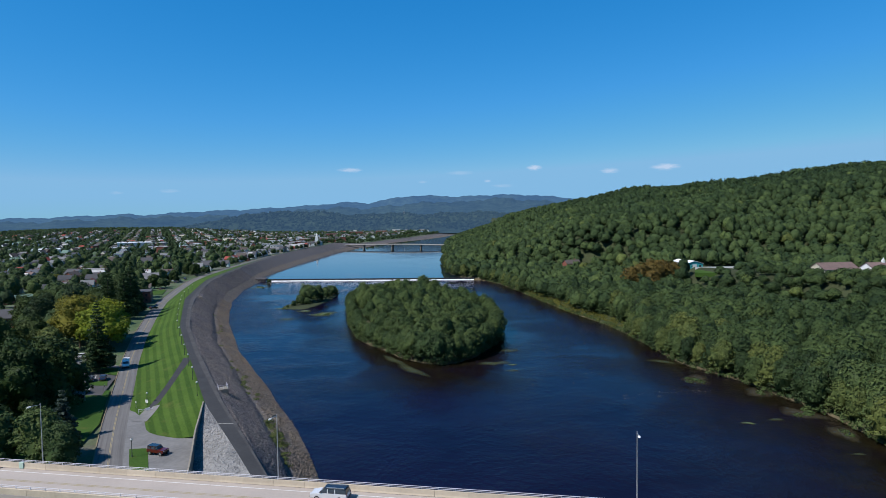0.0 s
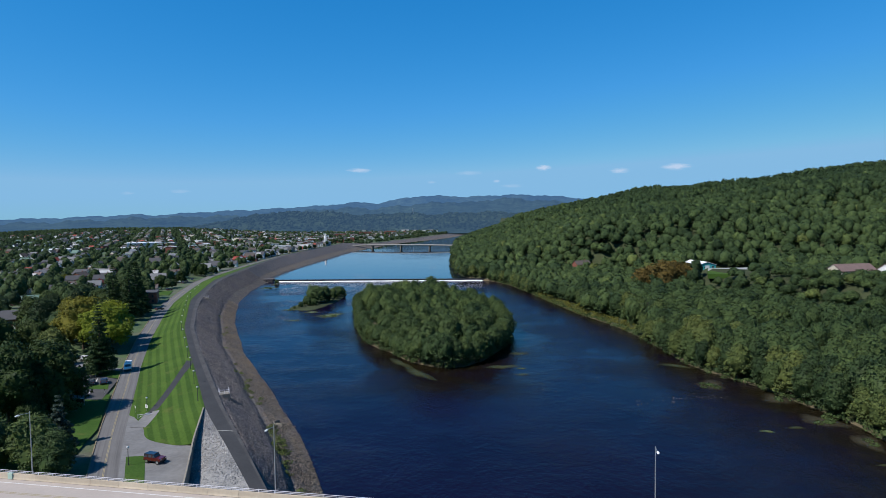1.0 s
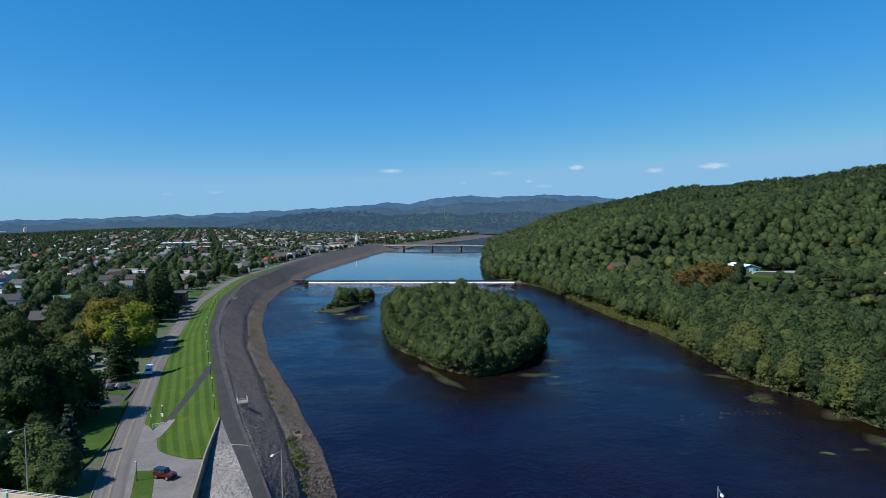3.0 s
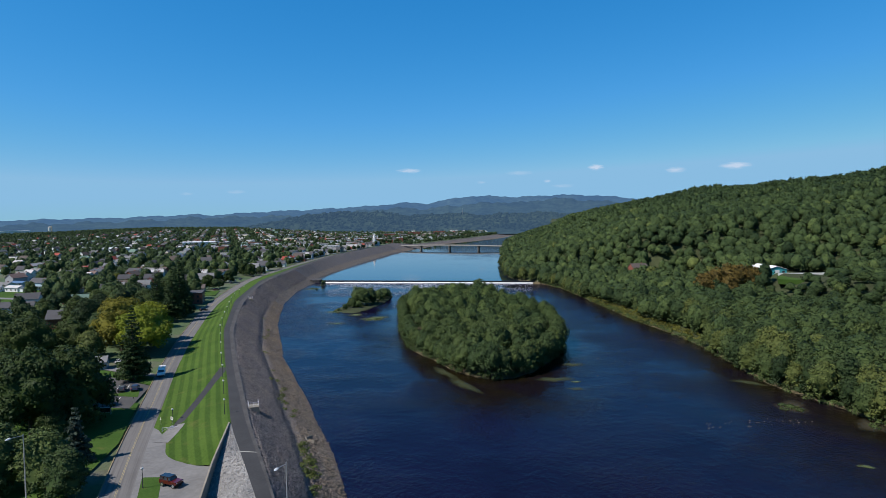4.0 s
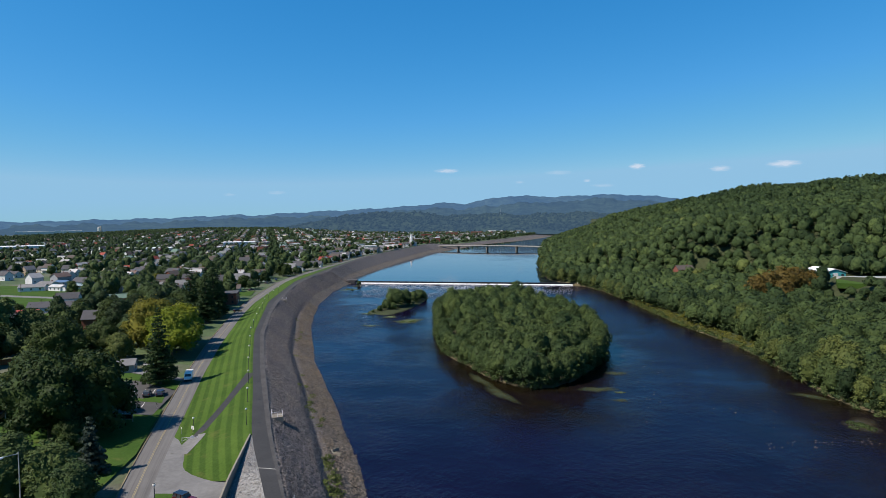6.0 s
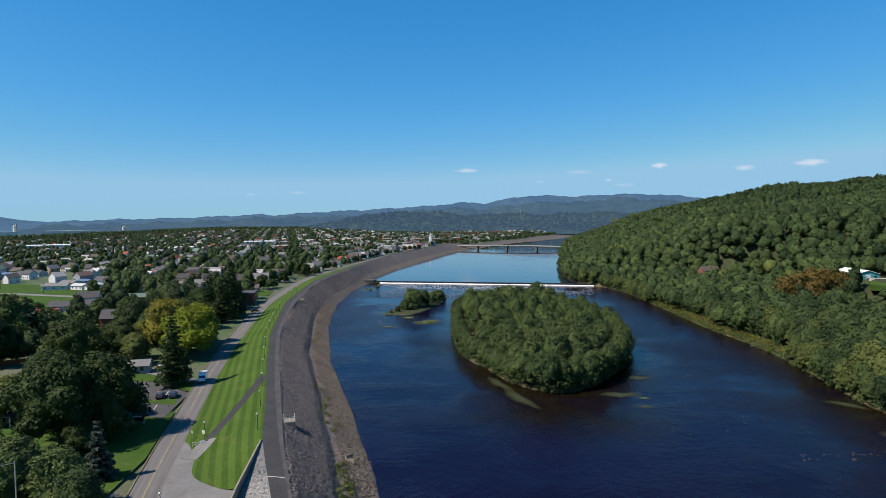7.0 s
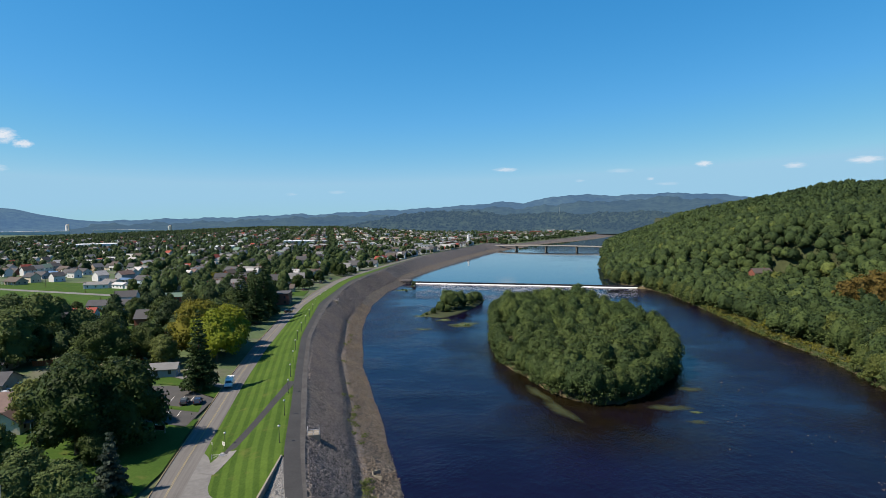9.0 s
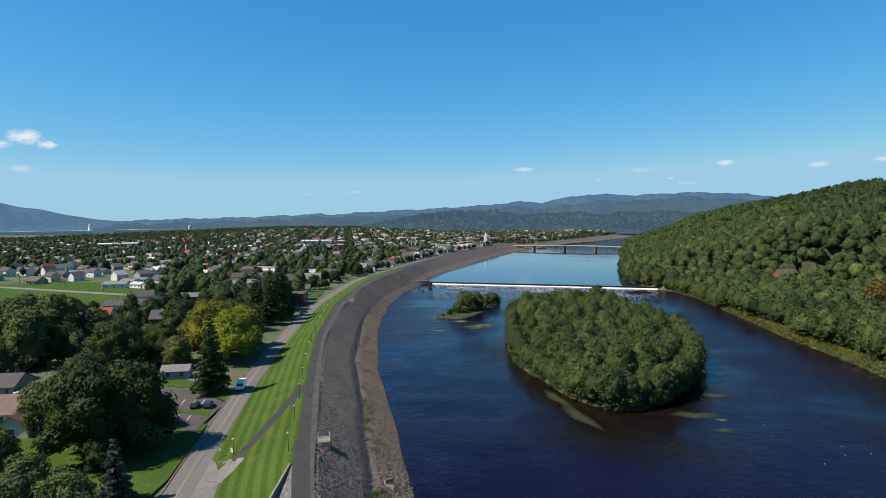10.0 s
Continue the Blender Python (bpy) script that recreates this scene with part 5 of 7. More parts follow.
def build_bridge():
    ob = thing("bridge", BRIDGE, "concrete road bridge with beige parapets and pale rails", "bridge")
    part("deck", box_bm(BR_X0, BR_X1, -9.0, 0.15, Z_DECK - 0.9, Z_DECK, bevel=0.05), M_DECK, ob)
    bm = bmesh.new()
    for y in (-8, -6, -4, -2, -0.8):
        box(bm, BR_X0, BR_X1, y - 0.25, y + 0.25, Z_DECK - 2.6, Z_DECK - 0.85)
    part("girder", bm, M_CONCRETE, ob)
    for x in (-130, -85, -20, 45, 110):
        part("pier", box_bm(x - 1, x + 1, -8, -0.8, -2 if x > -10 else 3, Z_DECK - 2.6, bevel=0.2), M_CONCRETE, ob, "grey concrete pier")
    for y, name in ((0.0, "far"), (-8.85, "near")):
        segs = [(x, x + 5.0) for x in np.arange(BR_X0, BR_X1, 5.0)]
        bm = bmesh.new()
        pts = [(-0.02, 0), (0.24, 0), (0.24, 0.9), (0.2, 0.95), (-0.02, 0.95), (-0.06, 0.3), (-0.14, 0.05)]
        lo = [bm.verts.new((0.015, a - 0.1, b)) for a, b in pts]
        hi = [bm.verts.new((4.985, a - 0.1, b)) for a, b in pts]
        bm.faces.new(lo)
        bm.faces.new(hi[::-1])
        for i in range(len(pts)):
            bm.faces.new((lo[i], hi[i], hi[(i + 1) % len(pts)], lo[(i + 1) % len(pts)]))
        bmesh.ops.recalc_face_normals(bm, faces=bm.faces)
        panel = part("parapet_panel", bm, M_PARAPET, ob, "beige concrete parapet panel")
        for i, (xa, xb) in enumerate(segs):
            c = panel if i == 0 else panel.copy()
            if i:
                scene.collection.objects.link(c)
            c.location = (xa, y, Z_DECK)
            if name == "near":
                c.rotation_euler = (0, 0, math.pi)
                c.location = (xb, y, Z_DECK)
        for h, r in ((1.36, 0.045), (1.14, 0.035)):
            part("rail", tube_bm((BR_X0, y, Z_DECK + h), (BR_X1, y, Z_DECK + h), r, n=6), M_RAIL, ob, "pale painted steel rail")
        post = None
        for x in np.arange(BR_X0 + 0.6, BR_X1, 2.5):
            if post is None:
                post = part("rail_post", box_bm(-0.04, 0.04, -0.04, 0.04, 0.9, 1.38), M_RAIL, ob, "pale painted steel post")
                c = post
            else:
                c = post.copy()
                scene.collection.objects.link(c)
            c.location = (x, y, Z_DECK)
    for y, m in ((-1.35, M_LINE), (-7.5, M_LINE), (-4.25, M_YELLOW), (-4.6, M_YELLOW)):
        part("lane_line", box_bm(BR_X0, BR_X1, y - 0.07, y + 0.07, Z_DECK + 0.002, Z_DECK + 0.006), m, ob, "painted lane line")
    j = part("expansion_joint", box_bm(-0.22, 0.22, -8.7, -0.2, Z_DECK + 0.003, Z_DECK + 0.012), M_BLACK, ob, "dark expansion joint")
    j.location, j.rotation_euler = (-48.2, 0, 0), (0, 0, radians(-7))
    part("joint_cover", box_bm(-44.9, -44.1, -0.32, 0.2, Z_DECK + 0.05, Z_DECK + 0.99), surface("pale_green_paint", (0.306, 0.394, 0.326), 0.6, 5, 0.5, 0.1, 0.1, 0.005), ob, "pale green steel joint cover")
    return ob


build_bridge()


def bridge_lamp():
    ob = thing("street_lamp", Matrix(), "tall galvanised street lamp on the bridge parapet", "street lamp", "street lamps on the bridge")
    part("pole", tube_bm((0, 0, Z_DECK - 0.3), (0, 0, 27.95), 0.1, 0.06, 10), M_METAL, ob)
    part("base_plate", box_bm(-0.22, 0.22, -0.22, 0.22, Z_DECK + 0.2, Z_DECK + 0.5, bevel=0.03), M_METAL, ob)
    arm = part("arm", tube_bm((0, 0, 27.7), (0.0, -1.9, 27.95), 0.05, 0.04, 6), M_METAL, ob)
    bm = bmesh.new()
    bmesh.ops.create_uvsphere(bm, u_segments=10, v_segments=6, radius=1.0)
    bmesh.ops.scale(bm, vec=(0.45, 0.2, 0.13), verts=bm.verts)
    h = part("lamp_head", bm, M_WHITE, arm, "pale lamp head")
    h.location, h.rotation_euler = (0.0, -2.25, 27.93), (0, 0, radians(-90))
    return ob


BL = bridge_lamp()
spots = [BRIDGE @ Vector((x, 0.45, 0)) for x in (-41.0, 0.55, 53.3, 97)]
for i, p in enumerate(spots):
    rz = BR_TURN
    if i == 0:
        BL.matrix_world = pose(p.x, p.y, 0, 0, 0, rz)
    else:
        copy_thing(BL, pose(p.x, p.y, 0, 0, 0, rz))


# ---- vehicles ----
def wheel(parent, x, y, r, w):
    t = part("wheel", tube_bm((0, -w / 2, 0), (0, w / 2, 0), r, n=16), M_RUBBER, parent, "black tyre")
    t.location = (x, y, r)
    part("rim", tube_bm((0, -w / 2 - 0.015, 0), (0, w / 2 + 0.015, 0), r * 0.6, n=12), M_CHROME, t, "alloy rim")


def car(label, paint, profile, glass, width, wheels, wheel_r, roof=None, lamps=True):
    """profile and glass: side outlines (x forward, z) of the body and the glazed cabin."""
    ob = thing("car", Matrix(), label, "car")
    w = width / 2

    def slab(pts, half, name, m, taper=0.0, lab=""):
        bm = bmesh.new()
        zs = [p[1] for p in pts]
        z0, z1 = min(zs), max(zs)
        def half_at(z):
            return half - taper * (z - z0) / (z1 - z0 + 1e-6)
        a = [bm.verts.new((x, -half_at(z), z)) for x, z in pts]
        b = [bm.verts.new((x, half_at(z), z)) for x, z in pts]
        bm.faces.new(a)
        bm.faces.new(b[::-1])
        n = len(pts)
        for i in range(n):
            bm.faces.new((a[i], b[i], b[(i + 1) % n], a[(i + 1) % n]))
        bmesh.ops.recalc_face_normals(bm, faces=bm.faces)
        bmesh.ops.bevel(bm, geom=list(bm.edges), offset=0.06, segments=2, affect="EDGES")
        return part(name, bm, m, ob, lab)

    slab(profile, w, "body", paint)
    slab(glass, w - 0.06, "cabin_glass", M_GLASS, 0.16, "dark glazed cabin")
    if roof:
        slab(roof[0], w - 0.13, "roof", roof[1], 0.05)
        for x in roof[2]:
            for s in (-1, 1):
                part("pillar", box_bm(x - 0.06, x + 0.06, s * (w - 0.12) - 0.06, s * (w - 0.12) + 0.06, glass[0][1] - 0.05, roof[0][0][1] + 0.04), paint, ob)
    for x in wheels:
        for s in (-1, 1):
            wheel(ob, x, s * (w - 0.1), wheel_r, 0.24)
    xf, xb = max(p[0] for p in profile), min(p[0] for p in profile)
    zl = profile[0][1] + 0.35
    for s in (-1, 1):
        part("headlight", box_bm(xf - 0.08, xf + 0.015, s * w * 0.72 - 0.16, s * w * 0.72 + 0.16, zl, zl + 0.17, bevel=0.02), M_CHROME, ob, "clear headlight")
        part("tail_light", box_bm(xb - 0.015, xb + 0.06, s * w * 0.8 - 0.1, s * w * 0.8 + 0.1, zl + 0.05, zl + 0.35, bevel=0.02), M_TAIL, ob, "red tail light")
        part("mirror", box_bm(glass[0][0] * 0.0 + max(p[0] for p in glass) - 0.5, max(p[0] for p in glass) - 0.3, s * (w + 0.02) - 0.09, s * (w + 0.02) + 0.09, glass[0][1] + 0.05, glass[0][1] + 0.22, bevel=0.03), M_BLACK, ob)
    part("bumper", box_bm(xf - 0.06, xf + 0.06, -w + 0.08, w - 0.08, profile[0][1] - 0.02, profile[0][1] + 0.24, bevel=0.04), M_BLACK, ob, "dark front bumper")
    part("bumper", box_bm(xb - 0.06, xb + 0.06, -w + 0.08, w - 0.08, profile[0][1] - 0.02, profile[0][1] + 0.24, bevel=0.04), M_BLACK, ob, "dark rear bumper")
    return ob


P_RED, P_SILVER, P_WHITE, P_BLUE, P_GREY, P_BLACK = (car_paint(n, c) for n, c in (("paint_red", (0.068, 0.0068, 0.00612)), ("paint_silver", (0.46, 0.46, 0.46)), ("paint_white", (0.72, 0.72, 0.71)), ("paint_blue", (0.034, 0.068, 0.136)), ("paint_grey", (0.068, 0.0782, 0.0884)), ("paint_black", (0.0136, 0.0136, 0.0163))))

suv_body = [(2.75, 0.45), (2.78, 0.95), (1.55, 1.15), (-2.75, 1.15), (-2.8, 0.45)]
SUV = car("silver long estate car with a black roof on the bridge", P_SILVER, suv_body, [(1.5, 1.12), (0.75, 1.78), (-2.55, 1.8), (-2.72, 1.12)], 2.0, (1.75, -1.65), 0.38, ([(0.8, 1.72), (0.7, 1.86), (-2.5, 1.88), (-2.58, 1.72)], P_BLACK, (0.1, -1.0)))
p = BRIDGE @ Vector((10.2, -2.95, Z_DECK))
SUV.matrix_world = pose(p.x, p.y, Z_DECK, 0, 0, 180 + BR_TURN)
part("roof_rack", box_bm(-2.3, 0.3, -0.7, -0.62, 1.86, 1.95), M_METAL, SUV)
part("roof_rack", box_bm(-2.3, 0.3, 0.62, 0.7, 1.86, 1.95), M_METAL, SUV)

JEEP = car("dark red four-wheel-drive car with a black hard top", P_RED, [(2.1, 0.55), (2.1, 1.15), (0.75, 1.22), (-2.05, 1.22), (-2.1, 0.55)], [(0.72, 1.2), (0.4, 1.78), (-2.0, 1.8), (-2.04, 1.2)], 1.85, (1.35, -1.3), 0.42, ([(0.45, 1.72), (0.38, 1.9), (-2.02, 1.9), (-2.05, 1.25), (-1.2, 1.25), (-1.1, 1.72)], P_BLACK, (0.0, -1.1)))
JEEP.matrix_world = pose(-68.9, 128.2, Z_ROAD + 0.04, 0, 0, -14)
sp = part("spare_wheel", tube_bm((-2.1, 0, 1.0), (-2.32, 0, 1.0), 0.4, n=16), M_RUBBER, JEEP, "black spare wheel")

wagon = [(2.25, 0.4), (2.25, 0.85), (1.1, 1.02), (-2.2, 1.05), (-2.25, 0.4)]
wglass = [(1.15, 1.0), (0.35, 1.58), (-1.75, 1.6), (-2.15, 1.03)]
CAR_A = car("dark blue estate car parked on the worn car park", P_BLUE, wagon, wglass, 1.85, (1.45, -1.4), 0.34, ([(0.4, 1.54), (0.3, 1.63), (-1.7, 1.65), (-1.8, 1.55)], P_BLUE, (-0.1, -1.1)))
CAR_A.matrix_world = pose(-117.4, 187.2, Z_ROAD + 0.07, 0, 0, 118)
CAR_B = car("dark grey estate car parked on the worn car park", P_GREY, wagon, wglass, 1.85, (1.45, -1.4), 0.34, ([(0.4, 1.54), (0.3, 1.63), (-1.7, 1.65), (-1.8, 1.55)], P_GREY, (-0.1, -1.1)))
CAR_B.matrix_world = pose(-120.6, 185.9, Z_ROAD + 0.07, 0, 0, 118)
CAR_W = car("silver saloon car parked on a driveway", P_SILVER, wagon, wglass, 1.85, (1.45, -1.4), 0.34, ([(0.4, 1.54), (0.3, 1.63), (-1.7, 1.65), (-1.8, 1.55)], P_SILVER, (-0.1, -1.1)))
CAR_W.matrix_world = pose(-143.5, 217.5, Z_ROAD + 0.05, 0, 0, 5)
VAN = car("white high-roof delivery van on the river road", P_WHITE, [(2.9, 0.45), (2.95, 1.1), (2.0, 1.35), (1.55, 2.2), (1.1, 2.55), (-2.9, 2.6), (-2.95, 0.45)], [(2.06, 1.38), (1.66, 2.12), (1.2, 2.1), (1.0, 1.38)], 2.06, (1.95, -1.75), 0.36)
VAN.matrix_world = pose(ROAD_L(204) + 2.1, 204.0, Z_ROAD + 0.05, 0, 0, -63)
PARKED = [(-150, 172, 20, P_WHITE), (-176, 181, 30, P_SILVER), (-181, 186, 200, P_WHITE), (-182, 338, 62, P_BLACK), (-226, 432, 66, P_BLACK)]
for x, y, rz, pt in PARKED:
    c = copy_thing(CAR_W, pose(x, y, Z_ROAD + 0.05, 0, 0, rz))
    c["label"] = {P_WHITE: "white car parked beside the houses", P_SILVER: "silver car parked beside the houses", P_BLACK: "black car parked along the river road"}[pt]
    for o in c.children:
        if o.name.split(".")[0] in ("body", "roof", "pillar"):
            o.data = o.data.copy()
            o.data.materials[0] = pt


# ---- stones of the levee ----
def stone_field(name, ys, t0, t1, count, size, material, label, seed):
    rng = np.random.default_rng(seed)
    y = rng.uniform(ys[0], ys[1], count) ** 1.0
    t = rng.uniform(t0, t1, count)
    x = LEVEE_R(y) * (1 - t) + WATER_L(y) * t
    lowz = slope_height(t, y)
    unit = np.array([(1, 0, 0), (-1, 0, 0), (0, 1, 0), (0, -1, 0), (0, 0, 1), (0, 0, -1)], float)
    tri = np.array([(0, 2, 4), (2, 1, 4), (1, 3, 4), (3, 0, 4), (2, 0, 5), (1, 2, 5), (3, 1, 5), (0, 3, 5)])
    s = size * rng.uniform(0.5, 1.0, count) * np.where(rng.random(count) < 0.08, 1.6, 1.0)
    v = unit[None] * rng.uniform(0.6, 1.25, (count, 6, 3)) + rng.normal(0, 0.22, (count, 6, 3))
    a = rng.uniform(0, 6.283, count)
    c, q = np.cos(a)[:, None], np.sin(a)[:, None]
    vx = v[..., 0] * c - v[..., 1] * q
    vy = v[..., 0] * q + v[..., 1] * c
    out = np.stack([vx * s[:, None] + x[:, None], vy * s[:, None] + y[:, None], v[..., 2] * s[:, None] * 0.75 + lowz[:, None] + 0.1 * s[:, None]], -1)
    me = bpy.data.meshes.new(name)
    n = count * 8
    me.vertices.add(count * 6)
    me.vertices.foreach_set("co", out.astype(np.float32).ravel())
    idx = (tri[None] + 6 * np.arange(count)[:, None, None]).astype(np.int32)
    me.loops.add(n * 3)
    me.loops.foreach_set("vertex_index", idx.ravel())
    me.polygons.add(n)
    me.polygons.foreach_set("loop_start", np.arange(0, n * 3, 3, dtype=np.int32))
    me.polygons.foreach_set("loop_total", np.full(n, 3, dtype=np.int32))
    me.materials.append(material)
    me.update(calc_edges=True)
    return tagged(new(name, me), label, "riprap", kind="stuff")


stone_field("riprap", (92, 360), 0.03, 0.64, 42000, 0.22, M_STONE, "loose grey riprap stones on the levee", 1)
stone_field("riprap_far", (360, 570), 0.03, 0.64, 16000, 0.30, M_STONE, "loose grey riprap stones on the levee", 2)
stone_field("shore_stones", (92, 420), 0.58, 1.0, 16000, 0.26, M_SHORE_STONE, "loose brown stones along the shore", 3)


def gravel_stones():
    """Pale broken stone behind the flood wall."""
    rng = np.random.default_rng(6)
    n = 7000
    y = rng.uniform(86, 152, n)
    t = rng.random(n)
    x = (WALL_X(y) + 0.3) * (1 - t) + (LEVEE_L(y) - 0.1) * t
    k = np.clip((y - 112) / 40, 0, 1)
    z0, z1 = 9.2 + 3.2 * k, 10.9 + 1.5 * k
    z = np.where(t < 0.5, z0 + (z1 - z0) * t * 2, z1 + (Z_LEVEE - 0.02 - z1) * (t - 0.5) * 2)
    tet = np.array([(1, 0, -0.3), (-0.6, 0.9, -0.3), (-0.6, -0.9, -0.3), (0, 0, 0.8)])
    tri = np.array([(0, 1, 3), (1, 2, 3), (2, 0, 3)])
    s = rng.uniform(0.08, 0.22, n)
    v = (tet[None] * rng.uniform(0.6, 1.3, (n, 4, 3)) + rng.normal(0, 0.2, (n, 4, 3))) * s[:, None, None] + np.stack([x, y, z], -1)[:, None]
    me = quads_mesh("gravel_stones", v[:, tri].reshape(-1, 3, 3), M_GRAVEL_STONE)
    tagged(new("gravel_stones", me), "pale broken stones on the slope behind the flood wall", "stones", kind="stuff")


M_GRAVEL_STONE = rock_mat("pale_broken_stone", (0.238, 0.234, 0.227), True)
gravel_stones()


def green_weeds():
    rng = np.random.default_rng(8)
    lobes = []
    for _ in range(70):
        y = float(rng.choice([rng.normal(150, 9), rng.normal(200, 14), rng.uniform(120, 360)], p=[0.45, 0.25, 0.3]))
        t = rng.normal(0.62, 0.05)
        x = LEVEE_R(y) * (1 - t) + WATER_L(y) * t
        lobes.append((x, y, float(slope_height(t, y)) + 0.25, rng.uniform(0.5, 1.3), rng.uniform(0.5, 1.3), rng.uniform(0.2, 0.5)))
    me = quads_mesh("slope_weeds", clumps(rng, lobes, 3500, 0.2), M_LEAF)
    tagged(new("slope_weeds", me), "green weeds growing between the levee stones", "weeds", kind="stuff")


green_weeds()


# ---- levee fittings ----
def path_lamp():
    ob = thing("path_lamp", Matrix(), "black post lamp with a white globe beside the levee path", "lamp", "lamps along the levee path")
    part("post", tube_bm((0, 0, -0.4), (0, 0, 3.5), 0.085, 0.06, 8), M_POLE, ob)
    part("base", tube_bm((0, 0, -0.1), (0, 0, 0.5), 0.15, 0.1, 8), M_POLE, ob)
    bm = bmesh.new()
    bmesh.ops.create_uvsphere(bm, u_segments=12, v_segments=8, radius=0.26, matrix=Matrix.Translation((0, 0, 3.75)))
    part("globe", bm, M_WHITE, ob, "white globe shade")
    part("cap", tube_bm((0, 0, 3.92), (0, 0, 4.05), 0.2, 0.05, 8), M_POLE, ob)
    return ob


PL = path_lamp()
lamp_y = [158.6, 174.6, 191.2, 206.6, 223, 239.5, 256, 273, 290, 307, 324, 342, 360, 378, 396]
for i, y in enumerate(lamp_y):
    m = pose(LEVEE_L(y) - 1.3, y, Z_LEVEE - 0.35)
    if i == 0:
        PL.matrix_world = m
    else:
        copy_thing(PL, m)
copy_thing(PL, pose(-88.6, 160.1, Z_ROAD + 0.05))["label"] = "black post lamp with a white globe beside the path entrance"
copy_thing(PL, pose(-73.5, 126.5, Z_ROAD))["label"] = "black post lamp with a white globe on the apron grass"


def outfall(x, y, z, rz, label):
    ob = thing("outfall_platform", pose(x, y, z, 0, 0, rz), label, "platform")
    part("slab", box_bm(-1.5, 1.5, -1.3, 1.3, -1.6, 0.0, bevel=0.05), M_WALL, ob, "weathered concrete block")
    for a, b in (((-1.4, -1.2), (1.4, -1.2)), ((1.4, -1.2), (1.4, 1.2)), ((1.4, 1.2), (-1.4, 1.2))):
        for h in (0.55, 1.1):
            part("rail", tube_bm((*a, h), (*b, h), 0.035, n=6), M_RAIL, ob)
    for a in ((-1.4, -1.2), (0, -1.2), (1.4, -1.2), (1.4, 0), (1.4, 1.2), (0, 1.2), (-1.4, 1.2)):
        part("post", tube_bm((*a, 0), (*a, 1.12), 0.04, n=6), M_RAIL, ob)


outfall(-71.0, 166.5, 12.15, -60, "concrete outfall platform with pale steel rails on the levee")
outfall(-168.5, 366.5, 12.0, -66, "concrete outfall platform with pale steel rails farther along")


def culvert(x, y, z):
    ob = thing("culvert", pose(x, y, z, 0, 0, -62), "concrete culvert mouth in the stone shore", "culvert")
    part("headwall", box_bm(-1.1, 1.1, -0.12, 0.12, -1.5, 0.05, bevel=0.04), M_WALL, ob)
    for s in (-1, 1):
        w = part("wing_wall", box_bm(-0.11, 0.11, 0, 1.9, -1.5, 0.0, bevel=0.04), M_WALL, ob)
        w.location, w.rotation_euler = (s * 1.1, 0.1, 0), (0, 0, radians(-25 * s))
    # closed black disc in place of the pipe's shaded inside
    part("pipe", tube_bm((0, 0.25, -0.4), (0, 0.36, -0.4), 0.6, n=16), M_BLACK, ob, "black disc standing for the shaded pipe mouth")


culvert(-59.3, 170.8, 2.85)


def gate():
    ob = thing("barrier_gate", pose(-86.5, 155.5, Z_ROAD + 0.1, 0, 0, 25), "low pale barrier gate across the levee path", "gate")
    part("bar", tube_bm((-1.6, 0, 0.9), (1.6, 0, 0.9), 0.06, n=6), M_RAIL, ob)
    for x in (-1.6, 1.6):
        part("post", tube_bm((x, 0, -0.2), (x, 0, 1.0), 0.07, n=6), M_RAIL, ob)
    part("board", box_bm(0.1, 1.0, -0.05, 0.0, 0.65, 1.15), M_WHITE, ob, "white notice board")
    part("brace", tube_bm((-1.6, 0, 0.2), (0, 0, 0.9), 0.04, n=6), M_RAIL, ob)


gate()


def road_sign(x, y, label, w=0.75, h=0.6, top=2.3, colour=None, rz=-25):
    ob = thing("road_sign", pose(x, y, Z_ROAD + 0.05, 0, 0, rz), label, "sign")
    part("post", tube_bm((0, 0, -0.3), (0, 0, top), 0.035, n=6), M_METAL, ob)
    b = part("board", box_bm(-w / 2, w / 2, -0.06, -0.03, top - h, top, bevel=0.01), colour or M_WHITE, ob, "white sign board")
    for k in range(3):
        part("text_bar", box_bm(-w * 0.36, w * (0.36 - 0.1 * k), -0.066, -0.061, top - h * (0.3 + 0.22 * k), top - h * (0.22 + 0.22 * k)), M_BLACK, b, "dark bar of lettering")
    return ob


road_sign(-88.0, 158.9, "white park notice on a post beside the path", 1.0, 0.8)
road_sign(-91.0, 159.0, "small white sign on a post at the road edge", 0.4, 0.5, 1.9)
road_sign(-109.6, 175.3, "dark sign on a post at the car park", 0.5, 0.5, 1.7, M_POLE)
road_sign(-125, 194.5, "small sign on a post at the car park", 0.4, 0.5, 1.6, M_POLE)


def notice_board():
    ob = thing("notice_board", pose(-110.5, 165.5, Z_ROAD, 0, 0, 8), "dark notice board in a pale frame on the shaded lawn", "sign")
    for x in (-1.3, 1.3):
        part("post", box_bm(x - 0.1, x + 0.1, -0.1, 0.1, -0.3, 1.9), M_METAL, ob)
    part("frame", box_bm(-1.4, 1.4, -0.12, 0.12, 0.55, 1.85, bevel=0.03), M_METAL, ob)
    part("panel", box_bm(-1.2, 1.2, -0.14, -0.125, 0.7, 1.7), M_BLACK, ob)


notice_board()


def flat(name, pts, z, material, label, category):
    bm = bmesh.new()
    bm.faces.new([bm.verts.new((x, y, z)) for x, y in pts])
    bmesh.ops.recalc_face_normals(bm, faces=bm.faces)
    if bm.faces[0:1][0].normal.z < 0:
        bmesh.ops.reverse_faces(bm, faces=bm.faces)
    ob = part(name, bm, material, None)
    return tagged(ob, label, category, kind="structure")


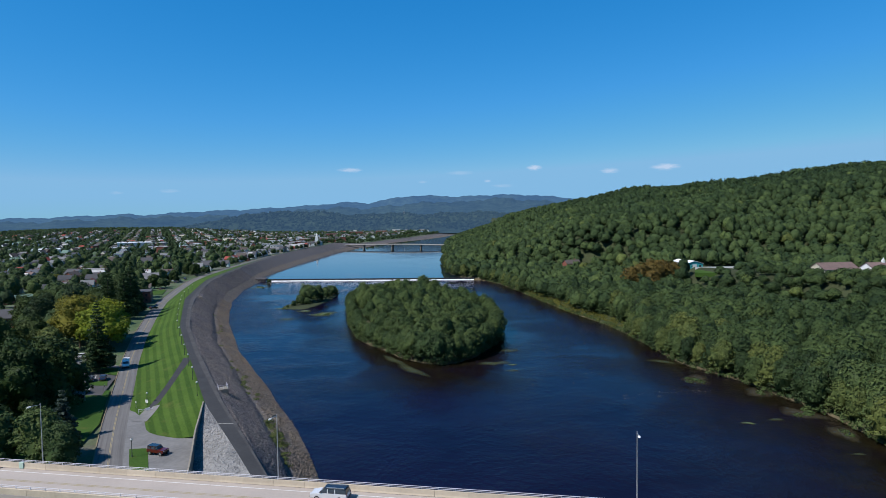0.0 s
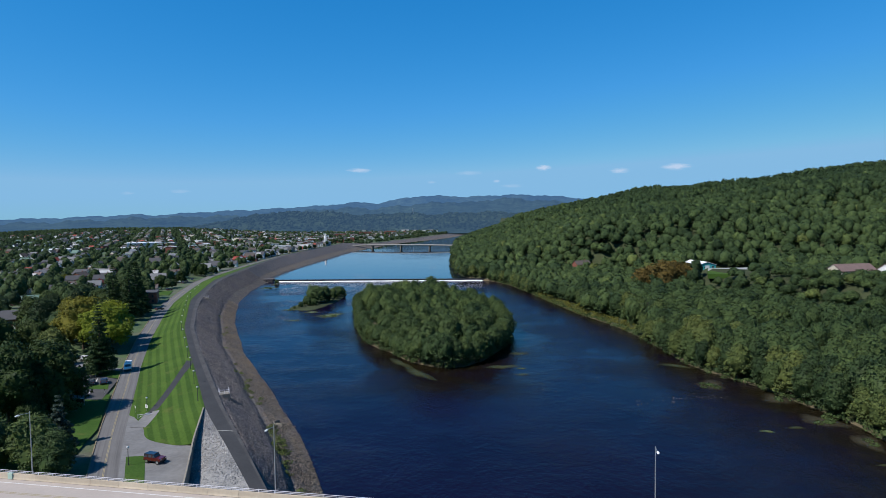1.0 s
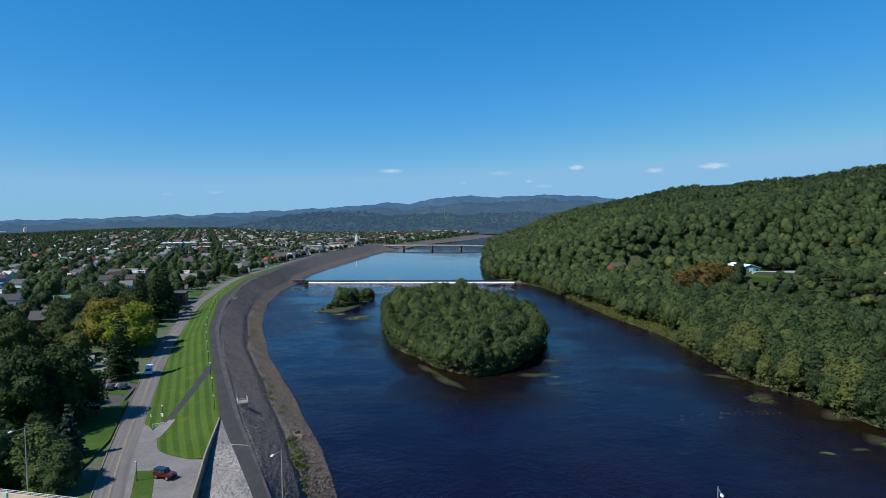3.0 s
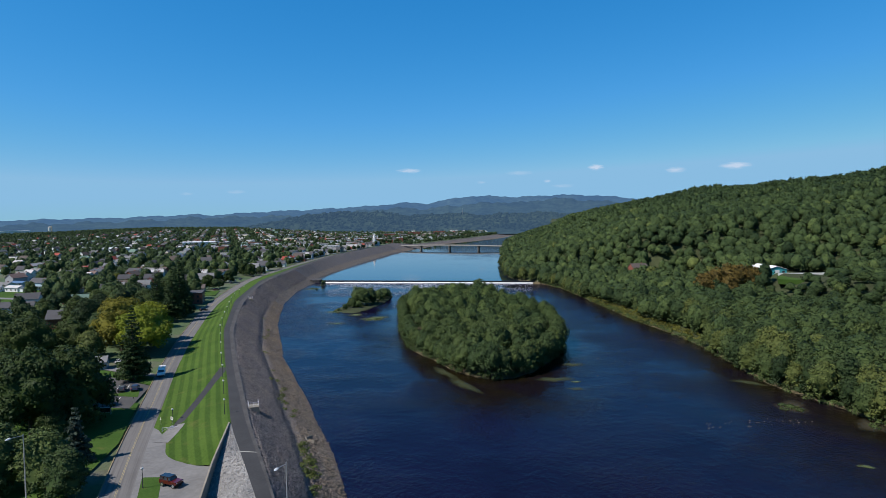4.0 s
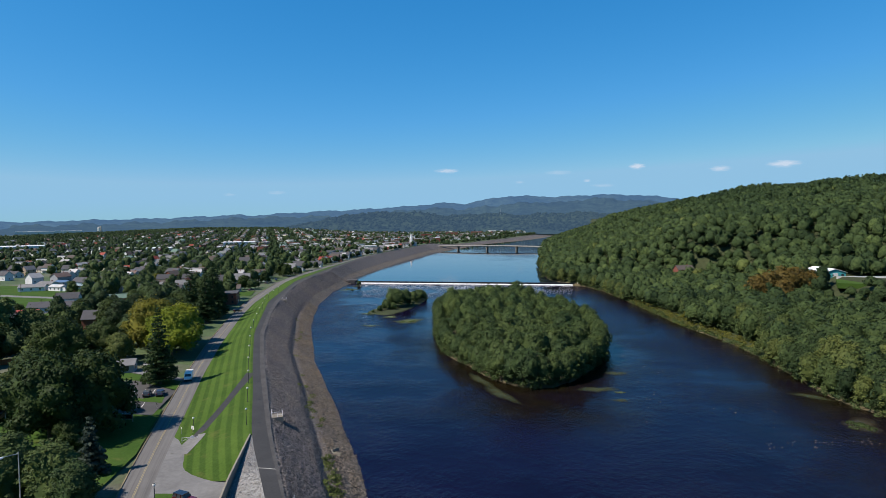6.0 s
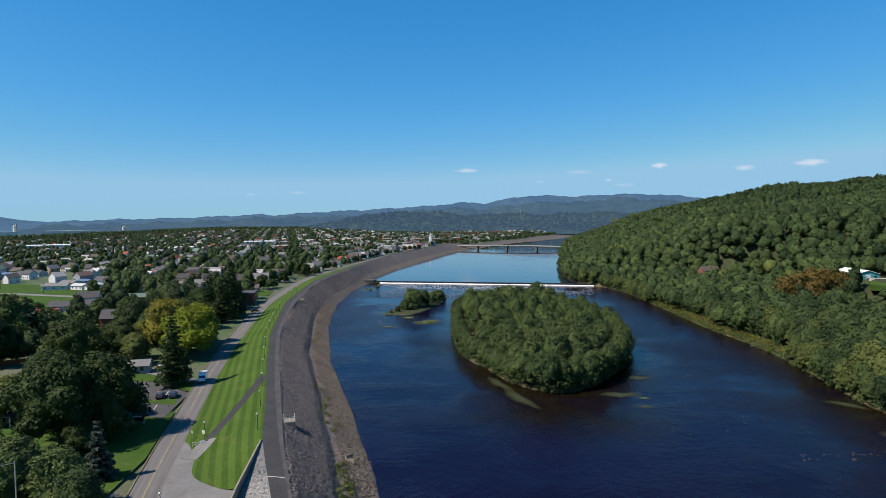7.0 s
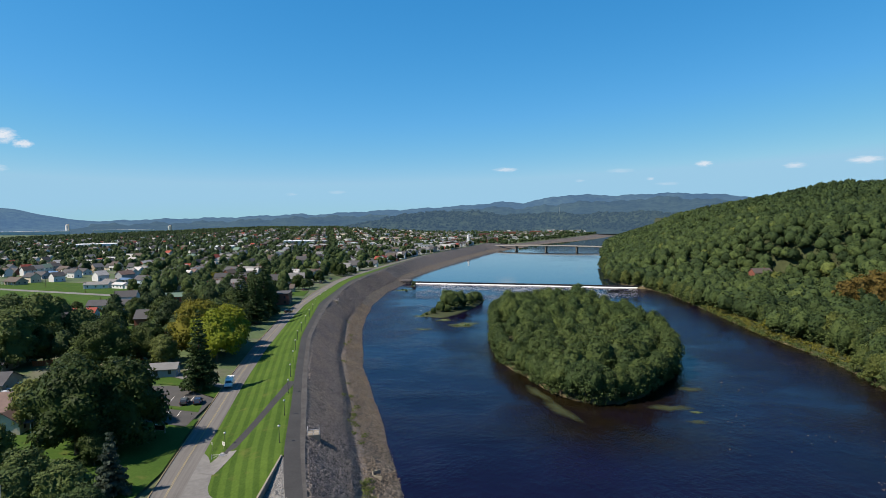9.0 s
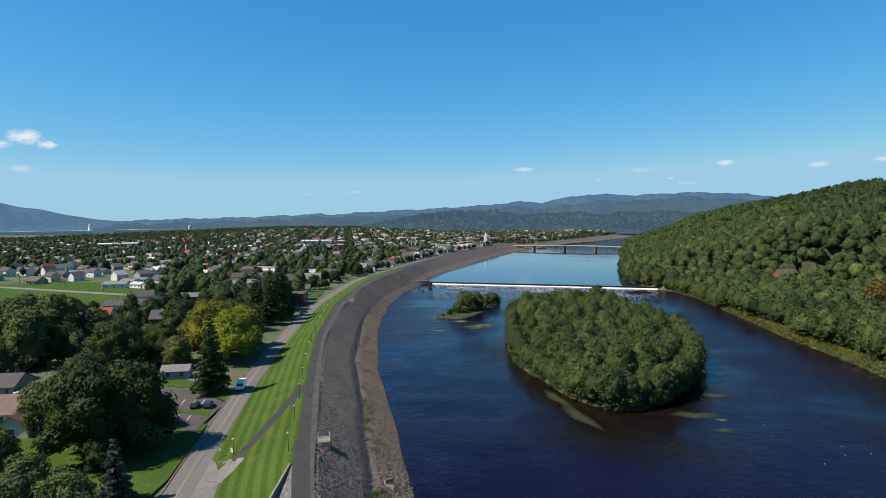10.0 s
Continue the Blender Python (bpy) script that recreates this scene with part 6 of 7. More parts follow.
Z_TOWN = Z_ROAD + 0.02
flat("car_park", [(-107.5, 170.5), (-115.8, 192), (-135, 200), (-152, 196), (-149, 182), (-124, 171)], Z_TOWN + 0.03, M_ASPHALT_DARK, "worn dark grey asphalt car park", "car park")
flat("driveway", [(-121.0, 202), (-122.6, 205.2), (-150, 215), (-160, 226), (-164, 222), (-152, 211)], Z_TOWN + 0.034, M_LOT, "grey asphalt driveway", "driveway")
flat("car_park_island", [(-112.0, 180.5), (-116.2, 187.6), (-120, 183.2), (-128, 183.6), (-124, 181.0)], Z_TOWN + 0.075, M_GRASS, "grass island in the car park", "grass")
for i, (x, y) in enumerate(((-122, 190.6), (-124.6, 189.7), (-127.2, 188.8), (-129.8, 187.9), (-116, 178.2), (-119, 177.6), (-122, 177))):
    ob = part("bay_line", box_bm(-0.07, 0.07, -2.2, 2.2, 0.0, 0.006), M_LINE, None)
    ob.matrix_world = pose(x, y, Z_TOWN + 0.036, 0, 0, 28)
    tagged(ob, "white parking bay line", "road marking", "bay lines of the car park")
flat("apron_grass", [(-76.6, 130.8), (-73.2, 131.4), (-71.2, 128.5), (-66.2, 119.5), (-62, 111), (-66, 111), (-71, 121)], Z_ROAD + 0.05, M_GRASS, "patch of grass on the worn apron", "grass")
flat("lawn", [(-84, 118), (-93.4, 147), (-108.4, 176), (-122, 171.5), (-150, 165), (-160, 130), (-120, 100)], Z_TOWN, M_GRASS, "mown green lawn shaded by trees", "lawn")
flat("verge_lawn", [(-116, 192.6), (-120.5, 201.4), (-150, 210), (-158, 200), (-136, 200.8)], Z_TOWN + 0.01, M_GRASS, "green lawn between driveway and car park", "lawn")
flat("playing_field", [(-265, 296), (-300, 352), (-352, 425), (-378, 440), (-470, 446), (-560, 380), (-420, 300), (-330, 262)], Z_TOWN + 0.02, M_GRASS, "wide green playing field among the houses", "field")
flat("field_road", [(-300, 372), (-560, 400), (-562, 408), (-302, 379)], Z_TOWN + 0.05, M_LOT, "grey lane beside the playing field", "lane")
flat("side_street", [(-282, 320), (-330, 420), (-337, 418), (-289, 317)], Z_TOWN + 0.06, M_LOT, "grey side street beside the field", "street")
flat("yard_lawn", [(-203, 240), (-196, 262), (-214, 290), (-262, 280), (-250, 245)], Z_TOWN + 0.01, M_GRASS, "green yard lawn behind the trees", "lawn")
flat("yard_lawn", [(-212, 405), (-222, 430), (-236, 425), (-226, 398)], Z_TOWN + 0.01, M_GRASS, "green yard lawn by the river road", "lawn")


# ---- houses ----
WALLS = {k: surface("wall_" + k, c, 0.8, 4, 0.3, 0.1, 0.1, 0.01, per_object=0.08) for k, c in (("white", (0.518, 0.518, 0.504)), ("cream", (0.432, 0.389, 0.302)), ("blue", (0.302, 0.396, 0.446)), ("tan", (0.302, 0.245, 0.187)), ("grey", (0.259, 0.266, 0.274)), ("brick", (0.158, 0.0612, 0.0432)))}
ROOFS = {k: surface("roof_" + k, c, 0.85, 2.5, 0.4, 0.18, 0.25, 0.02, per_object=0.15) for k, c in (("dark", (0.054, 0.054, 0.0576)), ("brown", (0.0684, 0.0562, 0.049)), ("red", (0.216, 0.0504, 0.036)), ("blue", (0.0576, 0.108, 0.187)), ("green", (0.0936, 0.144, 0.115)), ("pale", (0.302, 0.295, 0.288)), ("grey", (0.137, 0.137, 0.137)), ("rose", (0.112, 0.0778, 0.0684)), ("white", (0.518, 0.526, 0.533)))}


def gable(bm, w, d, z0, z1, over, thick):
    """Two roof slabs over a plan w by d, ridge along x."""
    rise = z1 - z0
    for s in (-1, 1):
        k = rise / (d / 2)
        pts = [(s * (d / 2 + over), z0 - over * k), (0, z1)]
        a = [(x, y, z) for y, z in pts for x in (-w / 2 - over, w / 2 + over)]
        v = [bm.verts.new(p) for p in a] + [bm.verts.new((x, y, z + thick)) for x, y, z in a]
        for f in ((0, 1, 3, 2), (4, 6, 7, 5), (0, 4, 5, 1), (2, 3, 7, 6), (0, 2, 6, 4), (1, 5, 7, 3)):
            bm.faces.new([v[i] for i in f])
    bmesh.ops.recalc_face_normals(bm, faces=bm.faces)


def house(w, d, h, rise, wall, roof, label, detail=2, porch=False, chimney=True, wing=False, flat_roof=False, category="house"):
    ob = thing("house" if category == "house" else category.replace(" ", "_"), Matrix(), label, category)
    bm = bmesh.new()
    a = [(-w / 2, -d / 2), (w / 2, -d / 2), (w / 2, d / 2), (-w / 2, d / 2)]
    lo = [bm.verts.new((*p, -0.4)) for p in a]
    hi = [bm.verts.new((*p, h)) for p in a]
    if flat_roof:
        for i in range(4):
            bm.faces.new((lo[i], lo[(i + 1) % 4], hi[(i + 1) % 4], hi[i]))
        bm.faces.new(hi)
    else:
        g = [bm.verts.new((-w / 2, 0, h + rise)), bm.verts.new((w / 2, 0, h + rise))]
        bm.faces.new((lo[0], lo[1], hi[1], hi[0]))
        bm.faces.new((lo[2], lo[3], hi[3], hi[2]))
        bm.faces.new((lo[1], lo[2], hi[2], g[1], hi[1]))
        bm.faces.new((lo[3], lo[0], hi[0], g[0], hi[3]))
    wall_ob = part("wall", bm, WALLS[wall], ob)
    bm = bmesh.new()
    if flat_roof:
        box(bm, -w / 2 - 0.2, w / 2 + 0.2, -d / 2 - 0.2, d / 2 + 0.2, h + 0.003, h + 0.25)
    else:
        gable(bm, w, d, h, h + rise, 0.45, 0.18)
    roof_ob = part("roof", bm, ROOFS[roof], ob)
    if chimney and not flat_roof and detail:
        part("chimney", box_bm(w * 0.22, w * 0.22 + 0.7, 0.4, 1.1, h, h + rise + 0.9, bevel=0.03), M_BRICK, roof_ob)
    if detail:
        floors = max(1, int(h / 2.8))
        shared = {}

        def window(x, y, z, side):
            ww, wh = (1.0, 1.3) if h < 7 else (1.3, 1.4)
            if side not in shared:
                shared[side] = box_bm(-ww / 2, ww / 2, -0.05, 0.05, -wh / 2, wh / 2) if side == "x" else box_bm(-0.05, 0.05, -ww / 2, ww / 2, -wh / 2, wh / 2)
                o = part("window", shared[side], M_GLASS, ob)
                shared[side] = o
            else:
                o = shared[side].copy()
                scene.collection.objects.link(o)
            o.location = (x, y, z)

        for f in range(floors):
            z = 1.6 + f * 2.8
            n = max(2, int(w / (3.6 if detail == 2 else 5)))
            for i in range(n):
                x = -w / 2 + w * (i + 0.5) / n
                window(x, -d / 2, z, "x")
                if detail == 2:
                    window(x, d / 2, z, "x")
            n = max(1, int(d / 4))
            for i in range(n):
                y = -d / 2 + d * (i + 0.5) / n
                window(w / 2, y, z, "y")
                if detail == 2:
                    window(-w / 2, y, z, "y")
        if detail == 2:
            part("door", box_bm(-0.5 + w * 0.1, 0.5 + w * 0.1, -d / 2 - 0.06, -d / 2 + 0.02, -0.1, 2.05, bevel=0.01), M_WHITE, ob, "pale front door")
    if porch:
        part("porch_roof", box_bm(-w / 2 + 0.3, w / 2 - 0.3, -d / 2 - 2.2, -d / 2 - 0.01, 2.55, 2.75, bevel=0.03), ROOFS[roof], ob)
        for x in (-w / 2 + 0.6, 0, w / 2 - 0.6):
            part("porch_post", box_bm(x - 0.08, x + 0.08, -d / 2 - 2.1, -d / 2 - 1.94, -0.2, 2.55), M_WHITE, ob)
    if wing:
        part("wing_wall", box_bm(w / 2 - 1.0, w / 2 + 4.0, -d / 2 + 0.8, d / 2 - 1.4, -0.4, 2.7), WALLS[wall], ob)
        part("wing_roof", box_bm(w / 2 + 0.1, w / 2 + 4.3, -d / 2 + 0.5, d / 2 - 1.1, 2.7, 2.95, bevel=0.05), ROOFS[roof], ob)
    return ob


COLOUR = {"white": "white", "cream": "cream", "blue": "pale blue", "tan": "tan", "grey": "grey", "brick": "red brick"}


def named_house(w, d, h, rise, wall, roof, **k):
    return house(w, d, h, rise, wall, roof, f"{COLOUR[wall]} {'two' if h > 4.5 else 'one'}-storey house with a {roof} roof", **k)


placed = {}
# x, y, turn, then size and colours
HOUSES = [
    (-584, 470, 28, 14, 9, 5.4, 3, "white", "dark"), (-607, 503, 28, 11, 8, 3, 3, "white", "dark"), (-611, 516, 28, 9, 8, 5.4, 3, "white", "dark"), (-620, 542, 28, 11, 8, 3, 3, "white", "brown"),
    (-607, 560, 28, 16, 9, 3, 3, "white", "dark"), (-558, 532, 28, 14, 9, 3, 3, "tan", "brown"), (-486, 424, 28, 16, 9, 3, 3, "tan", "brown"), (-506, 453, 28, 11, 8, 3, 3, "white", "red"),
    (-516, 472, 28, 14, 9, 3, 3, "grey", "dark"), (-510, 479, 28, 12, 8, 3, 3, "white", "blue"), (-506, 491, 28, 12, 9, 3, 3.5, "blue", "dark"), (-509, 509, 28, 13, 9, 3, 3, "white", "dark"),
    (-521, 560, 28, 9, 10, 5.4, 3.5, "white", "brown"), (-486, 566, 28, 14, 9, 3, 2.5, "white", "green"), (-452, 475, 28, 11, 8, 2.8, 1.6, "brick", "red"), (-404, 455, 28, 12, 7, 2.6, 1.2, "blue", "blue"),
    (-402, 438, 28, 15, 8, 2.8, 1.8, "white", "grey"), (-374, 419, 28, 12, 7, 3, 1.4, "white", "pale"), (-366, 433, 28, 13, 9, 5.4, 3, "blue", "dark"), (-352, 442, 28, 12, 9, 5.4, 3, "brick", "dark"),
    (-338, 419, 28, 12, 9, 3, 2.5, "tan", "red"), (-330, 421, 28, 9, 7, 3, 2, "white", "blue"), (-322, 412, 28, 9, 7, 3, 2.4, "tan", "red"), (-281, 365, 28, 14, 9, 3, 2, "brick", "green"),
    (-295, 344, 28, 12, 9, 5.4, 3, "white", "dark"), (-289, 326, 28, 22, 9, 3, 2.6, "blue", "dark"), (-275, 295, 28, 13, 9, 3, 2.6, "blue", "red"), (-237, 296, 5, 15, 7, 3, 1.6, "brick", "red"),
    (-348, 517, 28, 12, 10, 5.4, 3.5, "cream", "dark"), (-332, 520, 28, 20, 10, 5.4, 3.5, "tan", "grey"), (-329, 485, 28, 12, 8, 3, 2, "white", "pale"), (-255, 465, 28, 16, 11, 5.2, 4, "grey", "grey"),
    (-266, 452, 28, 12, 10, 5, 4, "tan", "dark"), (-264, 567, 16, 13, 11, 5.4, 4, "cream", "grey"), (-268, 596, 14, 12, 10, 5.6, 4, "white", "dark"), (-272, 649, 12, 12, 9, 3.2, 3, "white", "dark"),
    (-291, 724, 8, 18, 11, 3.2, 3, "brick", "red"), (-286, 735, 8, 11, 10, 5.4, 3.5, "brick", "brown"), (-288, 776, 6, 11, 10, 5.4, 3.5, "white", "dark"), (-296, 835, 4, 12, 10, 5.4, 3.5, "white", "grey"),
    (-188, 180, 25, 18, 11, 2.9, 2.6, "tan", "dark"), (-158, 165, 25, 20, 12, 2.9, 3.2, "cream", "rose"), (-146, 158, 115, 9, 7, 2.8, 2.4, "cream", "rose"), (-213, 200, 25, 16, 10, 2.9, 2.8, "tan", "dark"), (-183, 243, 25, 18, 9, 2.9, 2.6, "tan", "dark"),
]


def put_house(x, y, rz, key, **k):
    if key in placed:
        return copy_thing(placed[key], pose(x, y, Z_TOWN - 0.05, 0, 0, rz))
    w, d, h, rise, wall, roof = key
    ob = named_house(w, d, h, rise, wall, roof, **k)
    ob.matrix_world = pose(x, y, Z_TOWN - 0.05, 0, 0, rz)
    placed[key] = ob
    return ob


for i, (x, y, rz, *key) in enumerate(HOUSES):
    put_house(x, y, rz if x > -300 else rz - 36, tuple(key), porch=i % 3 == 0, wing=i % 4 == 1, chimney=i % 2 == 0)

# apartment blocks, brick offices and sheds
for x, y, w in ((-619, 624, 22), (-592, 628, 22), (-640, 680, 26), (-675, 742, 26), (-560, 700, 30)):
    b = house(w, 12, 6.2, 0, "white", "dark", "long white two-storey apartment block with a flat dark roof", flat_roof=True, chimney=False, category="apartment block", detail=1)
    b.matrix_world = pose(x, y, Z_TOWN - 0.05, 0, 0, -8)
b = house(16, 9, 6.4, 0, "brick", "dark", "red brick two-storey office with a flat dark roof", flat_roof=True, chimney=False, category="office")
b.matrix_world = pose(-206, 371, Z_TOWN - 0.05, 0, 0, 114)
b = house(8, 5.5, 2.6, 1.4, "grey", "grey", "grey garden shed with a grey roof", detail=1, chimney=False, category="shed")
b.matrix_world = pose(-148.5, 210, Z_TOWN - 0.05, 0, 0, 28)
b = house(17, 10, 3, 1.8, "white", "grey", "wide white garage building with a grey roof", detail=1, chimney=False, category="garage")
b.matrix_world = pose(-393, 416, Z_TOWN - 0.05, 0, 0, 28)


# white picket fence and rust-red fence near the road
def fence(pts, h, material, label, gap):
    ob = thing("fence", Matrix(), label, "fence")
    post = None
    for (ax, ay), (bx, by) in zip(pts[:-1], pts[1:]):
        n = max(1, int(math.hypot(bx - ax, by - ay) / gap))
        rz = math.atan2(by - ay, bx - ax)
        for i in range(n):
            t = (i + 0.5) / n
            if post is None:
                post = part("board", box_bm(-gap * 0.45, gap * 0.45, -0.03, 0.03, 0.0, h, bevel=0.01), material, ob)
                c = post
            else:
                c = post.copy()
                scene.collection.objects.link(c)
            c.location, c.rotation_euler = (ax + (bx - ax) * t, ay + (by - ay) * t, Z_TOWN), (0, 0, rz)


fence([(-131, 141), (-123.5, 142), (-129.5, 151)], 1.7, M_WHITE, "white vinyl garden fence on the lawn", 0.5)
fence([(-202, 208), (-186, 220), (-172, 226)], 1.8, M_ORANGE, "rust-red board fence between the trees", 0.5)


# ---- buildings on the wooded side ----
def hall():
    z = 17.6
    ob = thing("sports_hall", pose(155, 477, z, 0, 0, 100), "teal sports hall with a white low-pitched roof", "hall")
    bm = bmesh.new()
    prof = [(-6.6, -6), (6.6, -6), (6.6, 3.4), (0, 5.4), (-6.6, 3.4)]
    a = [bm.verts.new((-12, p, q)) for p, q in prof]
    b = [bm.verts.new((12, p, q)) for p, q in prof]
    bm.faces.new(a)
    bm.faces.new(b[::-1])
    for i in range(5):
        bm.faces.new((a[i], a[(i + 1) % 5], b[(i + 1) % 5], b[i]))
    bmesh.ops.recalc_face_normals(bm, faces=bm.faces)
    part("wall", bm, M_TEAL, ob, "teal metal cladding")
    bm = bmesh.new()
    gable(bm, 24, 13.2, 3.45, 5.45, 0.5, 0.25)
    part("roof", bm, M_WHITE, ob, "white sheet roof")
    part("door", box_bm(-12.08, -12.0, -1.6, 1.6, 0, 3.0), M_WHITE, ob)
    for y in (-4.4, 4.4):
        part("window", box_bm(-12.06, -12.0, y - 0.8, y + 0.8, 1.2, 2.4), M_GLASS, ob)
    f = thing("fence", pose(171, 459.8, z, 0, 0, 6), "low white board fence beside the sports field", "fence")
    for i in range(16):
        part("board", box_bm(-16 + i * 2, -14.05 + i * 2, -0.05, 0.05, -0.5, 1.7), M_WHITE, f)
    g = part("sports_field", prism_bm(FIELD, z - 3, z + 0.05), M_GRASS, None)
    tagged(g, "green sports field in the woods", "field", kind="structure")


hall()


def church():
    b = house(22, 12, 3.2, 3.4, "cream", "rose", "cream building with a broad rose-brown roof among trees", chimney=False, wing=True, category="church hall", detail=1)
    b.matrix_world = pose(203, 371, float(right_height(np.array(203.0), np.array(371.0))) + 1.3, 0, 0, 12)
    b = house(20, 13, 3.6, 3.8, "white", "rose", "white-gabled building with a broad rose-brown roof among trees", chimney=True, category="church", detail=1)
    b.matrix_world = pose(226, 364, float(right_height(np.array(226.0), np.array(364.0))) + 0.9, 0, 0, 8)
    s = part("steeple", box_bm(-0.7, 0.7, -0.7, 0.7, 6.8, 8.8, bevel=0.1), M_WHITE, b, "small white steeple")
    bm = bmesh.new()
    tube(bm, (0, 0, 8.8), (0, 0, 10.2), 0.7, 0.05, 8)
    part("spire", bm, M_WHITE, s)
    c = named_house(13, 9, 5.2, 3, "brick", "brown")
    c.matrix_world = pose(80, 545, 11.0, 0, 0, 20)


church()


# ---- town trees standing alone ----
def place_tree(kind, x, y, s, label="", z=Z_TOWN - 0.1):
    t = KINDS[kind]
    if kind not in PLACED:
        PLACED.add(kind)
        set_at(t, x, y, z, s)
        if label:
            t["label"] = label
    else:
        copy_at(t, x, y, z, s, (x * 37 + y * 11) % 360, label)


KINDS = {
    "maple": make_tree("broad", 70, 16, 7.8, 9000, 0.25, M_LEAF_DARK, "large dark green maple with a dense crown", base=0.3),
    "maple_b": make_tree("broad", 71, 15, 7.2, 7500, 0.26, M_LEAF_DARK, "large dark green maple with a dense crown", base=0.3),
    "green": make_tree("broad", 72, 14, 6.2, 5600, 0.26, M_LEAF, TREE_LABEL, base=0.8),
    "green_b": make_tree("broad", 73, 12, 5.6, 4600, 0.26, M_LEAF, TREE_LABEL, base=0.7),
    "yellow": make_tree("broad", 74, 15, 7.4, 6500, 0.26, M_LEAF_YELLOW, "yellow-green maple turning autumn coloured", base=2.0),
    "lime": make_tree("broad", 77, 14, 7.0, 6500, 0.25, M_LEAF_LIME, "bright yellow-green maple beside the river road", base=1.2),
    "bright": make_tree("broad", 78, 12, 5.8, 5200, 0.24, M_LEAF_ISLAND, "light green leafy tree beside the river road", base=0.3),
    "spruce": make_tree("conifer", 75, 24, 5.6, 9000, 0.27, M_NEEDLE, "tall dark green spruce with drooping boughs"),
    "blue": make_tree("conifer", 76, 12, 3.4, 3600, 0.26, M_LEAF_BLUE, "grey-blue spruce on the lawn", base=1.0),
}
PLACED = set()
TREES = [
    ("maple", -117.5, 149.5, 1.34), ("maple_b", -113.5, 157.5, 1.36), ("green", -123, 168, 0.95), ("maple_b", -126, 160, 0.95), ("green", -143, 160, 0.9), ("maple_b", -109, 146, 0.5), ("green", -121.5, 133.5, 0.9),
    ("bright", -91.5, 124, 0.95), ("bright", -85.5, 122.0, 0.75), ("bright", -99, 121.5, 0.9), ("bright", -105, 128, 0.9), ("blue", -95, 136.5, 1.0), ("maple_b", -137, 171, 0.8),
    ("spruce", -125.4, 197.9, 1.0), ("green", -196, 268, 1.2), ("maple_b", -208, 276, 1.1), ("green_b", -222, 262, 1.2), ("green", -186, 278, 1.0), ("maple", -178, 286, 0.85), ("green_b", -232, 284, 1.0), ("maple_b", -246, 300, 0.8), ("green_b", -142, 176, 1.0),
    ("lime", -145, 231, 1.35), ("lime", -151, 245, 1.3), ("yellow", -157, 236, 1.4), ("yellow", -168, 250, 1.3), ("lime", -157, 257, 1.0),
    ("maple", -168, 224, 0.95), ("green", -157, 219, 0.85), ("maple", -184, 222, 1.05), ("maple_b", -192, 228, 0.9), ("bright", -219, 226, 1.95), ("bright", -233, 224, 1.9), ("bright", -208, 206, 1.75), ("green", -209, 234, 1.25),
    ("bright", -228, 206, 1.8), ("maple", -204, 214, 0.9), ("green_b", -200, 190, 1.0), ("maple", -172, 209, 1.15), ("maple_b", -152, 178, 0.9), ("green", -160, 186, 0.9),
    ("spruce", -178, 303, 1.15), ("spruce", -182, 316, 1.25), ("spruce", -190, 309, 1.2), ("spruce", -187, 326, 1.15), ("maple", -203, 344, 1.2), ("maple_b", -211, 357, 1.25), ("green", -222, 372, 1.3), ("maple", -198, 315, 0.85), ("maple", -207, 325, 0.9), ("green", -215, 338, 0.85), ("maple_b", -222, 346, 0.8), ("green_b", -210, 300, 0.8), ("green", -238, 330, 0.8),
    ("maple_b", -229, 398, 0.75), ("maple", -236, 440, 0.7), ("maple_b", -244, 485, 0.7), ("green_b", -233, 450, 0.55), ("maple_b", -252, 540, 0.8), ("maple", -262, 548, 0.8), ("green_b", -250, 560, 0.55), ("green_b", -262, 625, 0.6), ("green_b", -275, 690, 0.6),
    ("maple_b", -287, 302, 0.55), ("green", -262, 358, 0.7), ("green_b", -300, 362, 0.8), ("green", -310, 384, 0.8), ("yellow", -330, 470, 0.6), ("green_b", -345, 400, 0.8)]
for k, x, y, s in TREES:
    place_tree(k, x, y, s)


# ---- the rest of the town ----
FILL = [named_house(*a) if i < 8 else named_house(*a, detail=1) for i, a in enumerate((
    (9.6, 7.65, 5.0, 3.2, "white", "dark"), (8.8, 6.8, 2.8, 3, "cream", "grey"), (10.4, 7.65, 5.0, 3, "grey", "dark"), (9.6, 6.8, 2.8, 2.6, "white", "brown"), (9.6, 7.65, 5.0, 3.4, "brick", "dark"), (8, 6.8, 5.0, 3, "blue", "grey"), (11.2, 7.65, 2.8, 2.4, "tan", "brown"), (8.8, 6.8, 2.8, 3, "white", "red"),
    (9.6, 8.5, 5.0, 3.2, "white", "grey"), (11.2, 8.5, 5.0, 3, "cream", "dark"), (9.6, 8.5, 5.0, 3.4, "white", "pale"), (10.4, 7.65, 5.0, 3, "brick", "brown"), (12.8, 8.5, 5.0, 3, "grey", "rose"), (9.6, 7.65, 5.0, 3, "white", "dark")))]
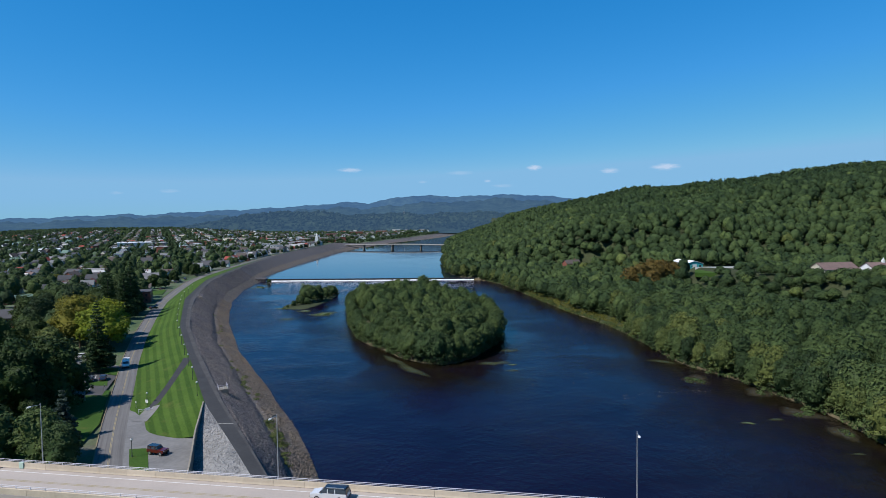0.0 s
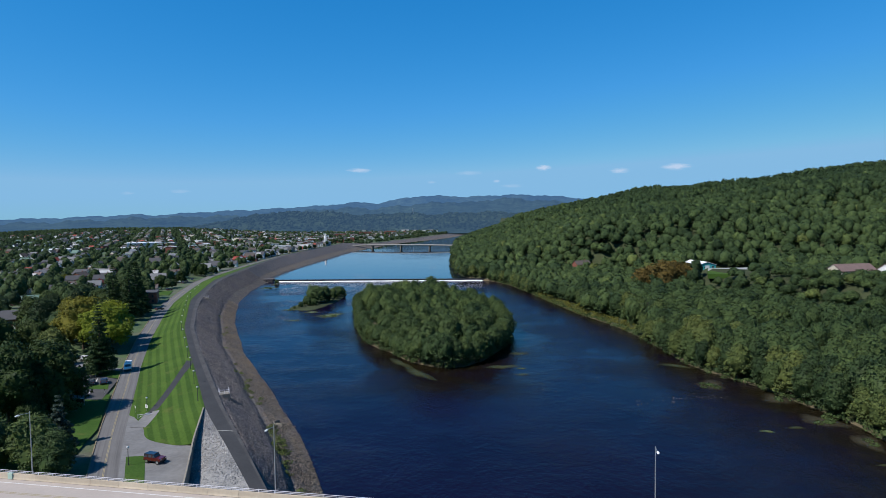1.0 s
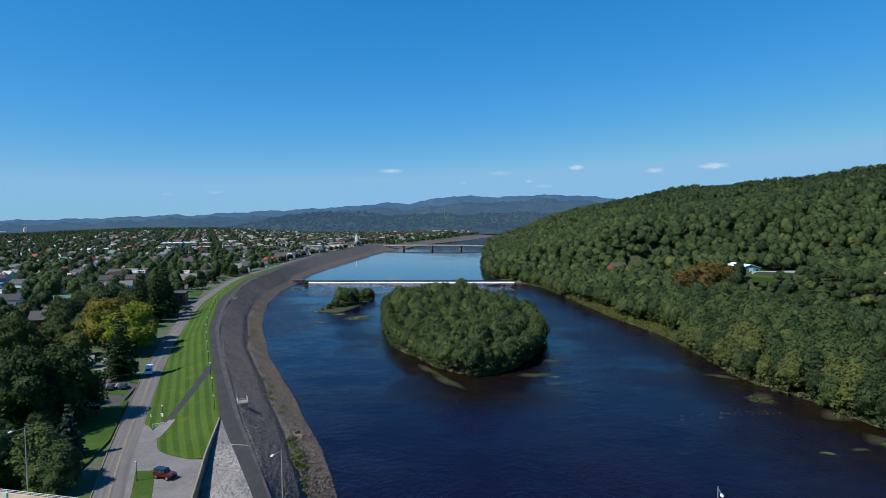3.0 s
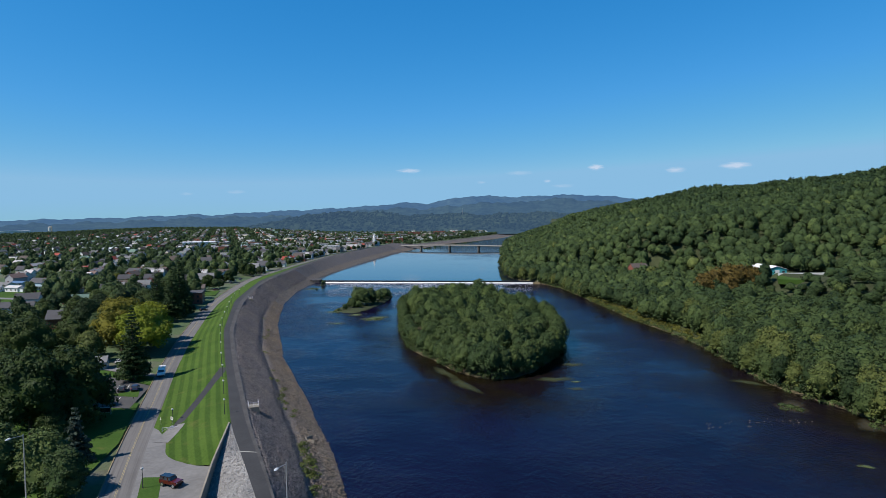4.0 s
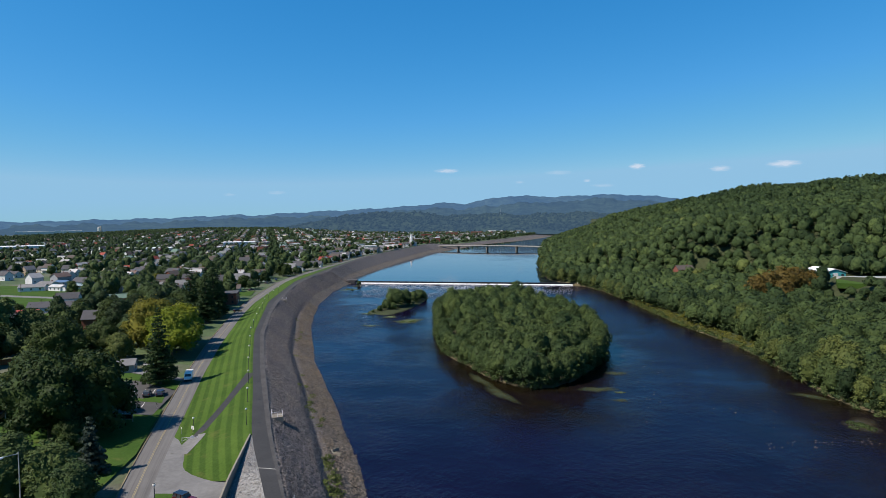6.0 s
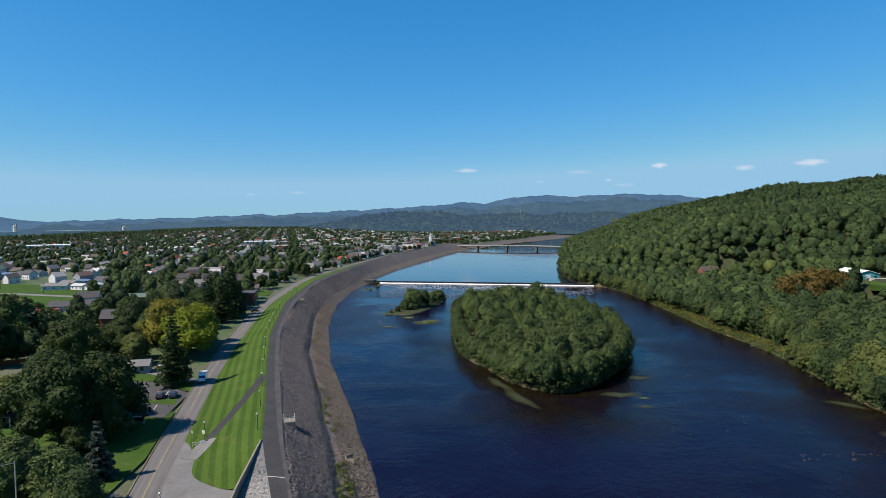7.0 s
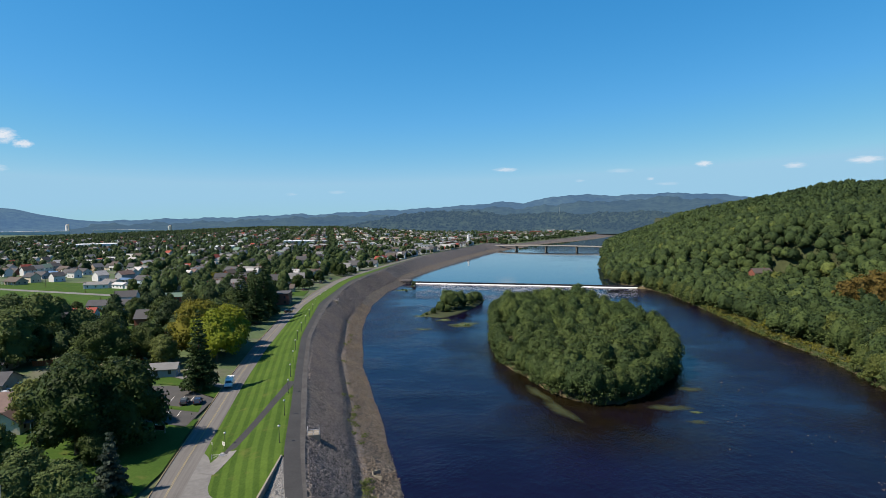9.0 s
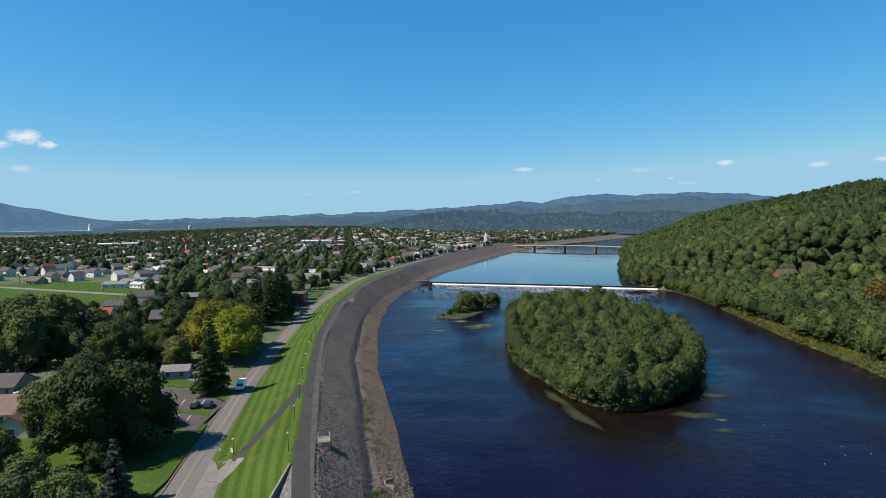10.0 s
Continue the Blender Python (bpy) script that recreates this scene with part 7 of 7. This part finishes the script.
def distant_houses(spots, rng):
    """The far part of the town, one mesh: walls, gables and window bands."""
    wk, rk = list(WALLS), list(ROOFS)
    verts, faces, mats = [], [], []
    for x, y, far in spots:
        shop = 950 < y < 1600 and -800 < x < -285 and rng.random() < 0.3
        w, d, h = (rng.uniform(12, 24), rng.uniform(10, 15), rng.uniform(6, 10)) if shop else (rng.uniform(8, 12), rng.uniform(6.5, 9), rng.choice([3.2, 5.6, 6.0]))
        rise = 0.3 if shop else rng.uniform(2.4, 4)
        a = radians((12 if x > -500 else -8) + (90 if rng.random() < 0.5 else 0))
        c, s = math.cos(a), math.sin(a)
        z = float(left_height(np.array(x), np.array(y))) - 0.4
        wm = int(rng.choice([0, 0, 0, 0, 0, 0, 1, 1, 2, 3, 4, 5])) if not shop else int(rng.choice([0, 1, 3, 5, 5]))
        rm = len(wk) + (int(rng.choice([0, 0, 0, 0, 1, 1, 2, 4, 5, 6, 6, 6])) if not shop else int(rng.choice([5, 5, 1, 6, 8])))
        i = len(verts)
        local = [(-w / 2, -d / 2, 0), (w / 2, -d / 2, 0), (w / 2, d / 2, 0), (-w / 2, d / 2, 0), (-w / 2, -d / 2, h), (w / 2, -d / 2, h), (w / 2, d / 2, h), (-w / 2, d / 2, h), (-w / 2, 0, h + rise), (w / 2, 0, h + rise)]
        o = 0.4
        local += [(-w / 2 - o, -d / 2 - o, h - 0.2), (w / 2 + o, -d / 2 - o, h - 0.2), (w / 2 + o, 0, h + rise + 0.15), (-w / 2 - o, 0, h + rise + 0.15), (w / 2 + o, d / 2 + o, h - 0.2), (-w / 2 - o, d / 2 + o, h - 0.2)]
        f = [(0, 1, 5, 4), (2, 3, 7, 6), (1, 2, 6, 9, 5), (3, 0, 4, 8, 7), (10, 11, 12, 13), (13, 12, 14, 15)]
        m = [wm] * 4 + [rm] * 2
        for fl in range(int(h / 2.8)):
            for k in range(max(2, int(w / 4))):
                q = -w / 2 + w * (k + 0.5) / max(2, int(w / 4))
                j = len(local)
                local += [(q - 0.5, -d / 2 - 0.04, 1.2 + 2.8 * fl), (q + 0.5, -d / 2 - 0.04, 1.2 + 2.8 * fl), (q + 0.5, -d / 2 - 0.04, 2.5 + 2.8 * fl), (q - 0.5, -d / 2 - 0.04, 2.5 + 2.8 * fl)]
                f.append((j, j + 1, j + 2, j + 3))
                m.append(len(wk) + len(rk))
        verts += [(x + p * c - q * s, y + p * s + q * c, z + r) for p, q, r in local]
        faces += [tuple(i + v for v in g) for g in f]
        mats += m
    ob = mesh_object("distant_houses", verts, faces, WALLS[wk[0]])
    for k in wk[1:]:
        ob.data.materials.append(WALLS[k])
    for k in rk:
        ob.data.materials.append(ROOFS[k])
    ob.data.materials.append(M_GLASS)
    ob.data.polygons.foreach_set("material_index", mats)
    tagged(ob, "distant houses and shops of the town with varied roofs", "houses", kind="stuff")



def clear(x, y, pad=0.0):
    if x > ROAD_L(y) - 14 - pad or y < 215:
        return False
    field = [(-262, 292), (-300, 356), (-352, 430), (-378, 445), (-470, 452), (-570, 384), (-420, 296), (-330, 258)]
    if inside(field, np.array(x), np.array(y)):
        return False
    return math.degrees(math.atan2(x + 4, y - 40)) > -58


def fill_town():
    rng = np.random.default_rng(21)
    taken = [(h[0], h[1], 13) for h in HOUSES] + [(t[1], t[2], 6) for t in TREES]
    taken += [(-619, 624, 18), (-592, 628, 18), (-206, 371, 14), (-393, 416, 14), (-148, 210, 8)]
    used = set()
    c, s = math.cos(radians(28)), math.sin(radians(28))
    homes = []
    for i in range(-10, 110):
        for j in range(-60, 40):
            u, v = i * 19.0 + rng.uniform(-2, 2), j * 27.0 + (4 if j % 2 else -4)
            x, y = -240 + v * c - u * s, 250 + v * s + u * c
            far = math.hypot(x, y)
            if not clear(x, y) or far > 2300 or far < 260 or x < -1500:
                continue
            if rng.random() < (0.40 if far < 700 else 0.40 if far < 1000 else 0.42):
                continue
            west = math.degrees(math.atan2(-x, y))
            if far > 850 and west > 36 and rng.random() < 0.6:
                continue
            if any((x - a) ** 2 + (y - b) ** 2 < r * r for a, b, r in taken):
                continue
            homes.append((x, y, far))
            taken.append((x, y, 11))
    # the close row of houses and shops along the river road
    for y in np.arange(705, 1190, 13.5):
        x = float(ROAD_L(y)) - rng.uniform(11, 14)
        homes.append((x, y, math.hypot(x, y)))
        taken.append((x, y, 9))
    distant = [h for h in homes if h[2] >= 700]
    for x, y, far in homes:
        if far >= 700:
            continue
        k = int(rng.integers(8)) if far < 560 else 8 + int(rng.integers(6))
        m = pose(x, y, float(left_height(np.array(x), np.array(y))), 0, 0, (20 if x > -330 else -8) + (90 if rng.random() < 0.5 else 0) + rng.uniform(-3, 3))
        if k in used:
            copy_thing(FILL[k], m)
        else:
            used.add(k)
            FILL[k].matrix_world = m
    for k, src in enumerate(FILL):
        if k not in used:
            for o in (*src.children_recursive, src):
                bpy.data.objects.remove(o)
    distant_houses(distant, rng)
    # trees between the houses
    places = []
    for y in np.arange(215, 2500, 10.5):
        for x in np.arange(-1900, -160, 10.5):
            far = math.hypot(x, y)
            if rng.random() < (0.34 if far < 500 else 0.38 if far < 1000 else 0.50 if far < 1700 else 0.4):
                continue
            px, py = x + rng.uniform(-5, 5), y + rng.uniform(-5, 5)
            if rng.random() < 0.30 * lumps(px, py, 50) or (-650 < px < -385 and 400 < py < 530 and rng.random() < 0.8):
                continue
            if not clear(px, py, -3):
                continue
            if far < 1000 and any((px - a) ** 2 + (py - b) ** 2 < (r * 0.62) ** 2 for a, b, r in taken if abs(px - a) < 14):
                continue
            n, size = (420, 0.42) if far < 430 else ((150, 0.62) if far < 700 else ((40, 0.95) if far < 900 else (14, 1.5)))
            h = rng.uniform(6, 15) if far < 800 else rng.uniform(5.5, 12.5)
            # beyond 900 m a lower, darker tint stands in for distance haze
            places.append((px, py, float(left_height(np.array(px), np.array(py))) - 0.4, h, h * rng.uniform(0.36, 0.5), n, size, float(np.clip(rng.normal(0.32, 0.2) if far < 900 else rng.normal(0.15, 0.14), 0, 1))))
    for y in np.arange(560, 1190, 17.0):
        x, h = float(ROAD_L(y)) - rng.uniform(3, 5), rng.uniform(6, 11)
        if rng.random() < 0.7:
            places.append((x, y + rng.uniform(-5, 5), Z_ROAD - 0.4, h, h * 0.45, 130, 0.5, float(rng.uniform(0, 0.25))))
    for y in np.arange(1240, 2200, 6.0):
        for _ in range(3):
            x, h = float(LEVEE_L(y)) + rng.uniform(-45, 4), rng.uniform(5, 11)
            if rng.random() < 0.75:
                places.append((x, y, 4.2, h, h * 0.5, 14, 1.5, float(rng.uniform(0, 0.3))))
    woods("town_trees", places, 33, "green broadleaf trees between the houses of the town", "trees")


fill_town()


def utility_pole(x, y, h, rz):
    ob = thing("utility_pole", pose(x, y, Z_TOWN - 0.1, 0, 0, rz), "weathered wooden utility pole with a cross arm", "pole", "utility poles of the town")
    part("post", tube_bm((0, 0, 0), (0, 0, h), 0.16, 0.11, 7), M_BARK, ob)
    part("cross_arm", box_bm(-1.1, 1.1, -0.06, 0.06, h - 0.8, h - 0.65), M_BARK, ob)
    for s in (-0.9, 0.9):
        part("insulator", tube_bm((s, 0, h - 0.65), (s, 0, h - 0.45), 0.05, n=6), M_RUBBER, ob)


for i, (x, y, h) in enumerate(((-298, 338, 9), (-377, 390, 8), (-296, 326, 7), (-242, 282, 9), (-330, 418, 9), (-236, 404, 9), (-246, 452, 9), (-256, 500, 9), (-440, 412, 9), (-500, 420, 9))):
    utility_pole(x, y, h, 20 + 9 * i)


def steeple():
    ob = house(20, 12, 6, 4, "white", "grey", "white church with a tall pointed steeple", chimney=False, category="church", detail=1)
    ob.matrix_world = pose(-303, 1163, 8.6, 0, 0, 95)
    t = part("tower", box_bm(-15, -10, -2.5, 2.5, -0.4, 14, bevel=0.1), M_WHITE, ob)
    bm = bmesh.new()
    tube(bm, (-12.5, 0, 14), (-12.5, 0, 23), 2.6, 0.1, 8)
    part("spire", bm, M_WHITE, t)


steeple()


def radio_mast(x, y, z, h):
    ob = thing("radio_mast", pose(x, y, z), "tall grey lattice radio mast on the wooded hill", "mast")
    legs = [(math.cos(a) * 1.6, math.sin(a) * 1.6) for a in (0.5, 2.6, 4.7)]
    for px, py in legs:
        part("leg", tube_bm((px, py, -8), (px * 0.3, py * 0.3, h), 0.3, 0.2, 6), M_METAL, ob)
    bm = bmesh.new()
    for k in range(9):
        f, q = 1 - 0.7 * k / 9, 1 - 0.7 * (k + 1) / 9
        for i in range(3):
            a, b = legs[i], legs[(i + 1) % 3]
            tube(bm, (a[0] * f, a[1] * f, h * k / 9), (b[0] * q, b[1] * q, h * (k + 1) / 9), 0.12, n=5)
    part("bracing", bm, M_METAL, ob)
    part("antenna", tube_bm((0, 0, h - 1), (0, 0, h + 5), 0.15, n=6), M_WHITE, ob)


radio_mast(math.sin(radians(-6.8)) * 2640, 30 + math.cos(radians(-6.8)) * 2640, 66, 32)


# brick and white blocks of the town centre beyond the far bridge
for bearing, dist, w, h, wall in ((-15.2, 1500, 26, 9, "white"), (-13.6, 1640, 30, 11, "brick"), (-12.4, 1600, 22, 9, "brick"), (-11.3, 1760, 34, 12, "brick"), (-10.1, 1700, 22, 10, "cream"), (-9.0, 1900, 34, 11, "brick"), (-7.6, 2000, 26, 12, "white"), (-16.5, 1350, 24, 9, "brick"), (-17.8, 1250, 28, 9, "white")):
    x, y = math.sin(radians(bearing)) * dist, 30 + math.cos(radians(bearing)) * dist
    b = house(w, 14, h, 0, wall, "grey", ("white" if wall == "white" else "cream" if wall == "cream" else "red brick") + " town block of several storeys with a flat roof", flat_roof=True, chimney=False, category="office", detail=1)
    b.matrix_world = pose(x, y, float(left_height(np.array(x), np.array(y))), 0, 0, -bearing)


# ---- factories on the edge of the town ----
def factory(bearing, dist, length, high, label):
    x, y = math.sin(radians(bearing)) * dist, 40 + math.cos(radians(bearing)) * dist
    b = house(length, 60, high, 0, "white", "white", label, flat_roof=True, chimney=False, category="factory", detail=0)
    b.matrix_world = pose(x, y, float(left_height(np.array(x), np.array(y))), 0, 0, -bearing)


factory(-44.6, 3000, 230, 12, "long white factory with a pale flat roof")
factory(-53.2, 2900, 300, 13, "long white factory with a pale flat roof")
def silo(bearing, dist, h, label):
    x, y = math.sin(radians(bearing)) * dist, 40 + math.cos(radians(bearing)) * dist
    ob = thing("silo", pose(x, y, float(left_height(np.array(x), np.array(y)))), label, "silo")
    part("tower", tube_bm((0, 0, -1), (0, 0, h), 6, 6, 20), M_WHITE, ob)
    part("cap", tube_bm((0, 0, h), (0, 0, h + 4), 6.4, 1.0, 20), M_CONCRETE, ob)
    part("elevator", box_bm(6, 10, -2, 2, -1, h + 6, bevel=0.2), M_CONCRETE, ob)


silo(-48.6, 2900, 36, "tall white silo beside the long factory")
silo(-41.2, 2950, 24, "white silo beside the long factory")
factory(-49.6, 2900, 120, 14, "pale blue-grey factory wing with a flat roof")
factory(-46.5, 1400, 70, 9, "long white warehouse with a pale flat roof")
factory(-30.5, 1300, 60, 9, "pale gravel works building above the houses")
factory(-37.0, 1150, 40, 7, "white warehouse with a pale flat roof")


# cars by the houses and along the river road
for x, y, rz, src, text in ((-172, 184, 150, CAR_W, "silver saloon car parked beside a house"), (-176, 178.5, 150, CAR_W, "silver saloon car parked beside a house"), (-262, 312, 110, CAR_B, "dark grey estate car parked in a yard"),
                            (-199, 352, 110, CAR_B, "dark grey estate car parked beside the road"), (-240, 480, 108, CAR_B, "dark grey estate car parked beside the road"), (-243, 492, 108, CAR_W, "silver saloon car parked beside the road"),
                            (-245, 506, 106, CAR_A, "dark blue estate car parked beside the road"), (-250, 540, 104, CAR_W, "silver saloon car parked beside the road")):
    c = copy_thing(src, pose(x, y, Z_TOWN + 0.02, 0, 0, rz))
    c["label"] = text
